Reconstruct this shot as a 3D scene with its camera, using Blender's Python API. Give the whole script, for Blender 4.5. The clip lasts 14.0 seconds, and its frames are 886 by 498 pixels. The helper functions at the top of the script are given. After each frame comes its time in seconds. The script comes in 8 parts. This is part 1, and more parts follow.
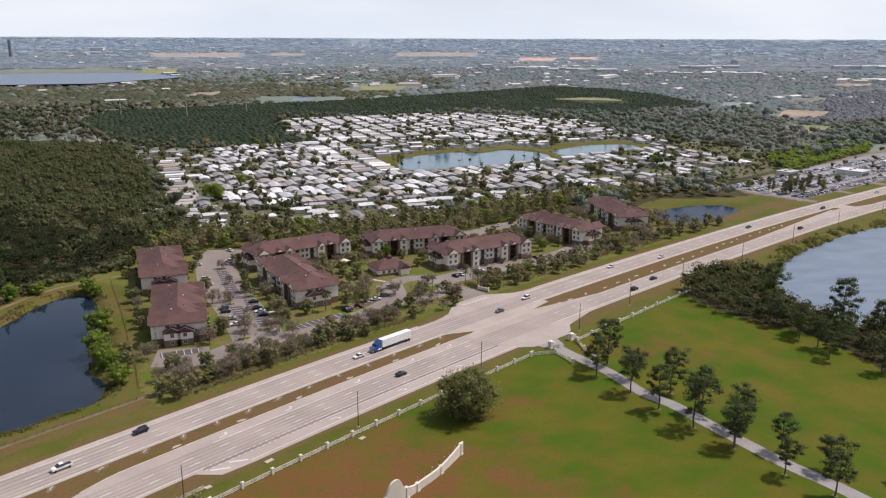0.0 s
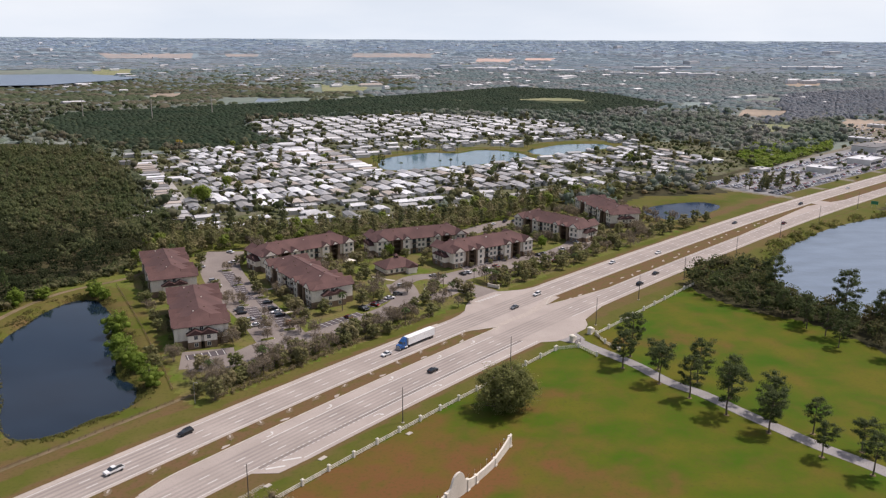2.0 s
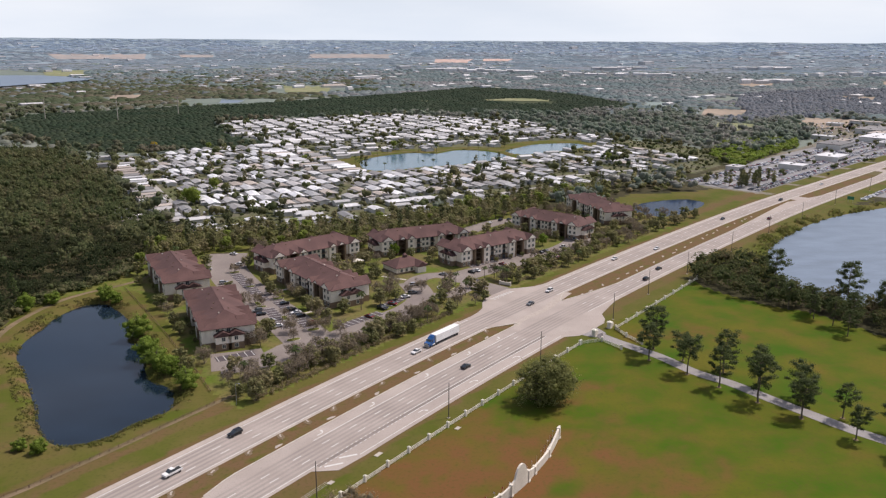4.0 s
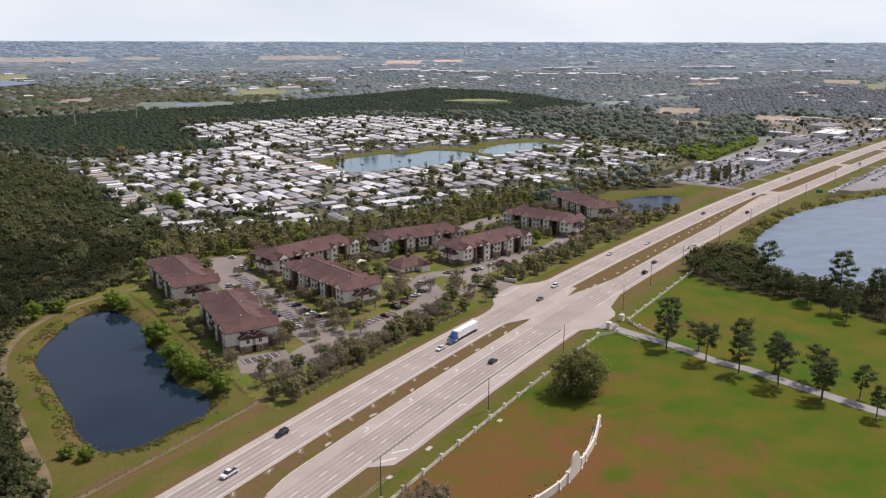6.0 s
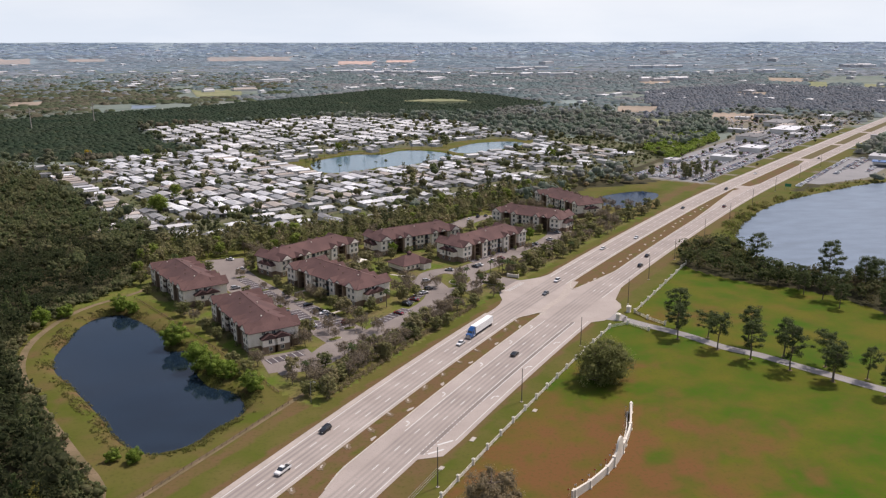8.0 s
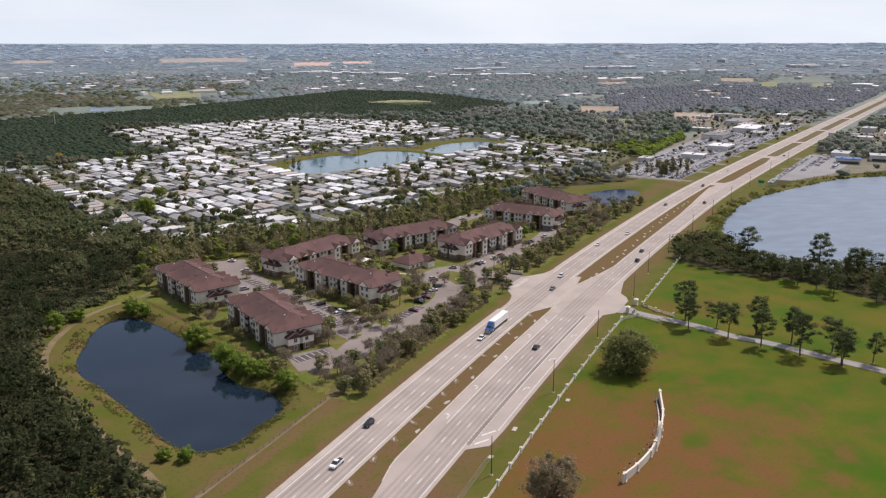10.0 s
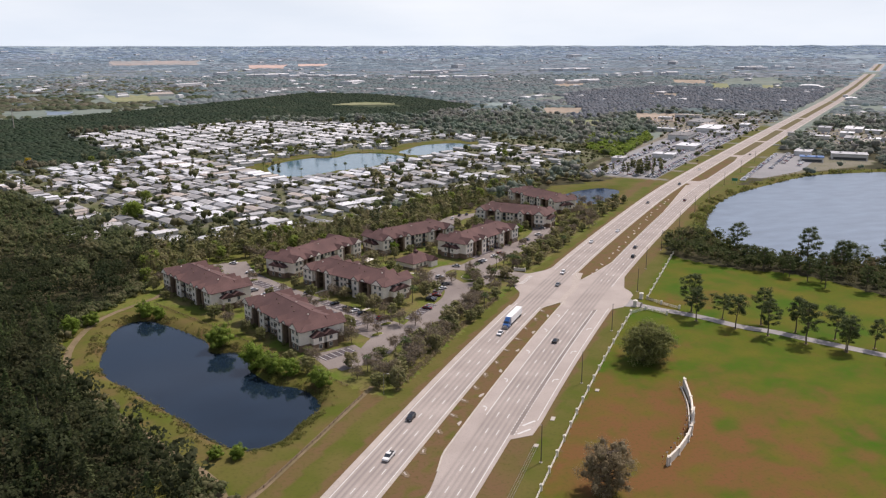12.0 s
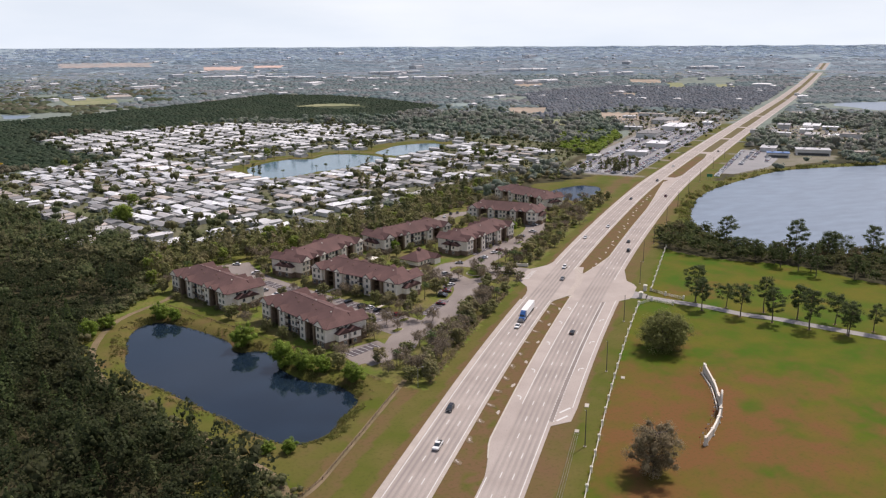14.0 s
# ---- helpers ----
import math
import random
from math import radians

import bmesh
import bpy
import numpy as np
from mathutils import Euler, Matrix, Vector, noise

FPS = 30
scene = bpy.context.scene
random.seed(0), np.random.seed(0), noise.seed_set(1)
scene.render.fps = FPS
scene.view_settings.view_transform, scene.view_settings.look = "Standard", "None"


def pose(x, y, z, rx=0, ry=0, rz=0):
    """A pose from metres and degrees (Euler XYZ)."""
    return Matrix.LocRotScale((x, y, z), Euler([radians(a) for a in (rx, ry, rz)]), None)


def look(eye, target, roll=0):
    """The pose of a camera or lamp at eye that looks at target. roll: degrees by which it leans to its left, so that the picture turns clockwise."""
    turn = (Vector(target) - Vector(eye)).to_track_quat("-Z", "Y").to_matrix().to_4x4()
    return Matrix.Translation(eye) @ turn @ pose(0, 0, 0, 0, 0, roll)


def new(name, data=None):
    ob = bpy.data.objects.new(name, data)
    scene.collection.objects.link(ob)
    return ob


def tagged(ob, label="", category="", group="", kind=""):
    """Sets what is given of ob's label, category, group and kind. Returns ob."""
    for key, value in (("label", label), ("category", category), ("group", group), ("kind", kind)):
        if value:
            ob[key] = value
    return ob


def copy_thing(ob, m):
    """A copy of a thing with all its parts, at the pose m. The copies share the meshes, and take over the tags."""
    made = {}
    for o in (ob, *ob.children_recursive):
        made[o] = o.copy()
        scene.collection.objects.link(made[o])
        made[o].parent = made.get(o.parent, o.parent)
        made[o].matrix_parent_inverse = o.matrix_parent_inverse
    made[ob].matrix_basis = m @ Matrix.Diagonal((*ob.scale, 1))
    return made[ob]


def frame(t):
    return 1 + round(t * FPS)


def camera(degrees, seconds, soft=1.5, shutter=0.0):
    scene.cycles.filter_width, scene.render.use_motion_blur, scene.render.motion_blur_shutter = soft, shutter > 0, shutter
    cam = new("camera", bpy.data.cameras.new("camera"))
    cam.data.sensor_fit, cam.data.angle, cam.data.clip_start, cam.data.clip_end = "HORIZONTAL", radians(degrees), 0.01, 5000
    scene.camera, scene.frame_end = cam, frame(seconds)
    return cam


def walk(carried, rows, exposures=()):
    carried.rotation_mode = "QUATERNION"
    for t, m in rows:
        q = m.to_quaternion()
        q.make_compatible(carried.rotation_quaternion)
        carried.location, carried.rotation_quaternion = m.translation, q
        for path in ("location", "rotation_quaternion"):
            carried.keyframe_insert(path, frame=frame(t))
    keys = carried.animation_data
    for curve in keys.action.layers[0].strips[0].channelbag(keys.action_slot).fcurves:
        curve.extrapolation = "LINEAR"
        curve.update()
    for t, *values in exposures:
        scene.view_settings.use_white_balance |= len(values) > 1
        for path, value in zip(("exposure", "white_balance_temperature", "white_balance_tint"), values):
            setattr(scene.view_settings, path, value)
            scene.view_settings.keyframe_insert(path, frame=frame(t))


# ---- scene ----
cam = camera(58.5, 14.0, soft=1.25)
PATH = [
    (0, (0.882, 1.253, 114.19), (0.825, 3.187, 113.681), 0.2),
    (0.5, (-5.907, 0.018, 114.169), (-5.934, 1.952, 113.662), 0.3),
    (1, (-12.669, -1.105, 114.105), (-12.666, 0.83, 113.598), 0.3),
    (1.5, (-19.36, -2.102, 114.022), (-19.328, -0.168, 113.516), 0.3),
    (2, (-26.044, -2.92, 113.931), (-25.984, -0.986, 113.425), 0.3),
    (2.5, (-32.809, -3.595, 113.873), (-32.719, -1.661, 113.368), 0.4),
    (3, (-39.704, -4.209, 113.841), (-39.588, -2.278, 113.337), 0.4),
    (5.5, (-75.054, -6.749, 113.864), (-74.783, -4.832, 113.362), 0.2),
    (6, (-82.029, -7.053, 113.872), (-81.727, -5.14, 113.371), 0.1),
    (6.5, (-88.909, -7.25, 113.875), (-88.577, -5.342, 113.374), 0.0),
    (7, (-95.699, -7.423, 113.882), (-95.336, -5.521, 113.382), -0.1),
    (7.5, (-102.449, -7.604, 113.9), (-102.054, -5.709, 113.4), -0.1),
    (8, (-109.196, -7.677, 113.928), (-108.77, -5.788, 113.428), -0.1),
    (10.5, (-142.989, -7.073, 114.026), (-142.421, -5.22, 113.53), -0.1),
    (11, (-149.832, -6.672, 114.035), (-149.235, -4.828, 113.541), -0.1),
    (11.5, (-156.737, -6.091, 114.016), (-156.111, -4.256, 113.523), -0.1),
    (12, (-163.638, -5.475, 113.963), (-162.985, -3.65, 113.471), -0.1),
    (12.5, (-170.502, -4.803, 113.907), (-169.821, -2.987, 113.416), -0.1),
    (13, (-177.29, -4.084, 113.874), (-176.581, -2.279, 113.384), -0.1),
    (13.5, (-183.907, -3.411, 113.864), (-183.174, -1.616, 113.375), -0.2),
    (14, (-190.487, -2.701, 113.868), (-189.728, -0.917, 113.378), -0.3),
]
walk(cam, [(t, look(eye, target, roll)) for t, eye, target, roll in PATH], exposures=[(0.0, 0.08, 6500, 17), (7.0, 0.08, 6500, 17), (14.0, 0.14, 6500, 17)])

# ---- light ----
SUN_DIR = Vector((0.90, 0.42, 1.53)).normalized()
world = bpy.data.worlds.new("sky")
scene.world = world
world.use_nodes = True
wn, wl = world.node_tree.nodes, world.node_tree.links
wn.clear()
sky = wn.new("ShaderNodeTexSky")
sky.sky_type, sky.sun_disc = "NISHITA", False
sky.sun_elevation = math.asin(SUN_DIR.z)
sky.sun_rotation = math.atan2(SUN_DIR.x, SUN_DIR.y)
sky.air_density, sky.dust_density, sky.ozone_density = 1.0, 3.5, 1.5
coord = wn.new("ShaderNodeTexCoord")
stretch = wn.new("ShaderNodeMapping")
stretch.inputs["Scale"].default_value = (1.0, 1.0, 5.0)
clouds = wn.new("ShaderNodeTexNoise")
clouds.inputs["Scale"].default_value, clouds.inputs["Detail"].default_value = 2.2, 6.0
cloud_ramp = wn.new("ShaderNodeValToRGB")
cloud_ramp.color_ramp.elements[0].position, cloud_ramp.color_ramp.elements[1].position = 0.38, 0.72
cloud_mix = wn.new("ShaderNodeMix")
cloud_mix.data_type = "RGBA"
cloud_mix.inputs["B"].default_value = (9.2, 9.4, 9.8, 1)
cloud_amount = wn.new("ShaderNodeMath")
cloud_amount.operation = "MULTIPLY"
cloud_amount.inputs[1].default_value = 0.30
back = wn.new("ShaderNodeBackground")
back.inputs["Strength"].default_value = 0.105
out = wn.new("ShaderNodeOutputWorld")
wl.new(coord.outputs["Generated"], stretch.inputs["Vector"])
wl.new(stretch.outputs["Vector"], clouds.inputs["Vector"])
wl.new(clouds.outputs["Fac"], cloud_ramp.inputs["Fac"])
wl.new(cloud_ramp.outputs["Color"], cloud_amount.inputs[0])
wl.new(cloud_amount.outputs["Value"], cloud_mix.inputs["Factor"])
wl.new(sky.outputs["Color"], cloud_mix.inputs["A"])
split = wn.new("ShaderNodeSeparateXYZ")
low = wn.new("ShaderNodeMapRange")
low.interpolation_type = "SMOOTHSTEP"
for key, value in (("From Min", -0.02), ("From Max", 0.40), ("To Min", 0.97), ("To Max", 0.0)):
    low.inputs[key].default_value = value
veil = wn.new("ShaderNodeMix")
veil.data_type = "RGBA"
tint = wn.new("ShaderNodeMix")
tint.data_type = "RGBA"
tint.inputs["A"].default_value, tint.inputs["B"].default_value = (7.0, 7.9, 8.6, 1), (8.5, 9.1, 9.3, 1)
wl.new(cloud_ramp.outputs["Color"], tint.inputs["Factor"])
wl.new(coord.outputs["Generated"], split.inputs["Vector"])
wl.new(split.outputs["Z"], low.inputs["Value"])
wl.new(low.outputs["Result"], veil.inputs["Factor"])
wl.new(cloud_mix.outputs["Result"], veil.inputs["A"])
wl.new(tint.outputs["Result"], veil.inputs["B"])
wl.new(veil.outputs["Result"], back.inputs["Color"])
wl.new(back.outputs["Background"], out.inputs["Surface"])
sun = new("sun", bpy.data.lights.new("sun", "SUN"))
sun.data.energy, sun.data.angle, sun.data.color = 3.7, radians(0.6), (1.0, 0.94, 0.86)
sun.matrix_world = look(SUN_DIR * 900, (0, 0, 0))
scene.view_settings.exposure = 0.0

# ---- materials ----


def node(tree, kind, **values):
    n = tree.nodes.new(kind)
    for key, value in values.items():
        n.inputs[key].default_value = value
    return n


def mixed(tree, fac, a, b):
    """A colour mix; fac is a socket, a and b are sockets or colours."""
    m = tree.nodes.new("ShaderNodeMix")
    m.data_type = "RGBA"
    if isinstance(fac, float):
        m.inputs["Factor"].default_value = fac
    else:
        tree.links.new(fac, m.inputs["Factor"])
    for slot, value in (("A", a), ("B", b)):
        if isinstance(value, tuple):
            m.inputs[slot].default_value = (*value, 1)
        else:
            tree.links.new(value, m.inputs[slot])
    return m.outputs["Result"]


def ramped(tree, socket, lo, hi):
    r = tree.nodes.new("ShaderNodeMapRange")
    r.inputs["From Min"].default_value, r.inputs["From Max"].default_value = lo, hi
    tree.links.new(socket, r.inputs["Value"])
    return r.outputs["Result"]


def noisy(tree, scale, detail=4.0, where="Object", stretch=None):
    t = tree.nodes.new("ShaderNodeTexCoord") if where == "Object" else tree.nodes.new("ShaderNodeNewGeometry")
    n = node(tree, "ShaderNodeTexNoise", Scale=scale, Detail=detail)
    src = t.outputs["Object"] if where == "Object" else t.outputs["Position"]
    if stretch:
        m = node(tree, "ShaderNodeMapping", Scale=stretch)
        tree.links.new(src, m.inputs["Vector"])
        src = m.outputs["Vector"]
    tree.links.new(src, n.inputs["Vector"])
    return n.outputs["Fac"]


def material(name, a, b, scale=1.0, fine=8.0, rough=0.8, bump=0.1, c=None, where="Object", metallic=0.0, spec=0.3, vary=0.0, island=0.0, tone=None, attr=None):
    """Two-scale mottled surface: a and b by a broad noise, a fine grain on top; vary by object, island by loose piece; tone: the
    colour of the far end of the 'tone' attribute; attr: (attribute, colour) for patches."""
    m = bpy.data.materials.new(name)
    m.use_nodes = True
    t = m.node_tree
    bsdf = t.nodes["Principled BSDF"]
    bsdf.inputs["Roughness"].default_value, bsdf.inputs["Metallic"].default_value = rough, metallic
    bsdf.inputs["Specular IOR Level"].default_value = spec
    col = mixed(t, ramped(t, noisy(t, scale, 5.0, where), 0.35, 0.65), a, b)
    if tone:
        at = t.nodes.new("ShaderNodeAttribute")
        at.attribute_name = "tone"
        col = mixed(t, at.outputs["Fac"], col, tone)
    if attr:
        at = t.nodes.new("ShaderNodeAttribute")
        at.attribute_name = attr[0]
        add = t.nodes.new("ShaderNodeMath")
        add.operation = "ADD"
        t.links.new(at.outputs["Fac"], add.inputs[0])
        t.links.new(ramped(t, noisy(t, attr[2], 9.0, where), 0.15, 0.85), add.inputs[1])
        col = mixed(t, ramped(t, add.outputs["Value"], 0.5, 1.45), col, attr[1])
    grain = noisy(t, fine, 3.0, where)
    dark = tuple(0.55 * v for v in (c or a))
    col = mixed(t, ramped(t, grain, 0.52, 0.85), col, dark)
    if vary or island:
        rnd = t.nodes.new("ShaderNodeObjectInfo").outputs["Random"] if vary else t.nodes.new("ShaderNodeNewGeometry").outputs["Random Per Island"]
        hsv = t.nodes.new("ShaderNodeHueSaturation")
        k = vary or island
        r = node(t, "ShaderNodeMapRange", **{"To Min": 1 - k, "To Max": 1 + k})
        t.links.new(rnd, r.inputs["Value"])
        t.links.new(r.outputs["Result"], hsv.inputs["Value"])
        t.links.new(col, hsv.inputs["Color"])
        col = hsv.outputs["Color"]
    t.links.new(col, bsdf.inputs["Base Color"])
    if bump:
        bn = node(t, "ShaderNodeBump", Strength=bump, Distance=0.05)
        t.links.new(grain, bn.inputs["Height"])
        t.links.new(bn.outputs["Normal"], bsdf.inputs["Normal"])
    return m


def leafy(name, a, b, tone, island=0.30, scale=0.25):
    m = material(name, a, b, scale=scale, fine=1.6, rough=0.75, bump=0, c=tuple(1.5 * v for v in a), island=island, tone=tone, where="World", spec=0.15)
    t = m.node_tree
    bsdf = t.nodes["Principled BSDF"]
    base = bsdf.inputs["Base Color"].links[0].from_socket
    thin = t.nodes.new("ShaderNodeBsdfTranslucent")
    both = node(t, "ShaderNodeMixShader", Fac=0.55)
    t.links.new(base, thin.inputs["Color"])
    t.links.new(bsdf.outputs["BSDF"], both.inputs[1])
    t.links.new(thin.outputs["BSDF"], both.inputs[2])
    t.links.new(both.outputs["Shader"], t.nodes["Material Output"].inputs["Surface"])
    return m


def plain(name, colour, rough=0.5, metallic=0.0, spec=0.5):
    return material(name, colour, tuple(0.88 * v for v in colour), scale=0.7, fine=5.0, rough=rough, bump=0.03, metallic=metallic, spec=spec)


M = {}
G = "World"
M["field"] = material("pasture grass", (0.040, 0.089, 0.003), (0.098, 0.094, 0.010), 0.05, 0.9, 0.95, 0.5, (0.130, 0.118, 0.026), G, attr=("dry", (0.134, 0.066, 0.024), 0.11), spec=0.1)
M["verge"] = material("verge grass", (0.070, 0.086, 0.011), (0.110, 0.093, 0.027), 0.05, 0.9, 0.95, 0.5, (0.114, 0.112, 0.028), G, attr=("dry", (0.128, 0.078, 0.039), 0.12), spec=0.1)
M["lawn"] = material("apartment lawn", (0.085, 0.120, 0.016), (0.136, 0.129, 0.034), 0.06, 0.7, 0.95, 0.5, (0.06, 0.07, 0.018), G, attr=("dry", (0.15, 0.110, 0.058), 0.12), spec=0.1)
M["park"] = material("sandy residential ground", (0.085, 0.098, 0.036), (0.135, 0.128, 0.085), 0.06, 0.4, 0.95, 0.3, (0.10, 0.105, 0.06), G, attr=("dry", (0.20, 0.18, 0.145), 0.05), spec=0.1)
M["median"] = material("dry median grass", (0.128, 0.098, 0.052), (0.108, 0.098, 0.042), 0.08, 0.8, 0.95, 0.4, (0.15, 0.12, 0.07), G, spec=0.1)
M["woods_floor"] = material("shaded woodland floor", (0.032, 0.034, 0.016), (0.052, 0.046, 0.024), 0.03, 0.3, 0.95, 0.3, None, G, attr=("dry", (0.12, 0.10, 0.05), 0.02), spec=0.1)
# distant ground: haze is mixed into both colours, bluest in the outer one
M["far_floor"] = material("haze-paled distant land", (0.135, 0.168, 0.142), (0.178, 0.205, 0.176), 0.003, 0.03, 0.95, 0.2, None, G, attr=("dry", (0.26, 0.225, 0.19), 0.004), spec=0.1)
M["far_haze_ground"] = material("haze-blue far ground", (0.205, 0.262, 0.295), (0.245, 0.300, 0.332), 0.004, 0.02, 0.95, 0.2, None, G, spec=0.1)
M["grove_floor"] = material("grassy grove soil", (0.040, 0.058, 0.028), (0.060, 0.070, 0.036), 0.02, 0.3, 0.95, 0.3, None, G, spec=0.1)


def road_material(name, a, b, streak):
    m = material(name, a, b, 0.08, 2.5, 0.88, 0.15, tuple(1.4 * v for v in a), G, spec=0.2)
    t = m.node_tree
    bsdf = t.nodes["Principled BSDF"]
    base = bsdf.inputs["Base Color"].links[0].from_socket
    at = t.nodes.new("ShaderNodeAttribute")
    at.attribute_name = "wheel"
    patch = t.nodes.new("ShaderNodeMath")
    patch.operation = "MULTIPLY"
    t.links.new(at.outputs["Fac"], patch.inputs[0])
    t.links.new(ramped(t, noisy(t, 0.05, 4.0, G), 0.2, 0.6), patch.inputs[1])
    t.links.new(mixed(t, patch.outputs["Value"], base, streak), bsdf.inputs["Base Color"])
    return m


M["asphalt"] = road_material("worn grey asphalt", (0.318, 0.276, 0.246), (0.370, 0.324, 0.290), (0.205, 0.180, 0.165))
M["dusty"] = material("sand-dusted asphalt", (0.395, 0.345, 0.300), (0.350, 0.305, 0.268), 0.4, 2.0, 0.9, 0.15, None, G, spec=0.2)
M["lot"] = material("parking lot asphalt", (0.188, 0.160, 0.145), (0.235, 0.205, 0.185), 0.06, 1.8, 0.9, 0.15, None, G, spec=0.2)
M["stall"] = material("dark sealed stall asphalt", (0.082, 0.070, 0.074), (0.105, 0.090, 0.094), 0.1, 2.0, 0.9, 0.15, None, G, spec=0.2)
M["path"] = material("farm drive asphalt", (0.235, 0.220, 0.215), (0.285, 0.270, 0.262), 0.15, 2.0, 0.9, 0.15, None, G, spec=0.2)
M["shoulder"] = material("dusty shoulder concrete", (0.400, 0.350, 0.305), (0.340, 0.300, 0.260), 0.2, 3.0, 0.88, 0.2, None, G)
M["concrete"] = material("weathered concrete", (0.46, 0.42, 0.36), (0.38, 0.34, 0.29), 0.4, 5.0, 0.85, 0.2, None, G)
M["sand"] = material("pale sandy track", (0.20, 0.15, 0.095), (0.13, 0.105, 0.055), 0.12, 1.2, 0.95, 0.3, None, G, spec=0.1)
M["washed"] = material("washed-out sand", (0.190, 0.144, 0.096), (0.140, 0.104, 0.062), 0.5, 2.5, 0.95, 0.3, None, G, spec=0.1)
M["paint"] = material("white road paint", (0.605, 0.596, 0.571), (0.504, 0.496, 0.470), 0.8, 6.0, 0.7, 0.05, None, G)
M["white"] = material("cream painted timber", (0.74, 0.70, 0.60), (0.62, 0.58, 0.48), 0.5, 4.0, 0.6, 0.08)
M["stucco"] = material("cream stucco", (0.66, 0.61, 0.52), (0.58, 0.53, 0.45), 0.3, 5.0, 0.85, 0.15, vary=0.05)
M["siding"] = material("off-white siding", (0.87, 0.79, 0.68), (0.79, 0.71, 0.605), 0.25, 3.0, 0.75, 0.1)
M["stone"] = material("tan stone facing", (0.235, 0.165, 0.108), (0.180, 0.125, 0.085), 0.6, 3.0, 0.85, 0.3)
M["recess"] = material("brown breezeway wall", (0.125, 0.080, 0.050), (0.095, 0.062, 0.040), 0.5, 3.0, 0.85, 0.15)
M["shingle"] = material("maroon brown shingles", (0.084, 0.046, 0.042), (0.120, 0.066, 0.059), 0.12, 2.2, 0.9, 0.4, (0.098, 0.054, 0.048), vary=0.08)
M["glass"] = material("dark window glass", (0.035, 0.045, 0.055), (0.05, 0.06, 0.07), 0.4, 1.0, 0.08, 0.0, spec=0.6)
M["metal"] = material("galvanised metal", (0.42, 0.42, 0.41), (0.34, 0.34, 0.33), 0.8, 4.0, 0.45, 0.05, metallic=0.6)
M["pole"] = material("dark weathered pole", (0.075, 0.065, 0.055), (0.11, 0.095, 0.08), 1.0, 6.0, 0.8, 0.1)
M["timber"] = material("weathered brown timber", (0.16, 0.11, 0.075), (0.12, 0.08, 0.05), 0.5, 4.0, 0.9, 0.2)
M["bark"] = material("grey brown bark", (0.14, 0.11, 0.085), (0.09, 0.07, 0.055), 1.5, 8.0, 0.95, 0.4)
M["tyre"] = plain("black rubber", (0.02, 0.02, 0.02), 0.85)
M["lens"] = plain("clear lamp lens", (0.7, 0.7, 0.68), 0.2)
M["red_lens"] = plain("red lamp lens", (0.4, 0.02, 0.02), 0.3)
M["red"] = plain("red cloth", (0.45, 0.03, 0.03), 0.8)
M["flag_white"] = plain("white cloth", (0.75, 0.74, 0.72), 0.8)
M["roof_white"] = material("white metal roof", (0.56, 0.56, 0.565), (0.42, 0.425, 0.435), 0.16, 1.5, 0.5, 0.05, vary=0.42)
M["carport"] = material("dull metal awning", (0.36, 0.355, 0.35), (0.27, 0.265, 0.26), 0.2, 2.0, 0.6, 0.05, vary=0.5)
M["roof_grey"] = material("grey shingle roof", (0.310, 0.305, 0.302), (0.255, 0.250, 0.248), 0.2, 2.5, 0.85, 0.15, vary=0.45)
M["roof_tan"] = material("beige shingle roof", (0.361, 0.320, 0.284), (0.312, 0.271, 0.241), 0.2, 2.5, 0.85, 0.15, vary=0.2)
M["roof_red"] = material("dull red roof", (0.28, 0.10, 0.09), (0.22, 0.08, 0.075), 0.2, 2.5, 0.8, 0.1)
M["home_wall"] = material("pale vinyl wall", (0.62, 0.60, 0.56), (0.54, 0.52, 0.48), 0.2, 3.0, 0.7, 0.05, vary=0.12)
M["blue"] = plain("blue truck paint", (0.02, 0.10, 0.30), 0.3)
M["trailer"] = material("white trailer skin", (0.80, 0.80, 0.79), (0.72, 0.72, 0.71), 0.2, 1.5, 0.4, 0.02)
CAR_PAINTS = [plain("black car paint", (0.012, 0.012, 0.014), 0.25), plain("white car paint", (0.75, 0.75, 0.74), 0.25), plain("silver car paint", (0.42, 0.43, 0.44), 0.28, 0.3), plain("grey car paint", (0.13, 0.135, 0.14), 0.28), plain("dark red car paint", (0.16, 0.012, 0.015), 0.25), plain("navy car paint", (0.015, 0.03, 0.08), 0.25)]
M["leaf_pine"] = leafy("pine needles", (0.070, 0.100, 0.036), (0.105, 0.135, 0.050), (0.135, 0.140, 0.070), island=0.25)
M["leaf_oak"] = leafy("oak leaves", (0.150, 0.178, 0.050), (0.205, 0.225, 0.070), (0.238, 0.222, 0.100), island=0.28)
M["leaf_green"] = leafy("fresh green leaves", (0.165, 0.248, 0.035), (0.220, 0.303, 0.050), (0.248, 0.286, 0.068), island=0.2)
M["leaf_dull"] = leafy("thin brownish crowns", (0.235, 0.202, 0.112), (0.290, 0.240, 0.140), (0.315, 0.242, 0.168), island=0.25)
M["leaf_gold"] = leafy("golden blossom", (0.52, 0.36, 0.02), (0.60, 0.44, 0.03), (0.40, 0.34, 0.05), island=0.2)
M["leaf_mix"] = leafy("mixed woodland leaves", (0.094, 0.124, 0.052), (0.132, 0.154, 0.062), (0.200, 0.180, 0.096), scale=0.03, island=0.12)
# darkened copy of the woodland leaves; the near forest's shade is in the colour
M["leaf_shaded"] = leafy("shade-darkened woodland leaves", (0.036, 0.052, 0.022), (0.052, 0.068, 0.028), (0.092, 0.090, 0.044), scale=0.03, island=0.12)
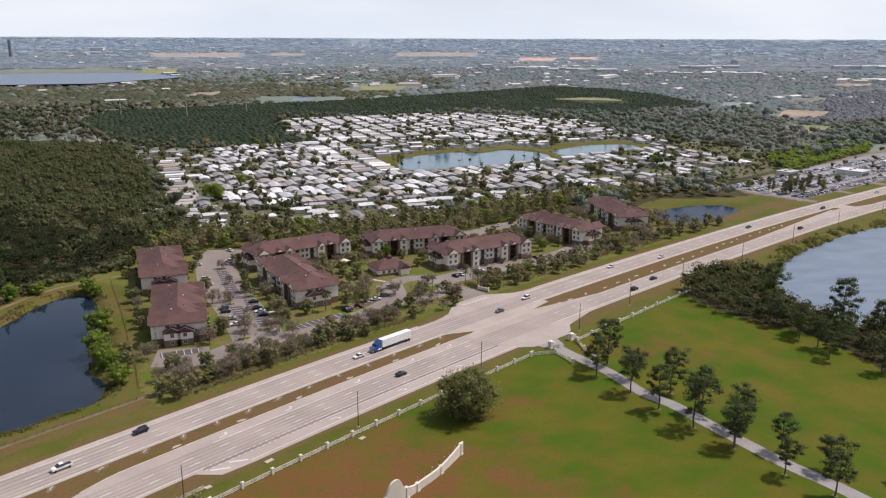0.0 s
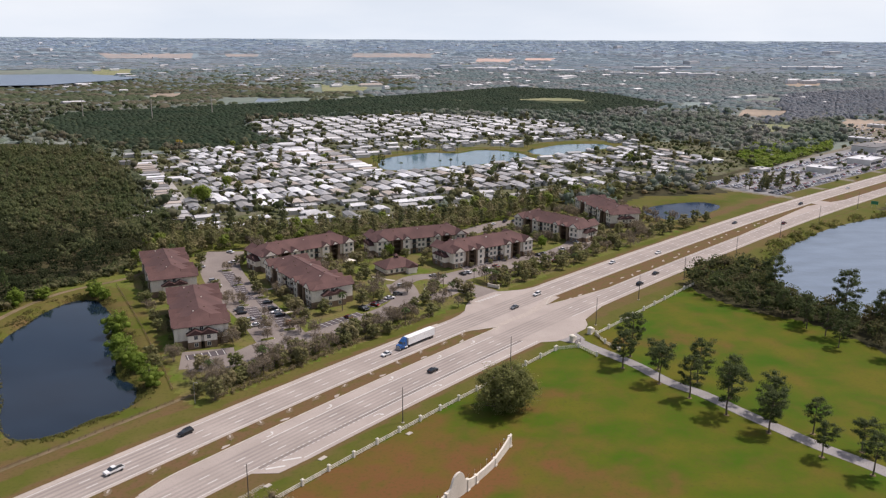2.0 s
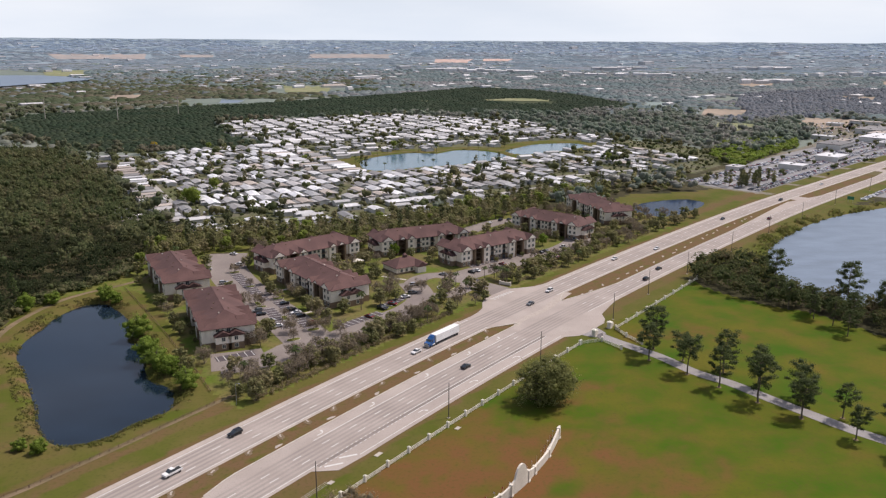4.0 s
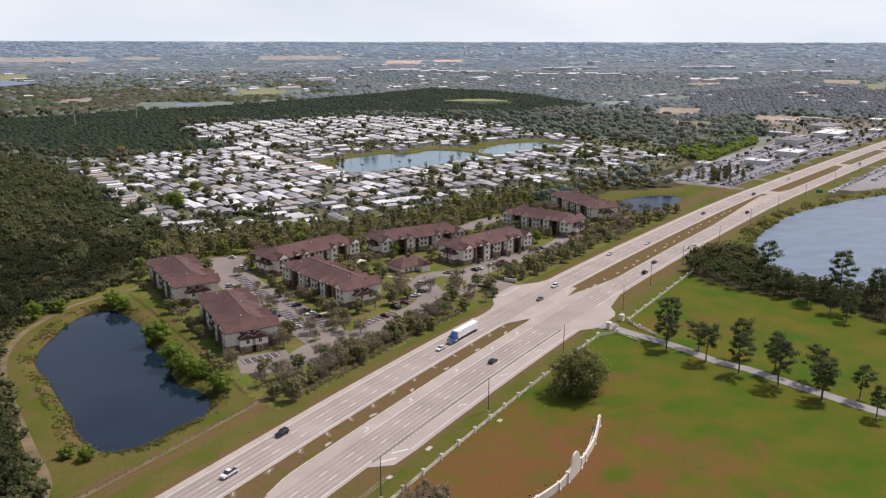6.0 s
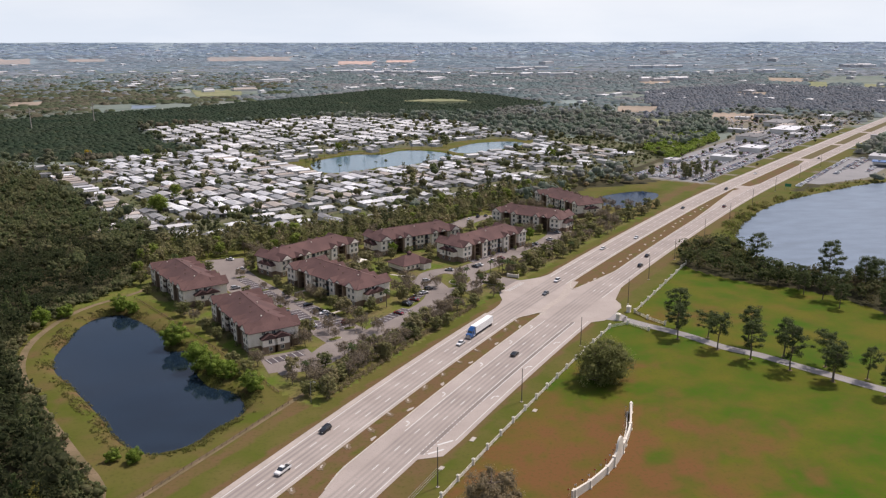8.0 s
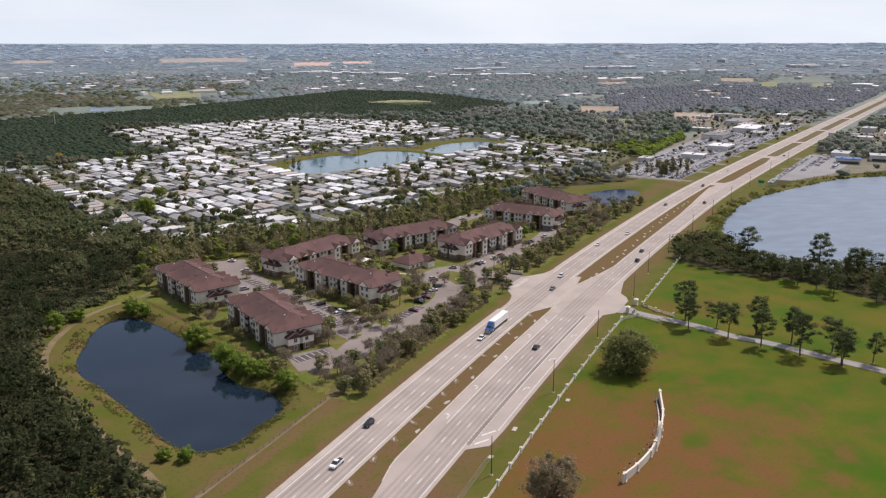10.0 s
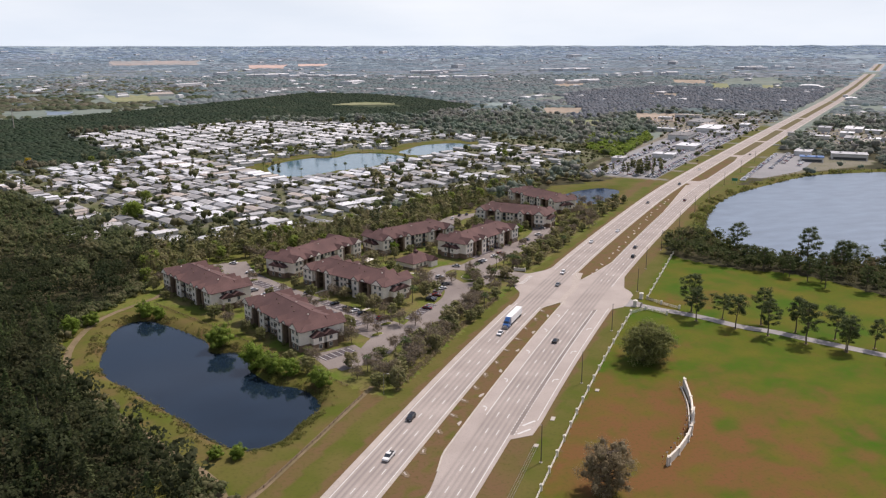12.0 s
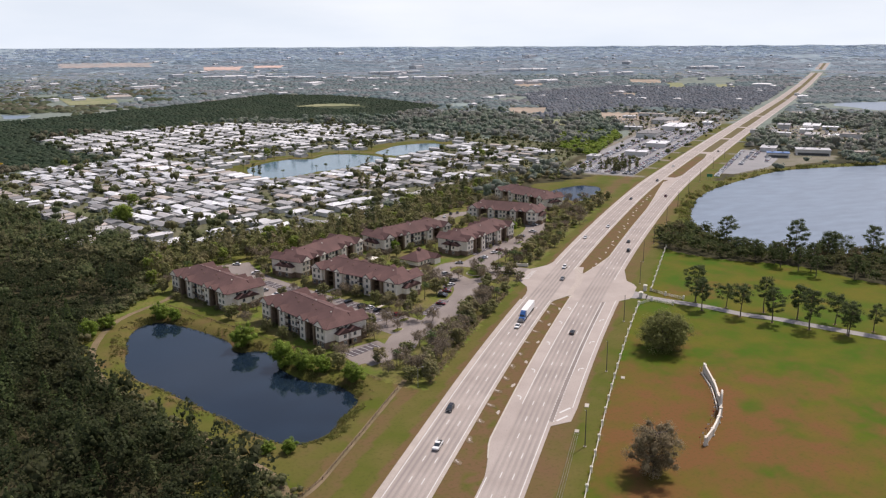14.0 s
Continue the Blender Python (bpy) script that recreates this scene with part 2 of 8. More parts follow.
M["leaf_belt"] = leafy("park tree leaves", (0.178, 0.202, 0.074), (0.250, 0.248, 0.096), (0.330, 0.268, 0.170), scale=0.05, island=0.25)
# far crowns: aerial haze is put into the leaf colours, paler and bluer with distance
M["leaf_haze_light"] = leafy("lightly hazed winter woodland crowns", (0.190, 0.246, 0.186), (0.258, 0.300, 0.226), (0.322, 0.308, 0.276), scale=0.006, island=0.12)
# darker copy of the far crowns for the west, with less haze in its colour
M["leaf_less_haze"] = leafy("less hazed woodland crowns", (0.105, 0.138, 0.074), (0.145, 0.172, 0.094), (0.200, 0.178, 0.126), scale=0.006, island=0.14)
M["leaf_haze_mid"] = leafy("hazed woodland crowns", (0.205, 0.282, 0.290), (0.275, 0.338, 0.336), (0.345, 0.345, 0.350), scale=0.004, island=0.10)
M["leaf_haze_deep"] = leafy("strongly hazed woodland crowns", (0.255, 0.345, 0.410), (0.330, 0.410, 0.468), (0.395, 0.425, 0.470), scale=0.003, island=0.08)
M["leaf_haze_skyline"] = leafy("haze-blue skyline crowns", (0.380, 0.490, 0.610), (0.425, 0.530, 0.645), (0.455, 0.530, 0.630), scale=0.003, island=0.05)
M["leaf_grove"] = leafy("citrus leaves", (0.038, 0.066, 0.038), (0.052, 0.084, 0.047), (0.074, 0.096, 0.058), scale=0.01, island=0.22)
M["leaf_lake"] = leafy("lakeside leaves", (0.060, 0.086, 0.030), (0.092, 0.112, 0.040), (0.165, 0.126, 0.066), scale=0.04, island=0.25)
# bare winter crowns, lightened and blued in the colour for haze
M["leaf_winter_haze"] = leafy("haze-blued bare winter crowns", (0.205, 0.238, 0.272), (0.242, 0.268, 0.300), (0.285, 0.285, 0.302), scale=0.01, island=0.12)
M["twig"] = material("grey brown twigs", (0.215, 0.178, 0.135), (0.165, 0.135, 0.102), 0.8, 4.0, 0.95, 0.0)
M["reed"] = leafy("waterside reeds", (0.125, 0.165, 0.032), (0.175, 0.198, 0.045), (0.190, 0.160, 0.064), island=0.28)
M["scrub"] = leafy("waterside scrub", (0.125, 0.142, 0.034), (0.175, 0.172, 0.050), (0.225, 0.178, 0.080), island=0.3)


def water_material(name, colour, rough, wave, scale, gloss=0.5):
    m = bpy.data.materials.new(name)
    m.use_nodes = True
    t = m.node_tree
    bsdf = t.nodes["Principled BSDF"]
    # streaked colour stands in for glints on the ripples
    t.links.new(mixed(t, ramped(t, noisy(t, 0.05, 9.0, G, (1.0, 2.2, 1.0)), 0.3, 0.7), colour, tuple(0.72 * v for v in colour)), bsdf.inputs["Base Color"])
    bsdf.inputs["Roughness"].default_value, bsdf.inputs["IOR"].default_value = rough, 1.33
    bsdf.inputs["Specular IOR Level"].default_value = gloss
    bn = node(t, "ShaderNodeBump", Strength=wave, Distance=0.1)
    t.links.new(noisy(t, scale, 4.0, G), bn.inputs["Height"])
    t.links.new(bn.outputs["Normal"], bsdf.inputs["Normal"])
    return m


M["pond"] = water_material("dark pond water", (0.010, 0.020, 0.034), 0.06, 0.10, 0.6)
# pale base colour carries the sky's reflection
M["lake"] = water_material("rippled lake water with sky sheen", (0.150, 0.200, 0.262), 0.40, 0.8, 0.5)
M["basin"] = water_material("blue basin water", (0.010, 0.026, 0.060), 0.12, 0.5, 0.6, 0.05)
M["park_lake"] = water_material("blue park lake water", (0.070, 0.140, 0.190), 0.16, 0.3, 0.4)

M["tower"] = material("grey tower stone", (0.20, 0.215, 0.215), (0.16, 0.17, 0.17), 0.05, 0.3, 0.9, 0.2)


def paint_mix(name, colours):
    """One colour of a few for each loose piece."""
    m = bpy.data.materials.new(name)
    m.use_nodes = True
    t = m.node_tree
    bsdf = t.nodes["Principled BSDF"]
    pick = t.nodes.new("ShaderNodeValToRGB")
    pick.color_ramp.interpolation = "CONSTANT"
    while len(pick.color_ramp.elements) < len(colours):
        pick.color_ramp.elements.new(0.5)
    for i, c in enumerate(colours):
        pick.color_ramp.elements[i].position = i / len(colours)
        pick.color_ramp.elements[i].color = (*c, 1)
    t.links.new(t.nodes.new("ShaderNodeNewGeometry").outputs["Random Per Island"], pick.inputs["Fac"])
    t.links.new(mixed(t, ramped(t, noisy(t, 0.3, 3.0, G), 0.3, 0.9), pick.outputs["Color"], (0.2, 0.2, 0.2)), bsdf.inputs["Base Color"])
    bsdf.inputs["Roughness"].default_value = 0.35
    return m

# ---- geometry helpers ----
rng = np.random.default_rng(11)


class Geo:
    """Collects vertices and faces of one mesh."""

    def __init__(self):
        self.v, self.f = [], []

    def add(self, verts, faces):
        k = len(self.v)
        self.v += [tuple(p) for p in verts]
        self.f += [tuple(k + i for i in f) for f in faces]
        return self

    def box(self, x0, x1, y0, y1, z0, z1):
        return self.add([(x0, y0, z0), (x1, y0, z0), (x1, y1, z0), (x0, y1, z0), (x0, y0, z1), (x1, y0, z1), (x1, y1, z1), (x0, y1, z1)],
                        [(3, 2, 1, 0), (4, 5, 6, 7), (0, 1, 5, 4), (1, 2, 6, 5), (2, 3, 7, 6), (3, 0, 4, 7)])

    def tube(self, a, b, r0, r1, n=6):
        a, b = Vector(a), Vector(b)
        q = (b - a).to_track_quat("Z", "Y")
        ring = [q @ Vector((math.cos(i * math.tau / n), math.sin(i * math.tau / n), 0)) for i in range(n)]
        v = [a + r0 * p for p in ring] + [b + r1 * p for p in ring]
        return self.add(v, [(i, (i + 1) % n, n + (i + 1) % n, n + i) for i in range(n)] + [tuple(range(n))[::-1], tuple(range(n, 2 * n))])

    def slab(self, poly, z0, z1):
        """A flat plate from an outline."""
        n = len(poly)
        return self.add([(x, y, z0) for x, y in poly] + [(x, y, z1) for x, y in poly],
                        [tuple(range(n))[::-1], tuple(range(n, 2 * n))] + [(i, (i + 1) % n, n + (i + 1) % n, n + i) for i in range(n)])

    def hip(self, x0, x1, y0, y1, z0, z1, inset, over=0.6, axis="x"):
        """A hip roof over a box (a gable roof with inset 0), with a fascia 0.25 thick."""
        if axis == "y":
            g = Geo().hip(y0, y1, -x1, -x0, z0, z1, inset, over)
            return self.add([(-y, x, z) for x, y, z in g.v], g.f)
        x0, x1, y0, y1 = x0 - over, x1 + over, y0 - over, y1 + over
        ym = (y0 + y1) / 2
        v = [(x0, y0, z0 - 0.25), (x1, y0, z0 - 0.25), (x1, y1, z0 - 0.25), (x0, y1, z0 - 0.25), (x0, y0, z0), (x1, y0, z0), (x1, y1, z0), (x0, y1, z0), (x0 + inset, ym, z1), (x1 - inset, ym, z1)]
        return self.add(v, [(3, 2, 1, 0), (0, 1, 5, 4), (1, 2, 6, 5), (2, 3, 7, 6), (3, 0, 4, 7), (4, 5, 9, 8), (6, 7, 8, 9), (5, 6, 9), (7, 4, 8)])

    def mesh(self, name, *mats):
        me = bpy.data.meshes.new(name)
        me.from_pydata(self.v, [], self.f)
        for m in mats:
            me.materials.append(m)
        me.update()
        return me


def tri_mesh(name, v, f, mat, tone=None):
    """A mesh from large arrays of vertices and triangles."""
    me = bpy.data.meshes.new(name)
    v, f = np.asarray(v, np.float32), np.asarray(f, np.int32)
    k = f.shape[1]
    me.vertices.add(len(v))
    me.vertices.foreach_set("co", v.ravel())
    me.loops.add(f.size)
    me.loops.foreach_set("vertex_index", f.ravel())
    me.polygons.add(len(f))
    me.polygons.foreach_set("loop_start", np.arange(0, f.size, k, dtype=np.int32))
    if tone is not None:
        at = me.attributes.new("tone", "FLOAT", "POINT")
        at.data.foreach_set("value", np.asarray(tone, np.float32))
    me.materials.append(mat)
    if tone is not None:
        me.polygons.foreach_set("use_smooth", np.ones(len(f), bool))
    me.update(calc_edges=True)
    me.validate()
    return me


def piece(name, mesh, parent=None, m=None, label=""):
    ob = new(name, mesh)
    ob.parent = parent
    if m is not None:
        ob.matrix_basis = m
    return tagged(ob, label) if label else ob


def part(name, geo, mat, parent=None, label="", m=None):
    return piece(name, geo.mesh(name, mat), parent, m, label)


def thing(name, label, category, m=None, group="", kind=""):
    ob = new(name)
    if m is not None:
        ob.matrix_basis = m
    return tagged(ob, label, category, group, kind)


def inside(poly, x, y):
    x, y = np.asarray(x, float), np.asarray(y, float)
    hit = np.zeros(x.shape, bool)
    n = len(poly)
    for i in range(n):
        (ax, ay), (bx, by) = poly[i], poly[(i + 1) % n]
        if ay == by:
            continue
        hit ^= ((ay > y) != (by > y)) & (x < (bx - ax) * (y - ay) / (by - ay) + ax)
    return hit


def edge_distance(poly, x, y, closed=True):
    x, y = np.asarray(x, float), np.asarray(y, float)
    d = np.full(x.shape, 1e9)
    n = len(poly)
    for i in range(n if closed else n - 1):
        (ax, ay), (bx, by) = poly[i], poly[(i + 1) % n]
        k = np.clip(((x - ax) * (bx - ax) + (y - ay) * (by - ay)) / max((bx - ax) ** 2 + (by - ay) ** 2, 1e-6), 0, 1)
        d = np.minimum(d, np.hypot(x - ax - k * (bx - ax), y - ay - k * (by - ay)))
    return d


def smooth_line(points, steps=5, closed=False):
    p = [np.array(q, float) for q in points]
    n = len(p)
    out_points = []
    for i in range(n if closed else n - 1):
        a, b = p[i], p[(i + 1) % n]
        za = p[i - 1] if closed or i else a
        zb = p[(i + 2) % n] if closed or i + 2 < n else b
        for k in range(steps):
            t = k / steps
            out_points.append(tuple(0.5 * (2 * a + (b - za) * t + (2 * za - 5 * a + 4 * b - zb) * t * t + (3 * a - za - 3 * b + zb) * t ** 3)))
    if not closed:
        out_points.append(tuple(p[-1]))
    return out_points


def fractal(x, y, size, seed=0):
    """Smooth noise on a plane, about -1 to 1, from a few turned waves."""
    r = np.random.default_rng(seed)
    total = np.zeros(np.shape(x))
    for k in range(9):
        a, ph = r.uniform(0, math.tau), r.uniform(0, math.tau)
        f = math.tau / size * r.uniform(0.5, 2.2)
        total = total + np.sin(f * (np.cos(a) * x + np.sin(a) * y) + ph + 1.7 * np.sin(f * 0.6 * (np.sin(a) * x - np.cos(a) * y) + 2 * ph))
    return total / 4.5


# ---- the plan: highway line, waters, zones ----
HIGHWAY = ((-400, 50.36), (-60, 49.88), (60, 47.07), (200, 44.68), (330, 43.45), (460, 40.72), (700, 40.02), (1200, 39.46), (5000, 39.62))
RS = np.arange(-400.0, 5000.0, 1.0)
RH = np.radians(np.interp(RS, [k[0] for k in HIGHWAY], [k[1] for k in HIGHWAY]))
RX, RY = np.cumsum(np.cos(RH)), np.cumsum(np.sin(RH))
RX, RY = RX - RX[400] - 42.0, RY - RY[400] + 251.0


def along(s, u):
    """The place s metres along the highway's middle and u to its right."""
    h = np.interp(s, RS, RH)
    return np.interp(s, RS, RX) + u * np.sin(h), np.interp(s, RS, RY) - u * np.cos(h)


def highway_offset(x, y):
    """s and u of places, for the first 1,200 m."""
    k = slice(0, 1700, 6)
    x, y = np.atleast_1d(np.asarray(x, float)), np.atleast_1d(np.asarray(y, float))
    s, u = np.empty(x.shape), np.empty(x.shape)
    for i in range(0, x.size, 4000):
        j = slice(i, i + 4000)
        n = ((x.flat[j][:, None] - RX[k]) ** 2 + (y.flat[j][:, None] - RY[k]) ** 2).argmin(1) * 6
        dx, dy = x.flat[j] - RX[n], y.flat[j] - RY[n]
        u.flat[j] = dx * np.sin(RH[n]) - dy * np.cos(RH[n])
        s.flat[j] = RS[n] + dx * np.cos(RH[n]) + dy * np.sin(RH[n])
    return s, u


POND = smooth_line([(-191, 319), (-191, 292), (-178, 267), (-164, 240), (-158, 226), (-147, 214), (-136, 216), (-128, 227), (-120, 237), (-122, 250), (-133, 261), (-138, 273), (-137, 285), (-142, 296), (-151, 299), (-153, 314), (-167, 338), (-174, 347), (-184, 346), (-190, 332)], 3, True)
BASIN = smooth_line([(131, 540), (138, 553), (152, 565), (170, 573), (188, 575), (195, 563), (189, 550), (174, 534), (160, 520), (144, 514), (134, 522)], 3, True)
LAKE = smooth_line([(620, 545), (530, 552), (459, 564), (400, 565), (333, 539), (284, 517), (241, 489), (205, 456), (184, 434), (168, 410), (155, 386), (149, 362), (149, 345), (153, 331), (160, 322), (177, 314), (202, 305), (260, 290), (330, 280), (620, 272)], 3, True)
PARK_LAKE = smooth_line([(-66, 770), (-60, 800), (-44, 822), (-12, 845), (14, 838), (40, 866), (70, 856), (88, 822), (74, 790), (42, 766), (22, 752), (-5, 745), (-30, 727), (-58, 727)], 3, True)
PARK_LAKE_EAST = smooth_line([(92, 858), (112, 884), (140, 915), (182, 922), (196, 900), (182, 878), (140, 842), (104, 826)], 3, True)
FAR_LAKE = [(-1750, 2600), (-1200, 2800), (-830, 2330), (-930, 1960), (-1230, 1830), (-1900, 1800)]
EAST_LAKE = [(1192, 1195), (1150, 1062), (1400, 1000), (1520, 1150), (1267, 1245)]
FIELD_POND = [(-358, 1580), (-366, 1700), (-310, 1680), (-306, 1600)]
WATERS = ((POND, 1.6, 6.0), (BASIN, 1.6, 7.0), (LAKE, 1.5, 9.0), (PARK_LAKE, 0.9, 5.0), (PARK_LAKE_EAST, 0.9, 5.0), (FAR_LAKE, 1.5, 30.0), (EAST_LAKE, 1.5, 30.0), (FIELD_POND, 1.0, 12.0))

FOREST = [(-156, 40), (-158, 184), (-172, 213), (-206, 285), (-212, 322), (-203, 358), (-181, 384), (-182, 402), (-178, 440), (-176, 482), (-212, 530), (-312, 752), (-356, 800), (-420, 900), (-1100, 1000), (-1100, 300), (-500, 40)]
BELT = [(-176, 404), (-145, 428), (-110, 440), (-60, 458), (-12, 462), (18, 498), (48, 528), (78, 566), (128, 584), (132, 616), (100, 604), (48, 574), (0, 526), (-60, 492), (-112, 482), (-160, 472), (-178, 450)]
APARTMENTS = [(-178, 388), (-150, 338), (-118, 268), (-108, 243)] + [tuple(float(v) for v in along(s, -29)) for s in (-50, 0, 60, 110, 160, 220, 280, 330)] + [(140, 505), (118, 545), (60, 540), (14, 490), (-60, 455), (-120, 437), (-170, 408)]
PARK = [(-166, 472), (-112, 484), (-60, 494), (0, 528), (48, 576), (100, 606), (170, 650), (240, 690), (340, 790), (300, 900), (200, 1000), (175, 1180), (-25, 1285), (-270, 1165), (-225, 1000), (-165, 910), (-200, 880), (-290, 830), (-345, 800), (-300, 745)]
GROVE = [(-400, 890), (-560, 1130), (-590, 1300), (-362, 1490), (-250, 1562), (-115, 1714), (45, 1892), (211, 2082), (350, 1975), (420, 1800), (454, 1480), (250, 1280), (-30, 1300), (-280, 1180), (-240, 1020), (-180, 925), (-215, 890), (-300, 850)]
MEADOW = [(130, 478), (175, 492), (262, 570), (275, 592), (240, 612), (190, 596), (150, 592), (118, 560)]
LAKEWOOD = [(103, 364), (107, 346), (115, 329), (125, 318), (136, 310), (146, 295), (149, 282), (152, 268), (158, 250), (170, 200), (360, 200), (420, 276), (330, 278), (260, 287), (200, 302), (176, 311), (158, 319), (150, 330), (146, 346), (146, 363), (154, 390), (140, 394), (120, 384)]
DEALERS = [tuple(float(v) for v in along(s, u)) for s, u in ((440, -26), (600, -26), (1010, -26), (1180, -110), (1050, -160), (780, -125), (620, -115), (500, -108), (440, -80))]
YARDS = [[(585, 735), (640, 690), (740, 715), (800, 830), (740, 900), (650, 850)], [(470, 880), (540, 850), (640, 930), (760, 1010), (800, 1090), (690, 1150), (600, 1130), (520, 980)]]
SHOPS = [tuple(float(v) for v in along(s, u)) for s, u in ((490, 24), (700, 24), (700, 60), (680, 130), (640, 130), (590, 100), (540, 70), (500, 50))]
SCRUB = [(302, 806), (371, 914), (405, 930), (469, 940), (430, 860), (357, 790), (290, 714)]
TAN_FIELD = [(176, 1633), (278, 1719), (326, 1564), (235, 1521)]
def sector(a0, a1, r0, r1, n=6):
    """A field between two bearings and two distances."""
    t = [math.radians(a0 + (a1 - a0) * k / n) for k in range(n + 1)]
    return [(-95 + r0 * math.sin(a), r0 * math.cos(a)) for a in t] + [(-95 + r1 * math.sin(a), r1 * math.cos(a)) for a in reversed(t)]


CLEARINGS = [(kind, sector(a0, a1, r0 * 0.97, r1, 12)) for kind, a0, a1, r0, r1 in (
    ("sand", 30.9, 34.0, 1300, 1440), ("sand", 24.5, 27.4, 1430, 1560), ("sand", 32.5, 34.5, 2010, 2060), ("green", 36.9, 38.1, 2340, 2560), ("green", 40.0, 41.4, 2350, 2500),
    ("sand", 34.3, 36.7, 2590, 2720), ("sand", 26.1, 28.4, 2390, 2540), ("plough", -3.6, 2.2, 3860, 4020), ("clay", 5.0, 7.8, 3560, 3720), ("clay", 8.4, 10.6, 3700, 3770),
    ("plough", -20.0, -14.1, 3760, 3980), ("plough", -12.5, -10.0, 3900, 3960), ("green", -20.5, -17.9, 2718, 2980), ("sand", -16.3, -14.1, 1775, 1870), ("court", 20.6, 22.7, 1601, 1700), ("green", 25.7, 28.3, 1206, 1285))]
EAST_FIELD = [(1352, 1935), (1587, 1897), (1840, 2200), (1660, 2230)]
GREEN_FIELD = [(-270, 1900), (-240, 2150), (-170, 2160), (-120, 2020), (-150, 1930), (-240, 1860)]


def land(x, y):
    """The ground's height, raised past 1.9 km to meet the camera's horizon."""
    x, y = np.asarray(x, float), np.asarray(y, float)
    r = np.hypot(x + 95, y)
    z = np.interp(r, [0, 1900, 2500, 3300, 3900, 4300, 4600, 4800, 5400, 8000], [0, 0, 7, 25, 50, 81, 109, 130, 86, 0])
    z = z + np.clip((r - 2000) / 2500, 0, 1) * 0.8 * fractal(x, y, 900, 3)
    z = z + np.clip((r - 3300) / 1000, 0, 1) * 0.4 * fractal(x, y, 500, 5)
    for poly, depth, bank in WATERS:
        xs, ys = [p[0] for p in poly], [p[1] for p in poly]
        near = (x > min(xs) - bank) & (x < max(xs) + bank) & (y > min(ys) - bank) & (y < max(ys) + bank)
        if near.any():
            d = edge_distance(poly, x[near], y[near]) * np.where(inside(poly, x[near], y[near]), 1, -1)
            z[near] -= depth * np.clip((d + bank * 0.5) / (bank * 0.5), 0, 2.2)
    return z


def land_at(x, y):
    return float(land(np.array([x]), np.array([y]))[0])


def steps(*spans):
    out_steps = [spans[0][0]]
    for a, b, d in spans:
        out_steps += list(np.linspace(a, b, max(2, int(round((b - a) / d)) + 1))[1:])
    return np.array(out_steps)


# ---- ground: one sheet to the horizon ----
gx = steps((-7000, -2500, 250), (-2500, -900, 60), (-900, -240, 15), (-240, 170, 2.4), (170, 660, 6), (660, 2200, 45), (2200, 7000, 200))
gy = steps((-6000, -500, 400), (-500, -60, 20), (-60, 120, 5), (120, 460, 2.2), (460, 1000, 6), (1000, 2200, 30), (2200, 5200, 75), (5200, 7000, 300))
XX, YY = np.meshgrid(gx, gy)
ZZ = land(XX, YY)
nx, ny = len(gx), len(gy)
idx = np.arange(nx * ny).reshape(ny, nx)
faces = np.stack([idx[:-1, :-1], idx[:-1, 1:], idx[1:, 1:], idx[1:, :-1]], -1).reshape(-1, 4)
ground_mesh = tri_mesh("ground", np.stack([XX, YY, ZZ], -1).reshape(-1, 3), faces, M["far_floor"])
for key in ("woods_floor", "verge", "field", "lawn", "park", "grove_floor", "far_haze_ground"):
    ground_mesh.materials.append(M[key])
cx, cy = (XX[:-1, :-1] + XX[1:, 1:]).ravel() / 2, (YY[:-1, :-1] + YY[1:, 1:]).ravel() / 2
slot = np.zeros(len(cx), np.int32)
# past about 3.3 km the ground takes the haze-blue colour
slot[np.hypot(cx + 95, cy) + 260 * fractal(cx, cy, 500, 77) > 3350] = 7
close = (np.abs(cx) < 700) & (cy < 760) & (cy > -400)
slot[close] = 1
S_, U_ = highway_offset(cx[close], cy[close])
zone = slot[close]
zone[(U_ > -70) & (U_ < 36) & (S_ > -380) & (S_ < 620)] = 2
FIELD_U = 31.5
zone[(U_ >= FIELD_U) & (S_ < 210)] = 3
slot[close] = zone
slot[inside(PARK, cx, cy)] = 5
slot[inside(GROVE, cx, cy)] = 6
verge_cells = slot == 2
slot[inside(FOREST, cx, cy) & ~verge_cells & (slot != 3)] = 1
slot[inside(BELT, cx, cy)] = 4
slot[inside(LAKEWOOD, cx, cy)] = 1
slot[inside(APARTMENTS, cx, cy)] = 4
slot[(slot == 1) & (cx > -215) & (cx < -140) & (cy > 325) & (cy < 425) & ~inside(FOREST, cx, cy) & ~inside(BELT, cx, cy)] = 4
slot[inside(MEADOW, cx, cy)] = 2
slot[(edge_distance(POND, cx, cy) < 15) & ~inside(APARTMENTS, cx, cy) & ~inside(FOREST, cx, cy)] = 2
for poly in (PARK_LAKE, PARK_LAKE_EAST):
    slot[edge_distance(poly, cx, cy) < 22] = 2
for poly in (LAKE, BASIN):
    slot[(edge_distance(poly, cx, cy) < 10) & ~inside(LAKEWOOD, cx, cy)] = 2
for poly in (SCRUB, SHOPS, DEALERS, *YARDS):
    slot[inside(poly, cx, cy)] = 5
ground_mesh.polygons.foreach_set("material_index", slot)
# dry grass: the field's brown half, the median, the strips beside the road
vx, vy = XX.ravel(), YY.ravel()
dry = np.zeros(len(vx))
close = (np.abs(vx) < 700) & (vy < 760) & (vy > -400)
S_, U_ = highway_offset(vx[close], vy[close])
d = np.zeros(S_.shape)
d = np.where((U_ > -8) & (U_ < 6), 0.80 + 0.55 * fractal(vx[close], vy[close], 7, 14), d)
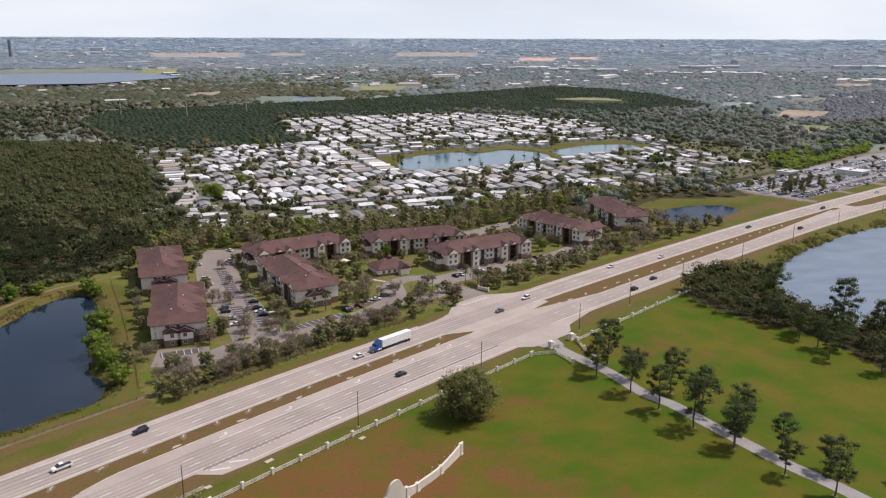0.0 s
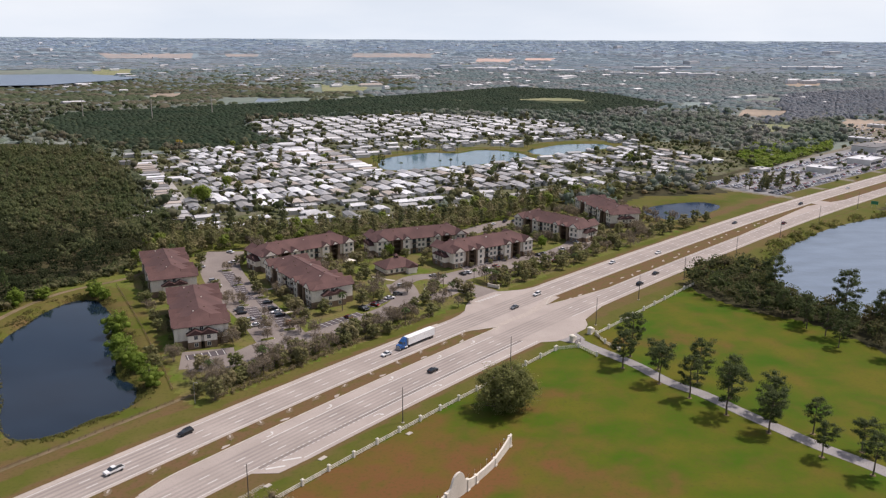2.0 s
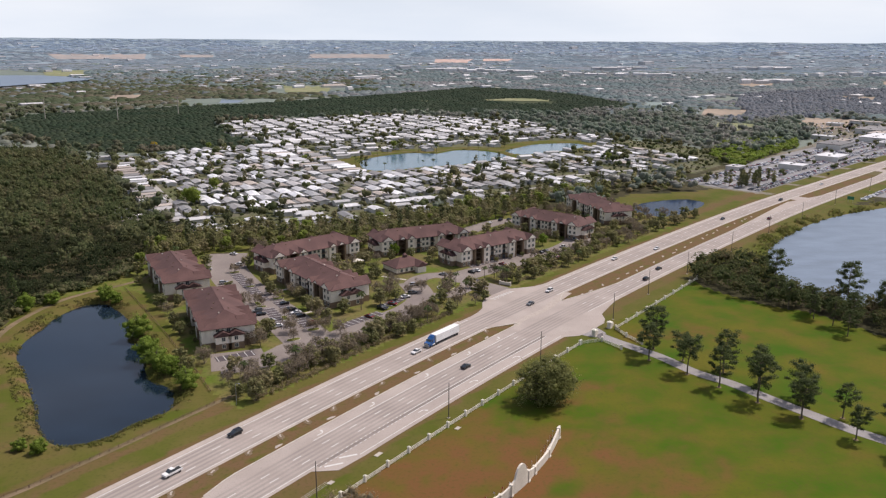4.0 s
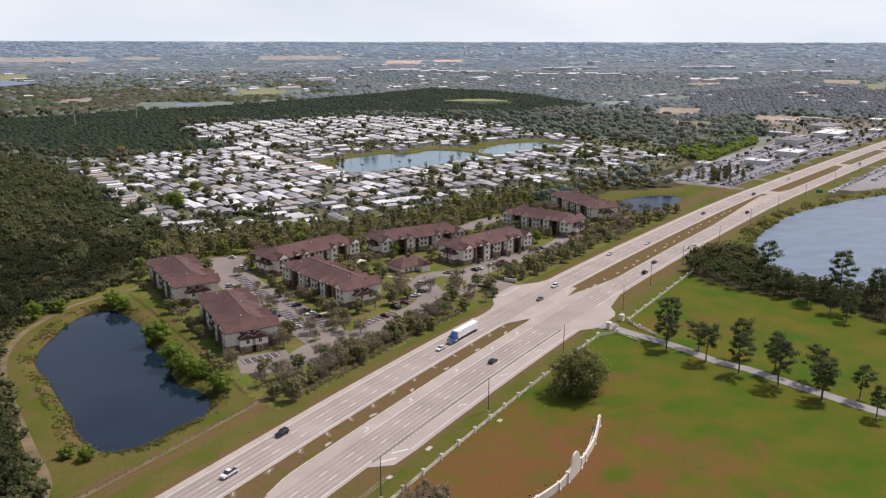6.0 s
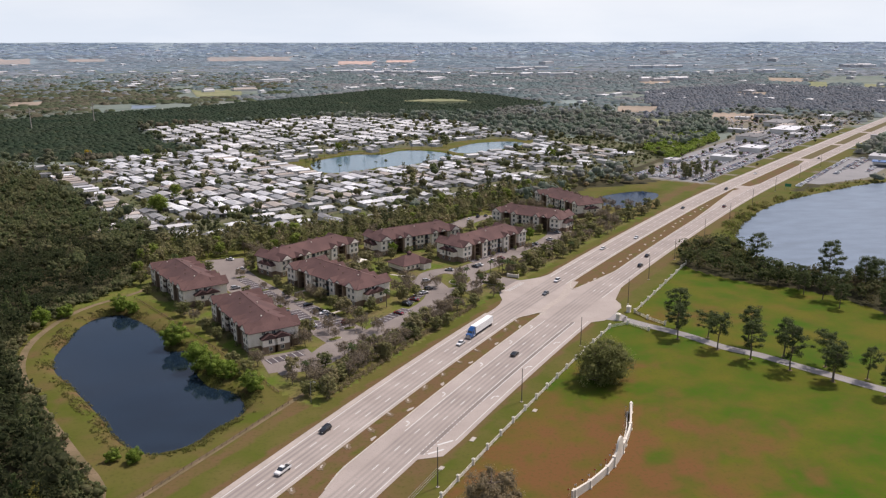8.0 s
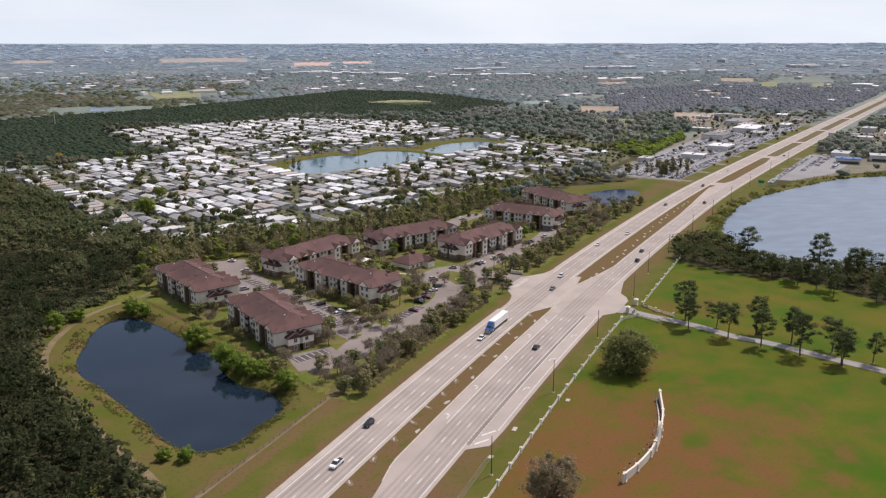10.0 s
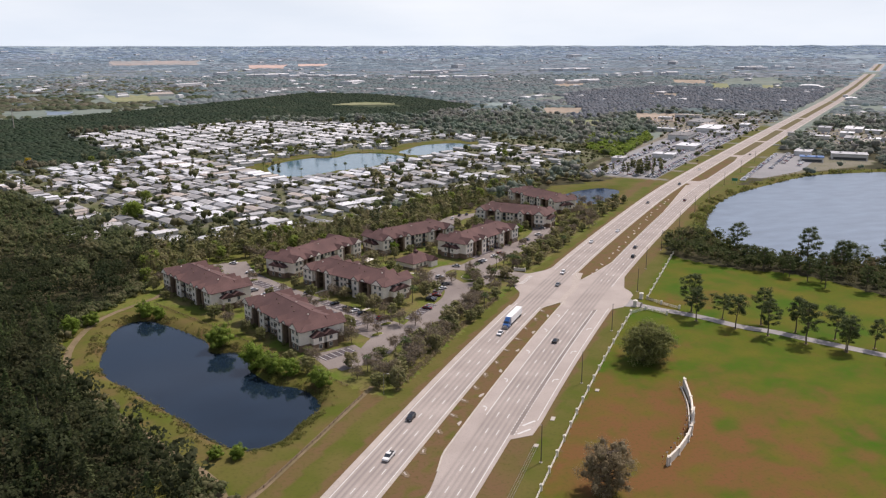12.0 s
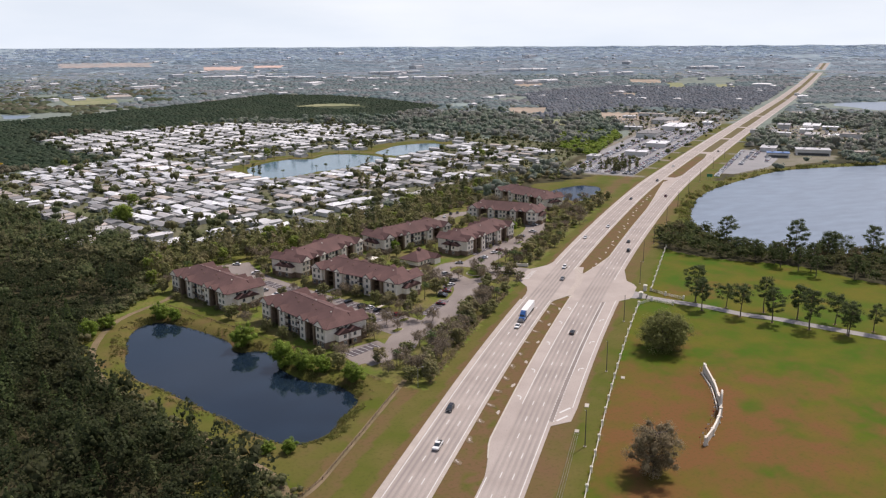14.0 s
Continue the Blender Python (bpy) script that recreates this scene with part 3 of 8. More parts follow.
d = np.where((U_ > 14) & (U_ < 24.5), np.where(S_ < 90, 0.7, 0.5 + 0.3 * fractal(vx[close], vy[close], 40, 15)), d)
d = np.where((U_ > 24.5) & (U_ < 31), -0.25 + 0.35 * fractal(vx[close], vy[close], 30, 9), d)
d = np.where((U_ < -20) & (U_ > -24.5), 0.75, d)
d = np.where((U_ <= -24.5) & (U_ > -32), -0.4, d)
d = np.where((U_ <= -32) & (U_ > -42), 0.65, d)
fx, fy = vx[close], vy[close]
brown = 1.0 - np.hypot((fx + 34) / 62, (fy - 172) / 56) ** 2 * 0.75
brown = np.maximum(brown, 0.62 - np.hypot((fx - 8) / 34, (fy - 186) / 26) ** 2 * 0.5)
brown = np.maximum(brown, 0.5 - np.hypot((fx - 70) / 30, (fy - 285) / 18) ** 2 * 0.6)
brown = np.maximum(brown, 0.42 - np.hypot((fx - 10) / 22, (fy - 238) / 14) ** 2 * 0.5)
brown = 0.92 * brown + 0.34 * fractal(fx, fy, 36, 4) + 0.20 * fractal(fx, fy, 9, 6)
d = np.where((U_ >= FIELD_U) & (S_ < 210), np.clip(brown, 0, 1), d)
bank = edge_distance(POND, fx, fy)
d = np.where((bank < 12) & (U_ < -30), 0.05 + 0.5 * fractal(fx, fy, 16, 8) + 0.3 * np.clip(1 - bank / 4, 0, 1), d)
dry[close] = d
for poly, value in ((TAN_FIELD, 1.2), (DEALERS, 0.9), (SHOPS, 0.6), *((p, 0.8) for p in YARDS)):
    dry[inside(poly, vx, vy)] = value
apart = inside(APARTMENTS, vx, vy)
dry[apart] = 0.25 + 0.35 * fractal(vx[apart], vy[apart], 30, 12)
at = ground_mesh.attributes.new("dry", "FLOAT", "POINT")
at.data.foreach_set("value", dry.astype(np.float32))
ground_mesh.polygons.foreach_set("use_smooth", np.ones(len(faces), bool))
ground = tagged(new("ground", ground_mesh), "broad grass, woodland floor and sandy land, rising far off", "ground", kind="structure")

FIELD_SOILS = {"sand": material("pale bare sand", (0.34, 0.275, 0.215), (0.25, 0.21, 0.165), 0.02, 0.1, 0.95, 0.1, None, G, spec=0.1), "green": material("far mown grass", (0.185, 0.205, 0.105), (0.240, 0.232, 0.135), 0.02, 0.1, 0.95, 0.1, None, G, spec=0.1), "plough": material("far ploughed soil", (0.33, 0.285, 0.262), (0.265, 0.262, 0.255), 0.01, 0.05, 0.95, 0.1, None, G, spec=0.1), "clay": material("far orange clay", (0.56, 0.40, 0.34), (0.36, 0.29, 0.26), 0.012, 0.05, 0.95, 0.1, None, G, spec=0.1), "court": material("grey green playing courts", (0.20, 0.25, 0.235), (0.17, 0.21, 0.20), 0.03, 0.1, 0.9, 0.1, None, G)}
FIELD_LABELS = {"sand": "pale bare sandy clearing in the woods", "green": "mown green field among the woods", "plough": "broad tan ploughed field far off", "clay": "bare orange clay yard far off", "court": "grey-green fenced playing courts"}
for kind_, poly in [*CLEARINGS, ("green", sector(-4.8, -1.6, 1890, 2120, 12)), ("green", sector(4.0, 6.4, 1590, 1640, 12)), ("green", sector(8.9, 14.3, 1640, 1725, 12))]:
    c = np.mean(poly, axis=0)
    q = np.array([np.array(p) + (np.array(p) - c) * (0.16 * math.sin(2.3 * i + c[0]) + 0.10 * math.sin(4.1 * i) - 0.10) for i, p in enumerate(poly)])
    n = len(q) // 2
    g = Geo()
    for k in range(5):
        rim = q[:n] + (q[n:][::-1] - q[:n]) * k / 4
        g.add([(x, y, z + 0.9) for (x, y), z in zip(rim, land(rim[:, 0], rim[:, 1]))], [])
    g.f = [(k * n + i, k * n + i + 1, (k + 1) * n + i + 1, (k + 1) * n + i) for k in range(4) for i in range(n - 1)]
    ob = new("clearing", g.mesh("clearing", FIELD_SOILS[kind_]))
    ob.data.flip_normals()
    tagged(ob, FIELD_LABELS[kind_], "field", kind="structure")

# ---- waters ----


def water_sheet(name, poly, level, mat, label, grow=3.0):
    c = np.mean(poly, axis=0)
    wide = [tuple(np.array(p) + (np.array(p) - c) / np.linalg.norm(np.array(p) - c) * grow) for p in poly]
    g = Geo()
    g.add([(x, y, level) for x, y in wide], [tuple(range(len(wide)))])
    me = g.mesh(name, mat)
    bm = bmesh.new()
    bm.from_mesh(me)
    bmesh.ops.triangulate(bm, faces=bm.faces)
    bm.normal_update()
    bm.faces.ensure_lookup_table()
    if bm.faces[0].normal.z < 0:
        bmesh.ops.reverse_faces(bm, faces=bm.faces)
    bm.to_mesh(me)
    bm.free()
    return tagged(new(name, me), label, "water", kind="structure")


water_sheet("water_pond", POND, -1.6, M["pond"], "dark still retention pond with a grassy bank")
water_sheet("water_basin", BASIN, -1.6, M["basin"], "small blue retention basin in mown grass")
water_sheet("water_lake", LAKE, -1.5, M["lake"], "broad rippled lake beside the highway")
water_sheet("water_park_lake", PARK_LAKE, -0.9, M["park_lake"], "blue ornamental lake among white homes")
water_sheet("water_park_lake_east", PARK_LAKE_EAST, -0.9, M["park_lake"], "blue ornamental lake among white homes")
for name, poly in (("water_far_lake", FAR_LAKE), ("water_east_lake", EAST_LAKE), ("water_field_pond", FIELD_POND)):
    c = np.mean(poly, axis=0)
    water_sheet(name, poly, float(np.max([land_at(*p) for p in poly])) - 0.6 if name != "water_far_lake" else land_at(c[0], c[1]) + 6.0, M["lake"], "pale distant lake between woods", 20.0 if name != "water_field_pond" else 4.0)

# ---- highway ----


def strip(name, s0, s1, left, right, z, mat, parent=None, thick=0.10, step=4.0, lanes=(), label=""):
    """A strip of paving between two offsets, each a number or rows of (s, u)."""
    n = max(2, int((s1 - s0) / step) + 1)
    s = np.linspace(s0, s1, n)
    ul = np.interp(s, *zip(*left)) if isinstance(left, (list, tuple)) else np.full(n, float(left))
    ur = np.interp(s, *zip(*right)) if isinstance(right, (list, tuple)) else np.full(n, float(right))
    cols = np.arange(min(ul.min(), ur.min()), max(ul.max(), ur.max()) + 0.5, 0.5) if lanes else np.array([-1e4, 1e4])
    k = len(cols)
    v, w = [], []
    for c in cols:
        u = np.clip(c, ul, ur)
        x, y = along(s, u)
        v.append(np.stack([x, y, land(x, y) * (s > 900) + z], -1))
        w.append(np.max([np.exp(-((u - c2) / 0.5) ** 2) for c2 in lanes], axis=0) if lanes else np.zeros(n))
    for u in (ul, ur):
        x, y = along(s, u)
        v.append(np.stack([x, y, land(x, y) * (s > 900) + z - thick], -1))
    vv = np.concatenate(v)
    f = []
    for j in range(k - 1):
        a = np.arange(n - 1)
        f.append(np.stack([j * n + a, (j + 1) * n + a, (j + 1) * n + a + 1, j * n + a + 1], -1))
    a = np.arange(n - 1)
    f.append(np.stack([k * n + a, a, a + 1, k * n + a + 1], -1))
    f.append(np.stack([(k - 1) * n + a, (k + 1) * n + a, (k + 1) * n + a + 1, (k - 1) * n + a + 1], -1))
    me = tri_mesh(name, vv, np.concatenate(f), mat)
    wheel = me.attributes.new("wheel", "FLOAT", "POINT")
    wheel.data.foreach_set("value", (0.9 * np.concatenate([*w, np.zeros(n), np.zeros(n)])).astype(np.float32))
    me.shade_flat()
    return piece(name, me, parent, None, label)


def tracks(*centres):
    return [c + o for c in centres for o in (-0.85, 0.85)]


road = tagged(new("road"), "six-lane divided highway of worn grey asphalt", "road", kind="structure")
R_LEFT = [(-400, 4.2), (-99, 4.0), (-92, 2.8), (-80, 0.4), (72, -0.2), (74, -1.5), (109, -1.5), (112, -0.9), (125, 1.9), (150, 5.4), (300, 4.5), (345, 2.3), (425, -3.5), (470, 4.4), (600, 4.4), (640, 1.0), (660, 4.4), (5000, 4.4)]
R_RIGHT = [(-400, 16.4), (-63, 16.4), (-62, 21.9), (-50, 22.6), (70, 22.6), (76, 27.5), (98, 27.5), (104, 21.5), (125, 17.4), (5000, 17.0)]
L_LEFT = [(-400, -21.0), (70, -21.0), (80, -24.0), (88, -31.0), (110, -31.0), (118, -24.0), (128, -21.6), (5000, -21.0)]
strip("carriageway_west", -390, 3700, L_LEFT, -7.0, 0.10, M["asphalt"], road, step=6.0, lanes=tracks(-17.2, -13.2, -9.6))
strip("carriageway_east", -390, 3700, R_LEFT, R_RIGHT, 0.10, M["asphalt"], road, step=5.0, lanes=tracks(6.4, 9.9, 13.4))
strip("median_grass", 610, 3700, -7.0, R_LEFT, 0.06, M["median"], road, step=8.0)
strip("crossover", 60, 122, -7.3, [(60, -7.2), (61, -6.4), (64, -4.8), (68, -2.9), (72, -0.8), (73.5, 2.5), (109, 2.5), (110, -2.3), (114, -4.2), (118, -5.9), (121, -6.9), (122, -7.2)], 0.09, M["asphalt"], road, step=1.0)
for s0, s1 in ((436, 452), (636, 652), (794, 808), (960, 975), (1180, 1196)):
    strip("crossover", s0, s1, -7.2, 5.0, 0.09, M["asphalt"], road)
strip("shoulder", -390, 58, -21.7, -19.9, 0.115, M["shoulder"], road, 0.12)
strip("shoulder", 132, 900, -21.9, -19.9, 0.115, M["shoulder"], road, 0.12)
strip("shoulder", -390, 60, -7.6, -6.7, 0.115, M["shoulder"], road, 0.12)
strip("shoulder", 116, 900, -7.6, -6.4, 0.115, M["shoulder"], road, 0.12)
strip("dark_lane_seam", -62, 66, 15.35, 16.55, 0.112, M["lot"], road, 0.1)
strip("kerb", -90, 71, [(-90, 2.2), (-80, 0.1), (71, -0.3)], [(-90, 2.6), (-80, 0.6), (71, 0.2)], 0.22, M["concrete"], road, 0.2)
strip("kerb", 116, 425, [(116, -0.5), (125, 1.4), (150, 5.0), (300, 4.1), (345, 1.9), (425, -3.9)], [(116, 0.0), (125, 1.9), (150, 5.5), (300, 4.6), (345, 2.4), (425, -3.4)], 0.22, M["concrete"], road, 0.2)


for s0, s1 in ((452, 500), (508, 560), (570, 628), (638, 690), (700, 760), (772, 850), (862, 940), (950, 1010)):
    strip("verge_grass", s0, s1, -35.5, -22.2, 0.075, M["verge"], road, 0.12, label="mown green verge strip before the car lots")
for s0, s1 in ((340, 470), (480, 560), (572, 640), (655, 760), (780, 900)):
    strip("verge_grass", s0, s1, 17.2, 31.5 if s0 > 470 else 24.0, 0.075, M["verge"], road, 0.12, label="mown green verge strip beside the highway")


def line(name, s0, s1, u, width=0.18, dash=None, z=0.125):
    g = Geo()
    s = s0
    while s < s1:
        e = min(s1, s + (dash[0] if dash else 8.0))
        a, b, c2, d2 = along(s, u - width / 2), along(s, u + width / 2), along(e, u + width / 2), along(e, u - width / 2)
        h = land_at(*a) if s > 900 else 0.0
        g.add([(float(p[0]), float(p[1]), z + h) for p in (a, b, c2, d2)], [(0, 1, 2, 3)])
        s = s + dash[0] + dash[1] if dash else e
    return part(name, g, M["paint"], road)


W = 0.24
for u in (-15.05, -11.4):
    line("lane_dashes", -385 + 2.6, 58, u, W, (3.2, 8.7))
    line("lane_dashes", 120, 1400, u, W, (3.2, 8.7))
for u in (8.1, 11.6):
    line("lane_dashes", -385.0, 66, u, W, (3.2, 8.7))
    line("lane_dashes", 112, 1400, u, W, (3.2, 8.7))
line("edge_line", -385, 62, -19.3, W)
line("edge_line", 124, 1400, -19.3, W)
line("edge_line", -385, 60, -7.9, W)
line("edge_line", 116, 1400, -7.9, W)
line("edge_line", -385, -62, 15.2, W)
line("edge_line", 104, 1400, 15.3, W)
line("edge_line", 150, 1400, 5.6, W)
line("edge_line", -385, -100, 4.6, W)
line("turn_lane_line", -52, 62, 4.75, W)
line("turn_lane_line", -21, 64, 15.2, W)
line("turn_lane_line", -21, 66, 16.75, W)
line("turn_lane_line", 150, 330, 8.9 - 3.4, W)
line("dotted_line", -62, -21, 15.2, W, (0.9, 1.2))
line("dotted_line", -62, -21, 16.75, W, (0.9, 1.2))
line("edge_line", -50, 70, 21.1, W)
for s in (-61, -55):
    a, b = along(s, 17.6), along(s + 4.6, 20.4)
    g = Geo()
    n = np.array((float(b[1] - a[1]), -float(b[0] - a[0]))) / math.hypot(float(b[0] - a[0]), float(b[1] - a[1])) * 0.35
    g.add([(a[0] - n[0], a[1] - n[1], 0.125), (a[0] + n[0], a[1] + n[1], 0.125), (b[0] + n[0], b[1] + n[1], 0.125), (b[0] - n[0], b[1] - n[1], 0.125)], [(0, 1, 2, 3)])
    part("taper_stripe", g, M["paint"], road)


def arrow(s, u, flip=1):
    """A white turn arrow: a stem that bends to one side and ends in a broad head."""
    bend = [(-1.9, 0.45), (-0.2, 0.45), (0.55, 0.25), (0.95, -0.35)]
    g = Geo()
    for (a, b), (c, d) in zip(bend, bend[1:]):
        n = np.array((d - b, a - c)) / math.hypot(c - a, d - b) * 0.17
        q = [along(s + x, u + y * flip) for x, y in ((a - n[0], b - n[1]), (c - n[0], d - n[1]), (c + n[0], d + n[1]), (a + n[0], b + n[1]))]
        g.add([(float(p[0]), float(p[1]), 0.126) for p in q], [(0, 1, 2, 3)])
    q = [along(s + x, u + y * flip) for x, y in ((0.35, -0.25), (1.6, -0.5), (0.9, -1.35))]
    g.add([(float(p[0]), float(p[1]), 0.127) for p in q], [(0, 1, 2)])
    part("turn_arrow", g, M["paint"], road)


for s in (-47, -23, 6, 32, 52):
    arrow(s, 2.9, 1)
for s in (-17, 12, 40):
    arrow(s, 18.9, -1)
# crossing bars over the side road's mouth
for k in range(8):
    a = along(92.0 + 2.1 * k, -27.2)
    part("crossing_bar", Geo().box(-1.4, 1.4, -0.28, 0.28, 0.0, 0.02), M["paint"], road, m=pose(float(a[0]), float(a[1]), 0.115, 0, 0, math.degrees(float(np.interp(92.0, RS, RH))) - 62))
# concrete flumes in the median, one every dozen metres, with washed-out sand round them


def washed(seed, length, width):
    """A ragged patch with a thickness, for washed sand and broken concrete."""
    r = np.random.default_rng(seed)
    n = 13
    ring = [(length * math.cos(k * math.tau / n) * r.uniform(0.45, 1.0), width * math.sin(k * math.tau / n) * r.uniform(0.4, 1.0)) for k in range(n)]
    return Geo().slab(ring, -0.1, 0.06)


for k in range(14):
    s, u = -94.0 + 12.4 * k + 1.5 * math.sin(7.0 * k), -5.6 + 0.7 * math.sin(3.1 * k)
    a = along(s, u)
    turn = math.degrees(float(np.interp(s, RS, RH)))
    ob = thing("drain_flume", "pale broken concrete drain flume in the dry median", "drain", pose(float(a[0]), float(a[1]), 0.02, 0, 0, turn + 50 + 25 * math.sin(5.0 * k)), "median drains")
    part("washed_sand", washed(500 + k, 3.2, 1.5), M["washed"], ob, "pale washed-out sand")
    part("slab", Geo().slab([(-0.9, -0.25), (0.2, -0.2), (0.7, -0.5), (1.0, -0.25), (0.7, 0.2), (0.2, 0.2), (-0.8, 0.3)], -0.1, 0.11), M["shoulder"], ob)
for k in range(7):
    a = along(-60 + 22.0 * k, -1.4)
    ob = thing("drain_flume", "pale concrete kerb inlet in the dry median", "drain", pose(float(a[0]), float(a[1]), 0.02, 0, 0, 50 + 10 * math.sin(4.0 * k)), "median drains")
    part("slab", washed(560 + k, 2.2, 0.75), M["shoulder"], ob)
for k in range(22):
    a = along(124 + 11.0 * k + 3.0 * math.sin(5.0 * k), float(np.interp(124 + 11.0 * k, [120, 180, 230, 290], [1.0, 1.5, 0.2, -2.4])) + 0.8 * math.sin(3.0 * k))
    ob = thing("drain_flume", "pale broken concrete drain inlet in the dry median", "drain", pose(float(a[0]), float(a[1]), 0.02, 0, 0, 60 + 20 * math.sin(4.0 * k)), "median drains")
    part("slab", washed(600 + k, 2.4, 0.7), M["shoulder"], ob)
for s, u, w in ((-46.9, 25.3, 1.3), (-66, 24.6, 0.9), (-20, 34.5, 1.0)):
    a = along(s, u)
    tagged(part("utility_slab", Geo().slab([(-w, -0.6), (w, -0.7), (w, 0.6), (-w, 0.7)], -0.1, 0.14), M["concrete"], None, m=pose(float(a[0]), float(a[1]), 0.03, 0, 0, 55)), "flat concrete utility cover in the verge", "cover")


def ribbon(name, points, width, z, mat, label="", parent=None, smooth=4, thick=0.08, kind=""):
    """Paving of even width along a bent line."""
    p = smooth_line(points, smooth) if smooth else points
    left, right = [], []
    for i, q in enumerate(p):
        a, b = np.array(p[max(0, i - 1)]), np.array(p[min(len(p) - 1, i + 1)])
        t = (b - a) / np.linalg.norm(b - a)
        n = np.array((t[1], -t[0])) * (width[0] + (width[1] - width[0]) * i / (len(p) - 1) if isinstance(width, tuple) else width) / 2
        left.append(np.array(q) - n)
        right.append(np.array(q) + n)
    g = Geo()
    n = len(p)
    hz = land(np.array([q[0] for q in p]), np.array([q[1] for q in p]))
    v = [(*a, z + h) for a, h in zip(left, hz)] + [(*a, z + h) for a, h in zip(right, hz)] + [(*a, z + h - thick) for a, h in zip(left, hz)] + [(*a, z + h - thick) for a, h in zip(right, hz)]
    f = []
    for i in range(n - 1):
        f += [(i, n + i, n + i + 1, i + 1), (2 * n + i, i, i + 1, 2 * n + i + 1), (n + i, 3 * n + i, 3 * n + i + 1, n + i + 1)]
    g.add(v, f)
    ob = part(name, g, mat, parent)
    return tagged(ob, label, "", "", kind) if label else ob


ribbon("drive_path", [(20, 305), (33, 293), (41, 281), (52.5, 265), (60.5, 249), (69, 239), (76.6, 226), (84, 214), (91, 203), (98, 194.5), (104, 186), (118, 165), (135, 130)], 5.2, 0.07, M["path"], "narrow grey asphalt drive across the pasture", kind="structure")
ribbon("drive_apron", [(12, 312), (28, 299), (37, 288)], (24, 7), 0.06, M["path"], "flared asphalt apron of the pasture gate", kind="structure")
for nose in (((58, -6.9), (61, -6.2), (64, -4.6), (68, -2.7), (71.5, -0.9), (71, 0.0)), ((116, -0.2), (112, -1.0), (110.2, -1.8), (111, -2.9), (114, -4.4), (118, -6.1), (122, -7.0))):
    ribbon("kerb", [tuple(float(v) for v in along(*p)) for p in nose], 0.5, 0.22, M["concrete"], parent=road, smooth=3, thick=0.2)
ribbon("dusty_track", [(4.5, 301), (9, 309), (21, 321), (29.5, 334), (37, 345)], (2.2, 4.6), 0.118, M["dusty"], parent=road, label="pale sandy wear across the asphalt")
ribbon("side_road", [(24, 328), (11, 341), (4, 351), (-5, 361), (-14, 370)], (17, 11), 0.085, M["lot"], "short entrance road of the apartment grounds", kind="structure")
lot = tagged(new("parking_lot"), "grey asphalt parking lot between apartment buildings", "parking lot", kind="structure")
for k, (pts, w) in enumerate([([(-134, 428), (-132, 405), (-124, 380), (-110, 349), (-98, 328), (-88, 309), (-80, 292)], 20.5),
                              ([(-110, 266), (-94, 272), (-84, 285), (-71, 292), (-56, 308), (-41, 323), (-33, 338), (-33, 352), (-36, 366)], 13.0),
                              ([(-36, 362), (-31, 373), (-22, 378), (-13, 372), (-2, 364)], 9.0),
                              ([(-14, 372), (2, 385), (15, 396), (33, 408), (50, 421), (64, 438), (70, 452)], 15.0),
                              ([(-33, 345), (-20, 345), (-12, 352), (-6, 362)], 8.0),
                              ([(-5, 462), (12, 482), (30, 499), (52, 500), (66, 510)], 13.0)]):
    ribbon("paving", pts, w, 0.05 + 0.012 * k, M["lot"], parent=lot)
ribbon("paving", [(-114, 271), (-105, 273), (-95, 276)], 17.0, 0.045, M["lot"], parent=lot)
ribbon("island", [(-19, 358), (-16, 361.5), (-15, 364.5)], 7.0, 0.2, M["lawn"], parent=lot, label="grassed traffic island")


def stalls(a, b, n, depth, parent):
    """White stall lines: n of them from a to b, each depth metres to the line's right."""
    a, b = np.array(a, float), np.array(b, float)
    t = (b - a) / np.linalg.norm(b - a)
    r = np.array((t[1], -t[0]))
    q = [a - t * 0.6, b + t * 0.6, b + t * 0.6 + r * depth, a - t * 0.6 + r * depth]
    part("stall_paving", Geo().slab([tuple(p) for p in (q if depth < 0 else q[::-1])], 0.0, 0.131), M["stall"], parent, "dark sealed parking stalls")
    for i in range(n):
        p = a + (b - a) * i / (n - 1)
        c = p + r * depth / 2
        g = Geo().box(-depth / 2, depth / 2, -0.11, 0.11, 0, 0.02)
        part("stall_line", g, M["paint"], parent, m=pose(c[0], c[1], 0.135, 0, 0, math.degrees(math.atan2(r[1], r[0]))))


stalls((-95, 342), (-78, 307), 14, 5.2, lot)
stalls((-126, 385), (-106, 341), 16, -5.4, lot)
stalls((-103, 330), (-92, 305), 10, -5.2, lot)
stalls((-66, 304), (-50, 320), 9, -5.0, lot)
stalls((-111, 271.5), (-99, 277), 6, -5.0, lot)
stalls((-2, 391), (30, 415), 13, -5.0, lot)
stalls((-46, 331), (-37, 344), 6, -5.0, lot)
ribbon("sand_track", [(-165, 392), (-171, 376), (-193, 353), (-203, 320), (-201, 291), (-190, 262), (-168, 217), (-159, 200), (-156, 188), (-153, 150)], (2.4, 3.4), 0.06, M["sand"], "worn sandy track round the pond", kind="structure")
ribbon("sand_track", [(-155, 181), (-148, 186), (-136, 200), (-106, 236.5), (-101, 243)], 1.8, 0.06, M["sand"], "worn sandy strip beside the verge fence", kind="structure")

# ---- trees ----
ICO_V, ICO_F = [], []
_b = bmesh.new()
bmesh.ops.create_icosphere(_b, subdivisions=1, radius=1.0)
ICO_V = np.array([v.co[:] for v in _b.verts])
_b.faces.ensure_lookup_table()
ICO_F = np.array([[v.index for v in f.verts] for f in _b.faces])
_b.free()


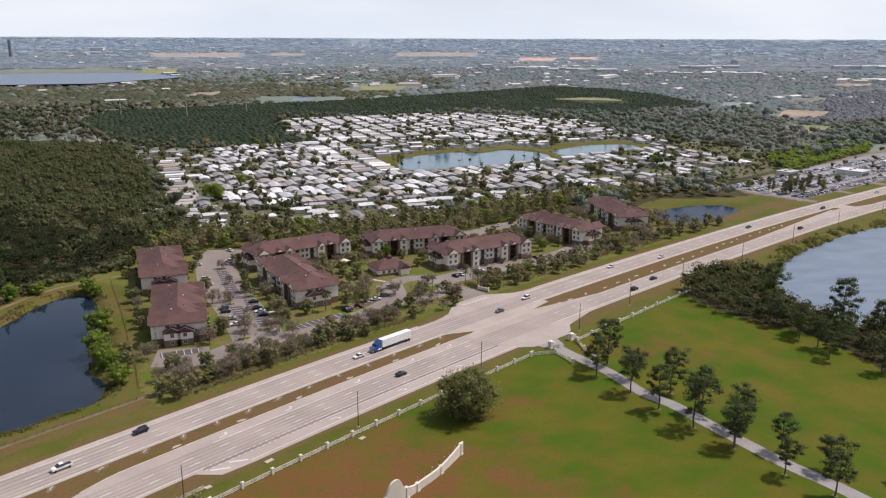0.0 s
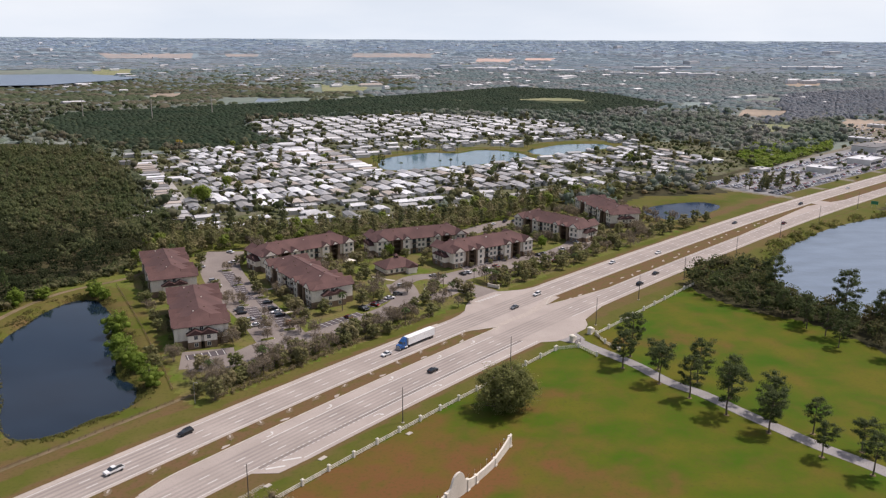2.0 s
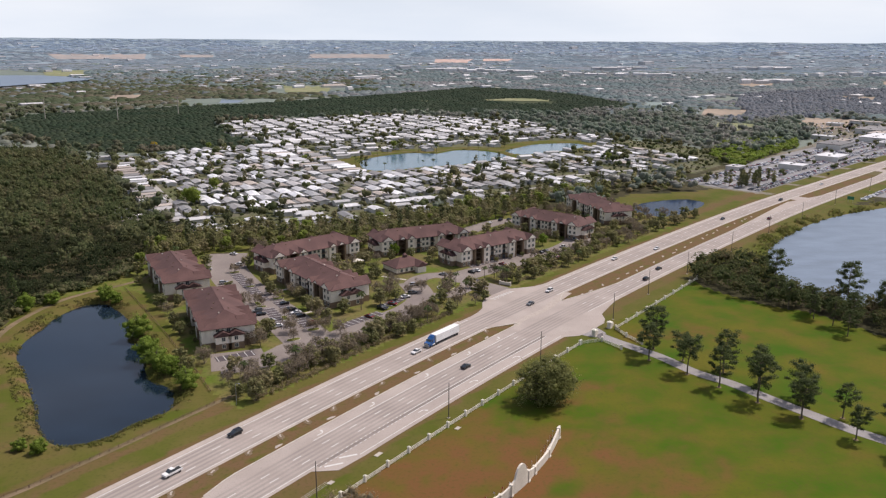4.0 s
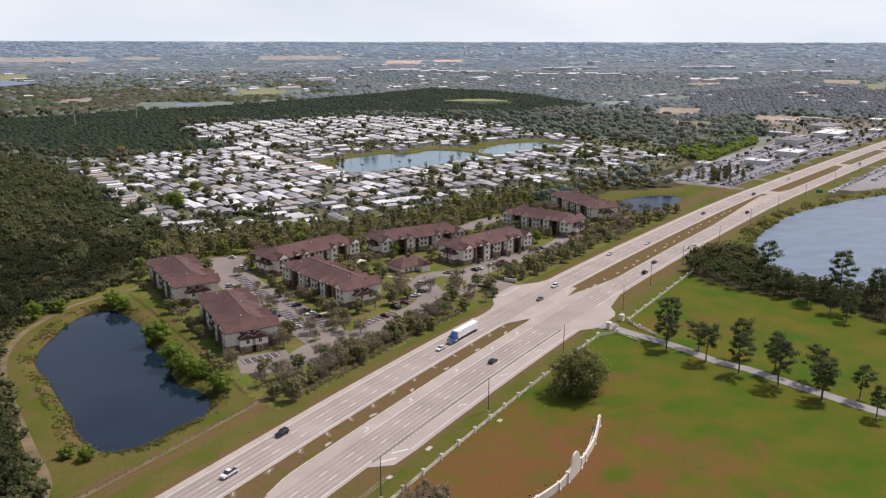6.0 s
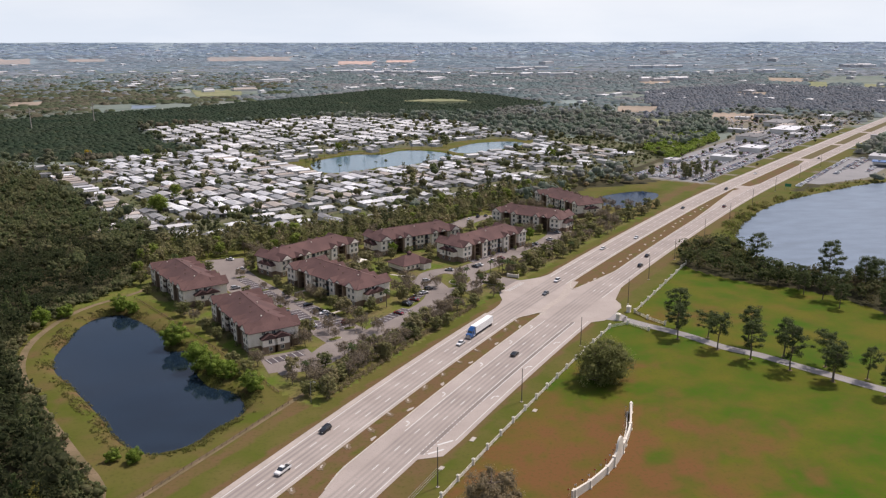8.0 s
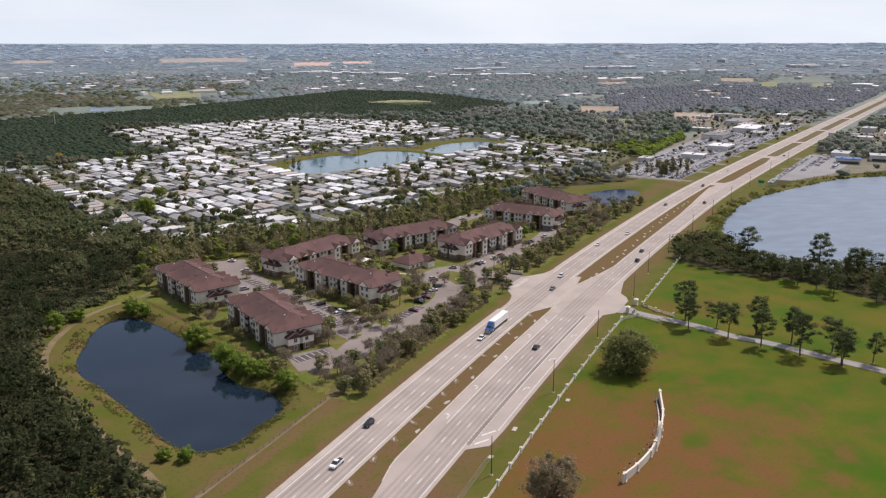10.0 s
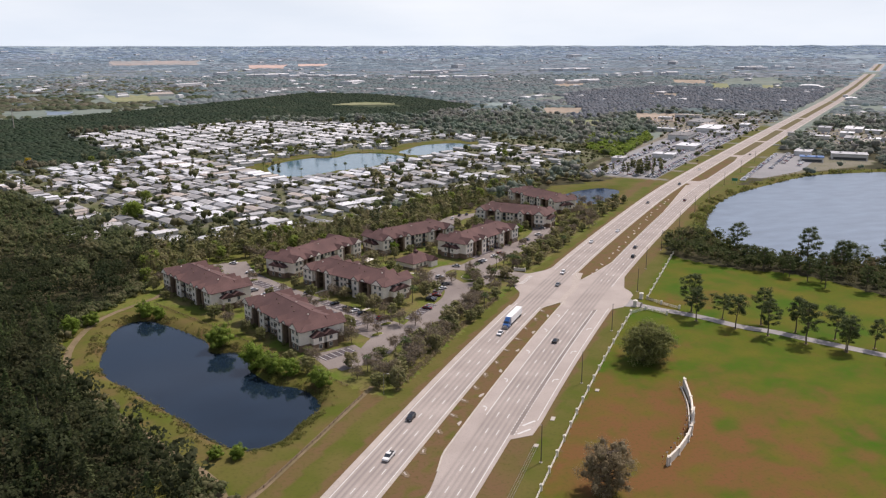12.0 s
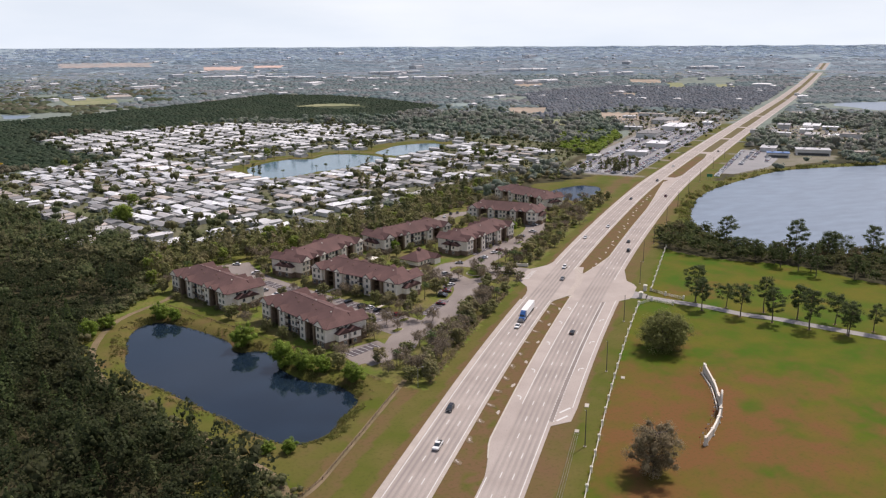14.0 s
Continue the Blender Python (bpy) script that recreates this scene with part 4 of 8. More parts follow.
def cards(r, centres, radii, count, size, up=0.45):
    """Small leaf sprays, bent pairs of triangles, round the given centres. Returns vertices and triangles."""
    n = len(centres) * count
    c = np.repeat(np.asarray(centres, float), count, 0)
    q = np.repeat(np.asarray(radii, float).reshape(len(centres), -1) * np.ones((1, 3)), count, 0)
    d = r.normal(size=(n, 3))
    d /= np.linalg.norm(d, axis=1)[:, None]
    p = c + d * q * (0.42 + 0.70 * r.random((n, 1)))
    nn = d + np.array((0, 0, up)) + 0.5 * r.normal(size=(n, 3))
    nn /= np.linalg.norm(nn, axis=1)[:, None]
    a = np.cross(nn, r.normal(size=(n, 3)))
    a /= np.linalg.norm(a, axis=1)[:, None] + 1e-9
    b = np.cross(nn, a)
    s = size * (0.6 + 0.8 * r.random((n, 1)))
    v = np.stack([p - a * s, p - b * s * 0.7 + nn * s * 0.2, p + a * s, p + b * s * 0.7 + nn * s * 0.1], 1).reshape(-1, 3)
    k = np.arange(n)[:, None] * 4
    f = np.concatenate([k + np.array([[0, 1, 2]]), k + np.array([[0, 2, 3]])])
    return v, f


def crown_mesh(name, r, centres, radii, count, size, mat, tone=0.0, core=0.6):
    v, f = cards(r, centres, radii, count, size)
    vs, fs, k = [v], [f], len(v)
    for c, q in list(zip(np.asarray(centres, float), np.asarray(radii, float).reshape(len(centres), -1) * np.ones((1, 3))))[::2]:
        w = c + ICO_V * q * core * (0.75 + 0.5 * r.random((len(ICO_V), 1)))
        vs.append(w)
        fs.append(ICO_F + k)
        k += len(w)
    v = np.concatenate(vs)
    return tri_mesh(name, v, np.concatenate(fs), mat, np.full(len(v), tone) + 0.25 * r.random(len(v)))


def trunk_geo(r, h, r0, limbs, spread, start=0.4):
    g = Geo()
    lean = np.array((r.normal() * 0.03, r.normal() * 0.03))
    last = (0, 0, -0.3)
    for i in range(1, 5):
        z = h * i / 4
        now = (lean[0] * z + 0.1 * r.normal(), lean[1] * z + 0.1 * r.normal(), z)
        g.tube(last, now, r0 * (1 - 0.2 * (i - 1)), r0 * (1 - 0.2 * i), 6)
        last = now
    tips = []
    for i in range(limbs):
        z = h * (start + (0.95 - start) * (i + 0.5) / limbs)
        a = i * 2.4 + r.random()
        d = spread * (0.5 + 0.6 * r.random()) * (1.15 - 0.6 * (z / h - start) / (1 - start))
        b = (lean[0] * z + d * math.cos(a), lean[1] * z + d * math.sin(a), z + 0.35 * d)
        g.tube((lean[0] * z, lean[1] * z, z), b, r0 * 0.35, r0 * 0.12, 5)
        tips.append(b)
    return g, tips


def make_tree(name, label, category, seed, h, spread, puffs, count, size, leaf, r0=0.25, start=0.35, tone=0.0, squash=0.7, low=0.0, group="", puff=0.46, core=0.62):
    """A tree with a tapered trunk, limbs and a crown of leaf sprays, kept far below ground as a pattern to copy."""
    r = np.random.default_rng(seed)
    g, tips = trunk_geo(r, h * 0.86, r0, max(4, puffs // 2), spread * 0.66, start)
    centres, radii = [], []
    for i in range(puffs):
        if i < len(tips):
            c = np.array(tips[i]) + r.normal(size=3) * 0.3
        else:
            a, q = r.uniform(0, math.tau), math.sqrt(r.random()) * spread * 0.75
            z = h * (start + low + (0.92 - start - low) * r.random())
            k = math.sqrt(max(0.1, 1 - ((z / h - 0.62) / 0.45) ** 2))
            c = np.array((q * k * math.cos(a), q * k * math.sin(a), z))
        s = spread * puff * (0.65 + 0.6 * r.random())
        centres.append(c)
        radii.append((s, s, s * squash))
    ob = thing(name, label, category, pose(0, 0, -60), group)
    part("trunk", g, M["bark"], ob)
    piece("crown", crown_mesh("crown", r, centres, radii, count, size, M[leaf], tone, core), ob)
    return ob


def place(pattern, x, y, turn=None, size=1.0, z=None, label=""):
    m = pose(x, y, (land_at(x, y) if z is None else z) - 0.05, 0, 0, rng.uniform(0, 360) if turn is None else turn) @ Matrix.Diagonal((size, size, size * rng.uniform(0.92, 1.08), 1))
    ob = copy_thing(pattern, m)
    if label:
        ob["label"] = label
    return ob


def discard(*patterns):
    for p in patterns:
        for o in (*p.children_recursive, p):
            bpy.data.objects.remove(o)


def make_pine(seed, h, spread, limbs, start, label):
    """An open pine: a bare lower trunk, long uneven limbs and flat clumps of needles with gaps between them."""
    r = np.random.default_rng(seed)
    ob = thing("pine_tree", label, "tree", pose(0, 0, -60), "trees along the drive")
    g, lean, heavy = Geo(), (r.normal() * 0.03, r.normal() * 0.03), r.uniform(0, math.tau)
    last, centres, radii = (0, 0, -0.3), [], []
    for i in range(1, 6):
        z = h * 0.95 * i / 5
        now = (lean[0] * z + 0.12 * r.normal(), lean[1] * z + 0.12 * r.normal(), z)
        g.tube(last, now, 0.27 * (1.06 - 0.18 * (i - 1)), 0.27 * (1.06 - 0.18 * i), 7)
        last = now
    for i in range(limbs):
        f = (i + r.random()) / limbs
        z, a = h * (start + (0.96 - start) * f), i * 2.4 + r.normal() * 0.5
        d = spread * r.uniform(0.55, 1.1) * (0.72 + 0.34 * math.cos(a - heavy)) * math.sin(math.pi * (0.22 + 0.68 * f)) ** 0.7
        foot = np.array((lean[0] * z, lean[1] * z, z))
        tip = foot + (d * math.cos(a), d * math.sin(a), d * r.uniform(0.1, 0.5))
        g.tube(foot, tip, 0.09 * (1.2 - 0.6 * f), 0.03, 5)
        centres.append(tip)
        radii.append(np.array((1, 1, 0.62)) * r.uniform(0.75, 1.25) * spread * 0.24)
        if d > spread * 0.5:
            centres.append(foot + (tip - foot) * r.uniform(0.5, 0.7) + r.normal(size=3) * 0.35)
            radii.append(np.array((1, 1, 0.6)) * r.uniform(0.6, 1.0) * spread * 0.22)
    for k in range(3):
        centres.append(np.array(last) + r.normal(size=3) * (0.6, 0.6, 0.3))
        radii.append(np.array((1, 1, 0.8)) * spread * 0.22)
    part("trunk", g, M["bark"], ob)
    piece("crown", crown_mesh("crown", r, centres, radii, 95, 0.19, M["leaf_pine"], 0.1, 0.55), ob)
    return ob


PINES = [make_pine(20 + k, (13.4, 14.6, 12.8, 14.2)[k], (5.9, 5.0, 6.8, 5.6)[k], (24, 27, 24, 23)[k], (0.34, 0.28, 0.40, 0.36)[k], "dark green pine with an open crown beside the drive") for k in range(4)]
for x, y, h, k in ((47.6, 261.5, 13.5, 0), (53.1, 272.3, 17.0, 1), (56.8, 247.6, 13.3, 2), (63.5, 236.2, 14.2, 1), (70.2, 247.8, 14.0, 3), (71.2, 223.6, 15.5, 1), (77.0, 235.6, 15.0, 0), (79.5, 211.4, 13.4, 2), (92.6, 210.6, 10.8, 3), (88.5, 197.0, 10.5, 0), (101.6, 199.5, 11.0, 2), (97.7, 187.0, 12.0, 0), (60.0, 260.0, 10.8, 2), (85.8, 223.6, 12.8, 2), (80.0, 212.6, 10.0, 0), (108, 176, 12.5, 1)):
    place(PINES[k], x, y, size=h / 13.0)
    ring = Geo().tube((0, 0, -0.1), (0, 0, 0.08), 0.9, 0.8, 10)
    tagged(part("mulch_ring", ring, M["sand"], None, m=pose(x, y, land_at(x, y) + 0.02)), "pale sandy ring round a pine's foot", "mulch", "tree rings")
for x, y, h, k in ((130.2, 315, 12, 0), (136.1, 307, 13, 1), (137.4, 292, 13, 3), (136.4, 279.6, 12, 0), (120, 331, 9, 2), (150.0, 268, 13, 1), (143.4, 289, 14, 3), (134, 300.8, 12, 0)):
    place(PINES[k], x, y, size=h / 14.0, label="dark pine standing at the field's wooded edge")
OAK = make_tree("oak_tree", "broad olive-green oak with a low round crown", "tree", 44, 10.2, 8.6, 190, 78, 0.19, "leaf_oak", 0.55, 0.04, 0.30, 0.95, group="field oaks", puff=0.21, core=0.4)
place(OAK, 1.5, 229.5, 20, 1.5, label="broad olive-green oak with a low crown in dry grass")
OAK2 = make_tree("oak_tree", "half-bare brown oak in dry grass", "tree", 43, 10.0, 7.0, 110, 90, 0.15, "leaf_dull", 0.5, 0.10, 0.2, 0.9, group="field oaks", puff=0.2, core=0.5)
place(OAK2, -60.5, 155.0, 70, 1.4)
GREEN = [make_tree("willow_bush", "bright green leafy bush at the pond's edge", "bush", 50 + k, 6.0, 4.2, 60, 64, 0.17, "leaf_green", 0.2, 0.06, 0.15 * k, 0.85, group="pond bushes", puff=0.27, core=0.75) for k in range(2)]
for x, y, s, k in ((-137, 276, 1.25, 0), (-132, 268, 1.05, 1), (-148, 301, 1.15, 1), (-126, 262, 0.85, 0), (-118, 250, 0.95, 1), (-176, 350, 0.9, 1), (-170, 346, 0.75, 0), (-197, 345, 0.8, 1), (-205, 335, 1.0, 0), (-150, 208, 0.6, 0), (-156, 210, 0.5, 1)):
    place(GREEN[k], x, y, size=1.28 * s)

PARKTREES = [make_tree("park_tree", "dull green tree on the apartment grounds", "tree", 60 + k, 6.8, (4.0, 3.3, 4.5, 3.7)[k], 48, 36, 0.19, "leaf_belt", 0.18, 0.16, (0.0, 0.2, 0.45, 0.1)[k], 0.8, group="apartment trees", puff=0.26, core=0.7) for k in range(4)]
def make_bare(seed, h, spread, leaves, label):
    """A half-bare tree: a spreading fan of limbs, a haze of fine twigs and a thin scatter of leaves."""
    r = np.random.default_rng(seed)
    ob = thing("bare_tree", label, "tree", pose(0, 0, -60), "half-bare trees")
    g, tips = trunk_geo(r, h * 0.8, 0.17, 13, spread * 0.85, 0.22)
    part("trunk", g, M["bark"], ob)
    centres = [np.array(t) + r.normal(size=3) * 0.4 for t in tips] + [np.array((r.normal() * spread * 0.4, r.normal() * spread * 0.4, h * r.uniform(0.5, 0.95))) for _ in range(17)]
    n = 34
    c = np.repeat(np.array(centres), n, 0)
    way = r.normal(size=c.shape) + c * (0.25, 0.25, 0.0) + (0, 0, 0.7)
    way /= np.linalg.norm(way, axis=1)[:, None]
    side = np.cross(way, r.normal(size=c.shape))
    side /= np.linalg.norm(side, axis=1)[:, None]
    long = spread * r.uniform(0.12, 0.34, (len(c), 1))
    foot = c + r.normal(size=c.shape) * spread * 0.10
    v = np.stack([foot - side * 0.055, foot + side * 0.055, foot + way * long], 1).reshape(-1, 3)
    piece("twig_haze", tri_mesh("twig_haze", v, np.arange(len(v)).reshape(-1, 3), M["twig"]), ob, None, "haze of fine grey-brown twigs")
    piece("crown", crown_mesh("crown", r, centres, [spread * 0.26] * len(centres), leaves, 0.15, M["leaf_dull"], r.uniform(0, 0.4), 0.0), ob)
    return ob


BARE = [make_bare(70 + k, 6.6, (4.0, 4.6, 3.5)[k], (30, 44, 16)[k], "half-bare brownish tree beside the parking lot") for k in range(3)]
LIME = make_tree("young_tree", "bright lime-green young tree on the lawn", "tree", 80, 8.0, 3.0, 15, 60, 0.36, "leaf_green", 0.15, 0.2, 0.0, 0.8)
BELTTREES = [make_tree("woodland_tree", "tall mixed green tree in the belt behind the homes", "tree", 90 + k, (12, 14, 10, 16, 11)[k], (3.8, 3.2, 4.4, 3.0, 3.6)[k], 34, 30, 0.26, ("leaf_belt", "leaf_belt", "leaf_green", "leaf_mix", "leaf_belt")[k], 0.22, 0.22, (0.0, 0.2, 0.6, 0.2, 0.4)[k], 0.85, group="belt trees", puff=0.33, core=0.75) for k in range(5)]


def palm(seed):
    r = np.random.default_rng(seed)
    ob = thing("palm_tree", "slim palm with a small dark green crown", "palm", pose(0, 0, -60), "palms")
    g = Geo()
    g.tube((0, 0, -0.3), (0.1, 0, 4), 0.2, 0.15, 6).tube((0.1, 0, 4), (0.2, 0.05, 7.6), 0.15, 0.12, 6)
    part("trunk", g, M["bark"], ob)
    g = Geo()
    for i in range(16):
        a, e = i * math.tau / 16 + r.normal() * 0.1, r.uniform(-0.6, 0.9)
        d, s = np.array((math.cos(a), math.sin(a), 0)), np.array((-math.sin(a), math.cos(a), 0))
        c = np.array((0.2, 0.05, 7.6))
        p = [c, c + d * 1.0 + (0, 0, 0.7 * e + 0.3), c + d * 1.9 + (0, 0, 0.6 * e - 0.2), c + d * 2.4 + (0, 0, 0.3 * e - 0.9)]
        v = []
        for q, w in zip(p, (0.08, 0.38, 0.3, 0.04)):
            v += [q - s * w, q + s * w + (0, 0, 0.05)]
        g.add(v, [(0, 1, 3, 2), (2, 3, 5, 4), (4, 5, 7, 6)])
    part("fronds", g, M["leaf_pine"], ob)
    return ob


PALM = palm(5)

# ---- apartment buildings ----
WINDOW_FRAME = Geo().box(-0.75, 0.75, -0.05, 0.04, -0.85, -0.72).box(-0.75, 0.75, -0.05, 0.04, 0.72, 0.85).box(-0.75, -0.62, -0.05, 0.04, -0.72, 0.72).box(0.62, 0.75, -0.05, 0.04, -0.72, 0.72).box(-0.04, 0.04, -0.05, 0.03, -0.72, 0.72).mesh("window_frame", M["white"])
WINDOW_PANE = Geo().box(-0.62, 0.62, -0.025, 0.025, -0.72, 0.72).mesh("pane", M["glass"])


def window(parent, x, y, z, turn, w=1.0):
    ob = piece("window", WINDOW_FRAME, parent, pose(x, y, z, 0, 0, turn) @ Matrix.Diagonal((w, 1, 1, 1)))
    piece("pane", WINDOW_PANE, ob)


def apartment(L, W, label):
    """A three-storey block with hip roof, gabled bays, breezeways and two-storey end wings. x runs along it."""
    ob = thing("apartment_building", label, "building", pose(0, 0, -90), "apartment blocks")
    hx, hy, eave, ridge = L / 2 - 1.5, W / 2 - 1.6, 8.7, 13.0
    bre = L * 0.26
    xs = [-hx, -bre - 2.5, -bre + 2.5, bre - 2.5, bre + 2.5, hx]
    for i in range(5):
        y = hy - 3.0 if i in (1, 3) else hy
        part("wall", Geo().box(xs[i], xs[i + 1], -y, y, 0, eave), M["siding"], ob)
    bays = [(-hx + 3.2, 6.4), (-bre + 5.4, 4.2), (bre - 5.4, 4.2), (hx - 3.2, 6.4)]
    for side in (-1, 1):
        for bx, bw in bays:
            y0, y1 = sorted((side * (hy - 0.2), side * (hy + 1.4)))
            part("bay", Geo().box(bx - bw / 2, bx + bw / 2, y0, y1, 0, eave), M["siding"], ob)
    for e in (-1, 1):
        x0, x1 = sorted((e * (hx - 0.2), e * (hx + 2.6)))
        part("wing", Geo().box(x0, x1, -hy * 0.62, -hy * 0.62 + 6.0, 0, 5.7), M["siding"], ob)
        part("wing", Geo().box(x0, x1, hy * 0.62 - 6.0, hy * 0.62, 0, 5.7), M["siding"], ob)
    for i in (0, 2, 4):
        part("stone_base", Geo().box(xs[i] - 0.03, xs[i + 1] + 0.03, -hy - 0.04, hy + 0.04, 0, 2.75), M["stone"], ob, "tan stone ground storey")
    for side in (-1, 1):
        for bx, bw in (bays[0], bays[3]):
            y0, y1 = sorted((side * (hy - 0.1), side * (hy + 1.44)))
            part("stone_base", Geo().box(bx - bw / 2 - 0.04, bx + bw / 2 + 0.04, y0, y1, 0, 2.75), M["stone"], ob, "tan stone ground storey")
    for e in (-1, 1):
        x0, x1 = sorted((e * (hx - 0.1), e * (hx + 2.65)))
        part("stone_base", Geo().box(x0, x1, -hy * 0.62 - 0.04, -hy * 0.62 + 6.04, 0, 2.75), M["stone"], ob, "tan stone ground storey")
        part("stone_base", Geo().box(x0, x1, hy * 0.62 - 6.04, hy * 0.62 + 0.04, 0, 2.75), M["stone"], ob, "tan stone ground storey")
    for e in (-1, 1):
        for side in (-1, 1):
            g = Geo()
            yo = side * hy
            yi = side * (hy - 2.95)
            y0, y1 = sorted((yo, yi))
            x = e * bre
            g.box(x - 2.45, x - 2.1, y0, y1, 0, eave - 0.3).box(x + 2.1, x + 2.45, y0, y1, 0, eave - 0.3)
            yb0, yb1 = sorted((yi, yi + side * 0.06))
            g.box(x - 2.1, x + 2.1, yb0, yb1, 0, eave - 0.3)
            part("breezeway", g, M["recess"], ob, "tan recessed stair bay")
            for z in (2.8, 5.7):
                lg = Geo().box(x - 2.1, x + 2.1, y0, y1, z, z + 0.22)
                yr = yo - side * 0.15
                r0, r1 = sorted((yr - 0.04, yr + 0.04))
                lg.box(x - 2.1, x + 2.1, r0, r1, z + 1.15, z + 1.22)
                for i in range(7):
                    lg.box(x - 1.55 + 0.5 * i, x - 1.51 + 0.5 * i, r0, r1, z + 0.2, z + 1.16)
                part("landing", lg, M["timber"], ob)
    roof = Geo().hip(-hx, hx, -hy, hy, eave, ridge, hy + 0.6, 1.75)
    part("roof", roof, M["shingle"], ob)
    for side in (-1, 1):
        for bx, bw in bays:
            y0, y1 = sorted((side * (hy + 1.9), side * (hy - 4.6)))
            part("bay_roof", Geo().hip(bx - bw / 2, bx + bw / 2, y0, y1, eave + 0.05, eave + 2.75 * (bw / 6.4) ** 0.7, 0.0, 0.5, "y"), M["shingle"], ob)
            tip = eave + 2.75 * (bw / 6.4) ** 0.7 - 0.4
            y = side * (hy + 2.42)
            part("gable_panel", Geo().add([(bx - bw / 2 + 0.2, y, eave + 0.1), (bx + bw / 2 - 0.2, y, eave + 0.1), (bx, y, tip), (bx - bw / 2 + 0.2, y - side * 0.3, eave + 0.1), (bx + bw / 2 - 0.2, y - side * 0.3, eave + 0.1), (bx, y - side * 0.3, tip)], [(0, 1, 2), (5, 4, 3), (0, 3, 4, 1), (1, 4, 5, 2), (2, 5, 3, 0)]), M["siding"], ob, "white gable face")
        for e in (-1, 1):
            y0, y1 = sorted((side * (hy + 2.0), side * (hy - 3.4)))
            part("stair_gable", Geo().hip(e * bre - 1.9, e * bre + 1.9, y0, y1, eave + 0.35, eave + 1.9, 0.0, 0.3, "y"), M["shingle"], ob)
            yf = side * (hy + 2.32)
            part("stair_gable_face", Geo().add([(e * bre + q * 1.5, yf - d * side * 0.2, eave + h) for d in (0, 1) for q, h in ((-1, 0.42), (1, 0.42), (0, 1.5))], [(0, 1, 2), (5, 4, 3), (0, 3, 4, 1), (1, 4, 5, 2), (2, 5, 3, 0)]), M["siding"], ob, "pale little gable over the stairs")
            y0, y1 = sorted((side * (hy - 1.0), side * (hy + 1.5)))
            for q in (-2.75, 2.75):
                part("stair_pier", Geo().box(e * bre + q - 0.55, e * bre + q + 0.55, y0, y1, 0, eave), M["stone"], ob, "tan stone stair pier")
    for e in (-1, 1):
        for k in (-1, 1):
            g = Geo()
            x0, x1 = sorted((e * (hx - 0.1), e * (hx + 2.6)))
            y0, y1 = (-hy * 0.62, -hy * 0.62 + 6.0) if k < 0 else (hy * 0.62 - 6.0, hy * 0.62)
            g.hip(x0, x1, y0, y1, 5.75, 7.6, 0.0, 0.45, "x")
            part("wing_roof", g, M["shingle"], ob)
    for i in range(9):
        x, y = -hx * 0.72 + 1.44 * hx * i / 8, (2.2, -2.2, 3.6)[i % 3]
        z = ridge - abs(y) / (hy + 0.7) * (ridge - eave)
        part("roof_vent", Geo().box(-0.24, 0.24, -0.24, 0.24, -0.2, 0.40), M["timber"] if i % 4 else M["white"], ob, m=pose(x, y, z))
    part("ridge_cap", Geo().box(-hx + hy - 0.2, hx - hy + 0.2, -0.16, 0.16, ridge - 0.06, ridge + 0.06), M["shingle"], ob)
    for side in (-1, 1):
        turn = 0 if side < 0 else 180
        for z in (1.6, 4.5, 7.3):
            for bx, bw in bays:
                for o in ((-1.5, 1.5) if bw > 5 else (0.0,)):
                    window(ob, bx + o, side * (hy + 1.47), z, turn, 1.0)
            for x in (-1.2, 1.2):
                window(ob, x, side * (hy + 0.08), z, turn)
            for x in (-4.2, 4.2):
                y0, y1 = sorted((side * (hy + 0.05), side * (hy + 1.25)))
                floor_z = z - 1.5
                bal = Geo().box(x - 1.4, x + 1.4, y0, y1, floor_z - 0.15, floor_z)
                r0, r1 = sorted((side * (hy + 1.17), side * (hy + 1.24)))
                bal.box(x - 1.4, x + 1.4, r0, r1, floor_z + 0.95, floor_z + 1.03)
                for i in range(8):
                    bal.box(x - 1.4 + 0.39 * i, x - 1.35 + 0.39 * i, r0, r1, floor_z, floor_z + 0.96)
                d0, d1 = sorted((side * (hy + 0.05), side * (hy + 0.10)))
                if z > 2:
                    part("balcony", bal, M["recess"], ob, "dark brown railed balcony")
                part("balcony_door", Geo().box(x - 1.0, x + 1.0, d0, d1, floor_z + 0.02, floor_z + 2.15), M["glass"], ob)
    for e in (-1, 1):
        for z in (1.6, 4.5):
            for k in (-1, 1):
                window(ob, e * (hx + 2.68), k * (hy * 0.62 - 3.0), z, 90 * e)
        window(ob, e * (hx + 0.07), 0, 7.3, 90 * e)
        window(ob, e * (hx + 0.07), 4.0, 7.6, 90 * e)
    return ob


BLOCKS = {}
APT_LABEL = "three-storey cream apartment block with a maroon hip roof"
SITES = [(-117.7, 308.6, 109.3, 50, 19.5), (-148.4, 371.0, 113.5, 52, 20.5), (-79.0, 356.5, 122.5, 58, 20.5), (-89.0, 408.5, 36.5, 53, 21.5), (-28.0, 433.5, 21.0, 55, 20.0), (8.8, 413.5, 32.5, 55, 20.5), (57.5, 469.0, 134.0, 48, 21.0), (99.0, 513.0, 104.0, 57, 21.0)]
for x, y, a, L, wide in SITES:
    key = 51 if L < 53 else 56
    if key not in BLOCKS:
        BLOCKS[key] = apartment(key, 20.5, APT_LABEL)
    copy_thing(BLOCKS[key], pose(x, y, 0.02, 0, 0, a))
discard(*BLOCKS.values())
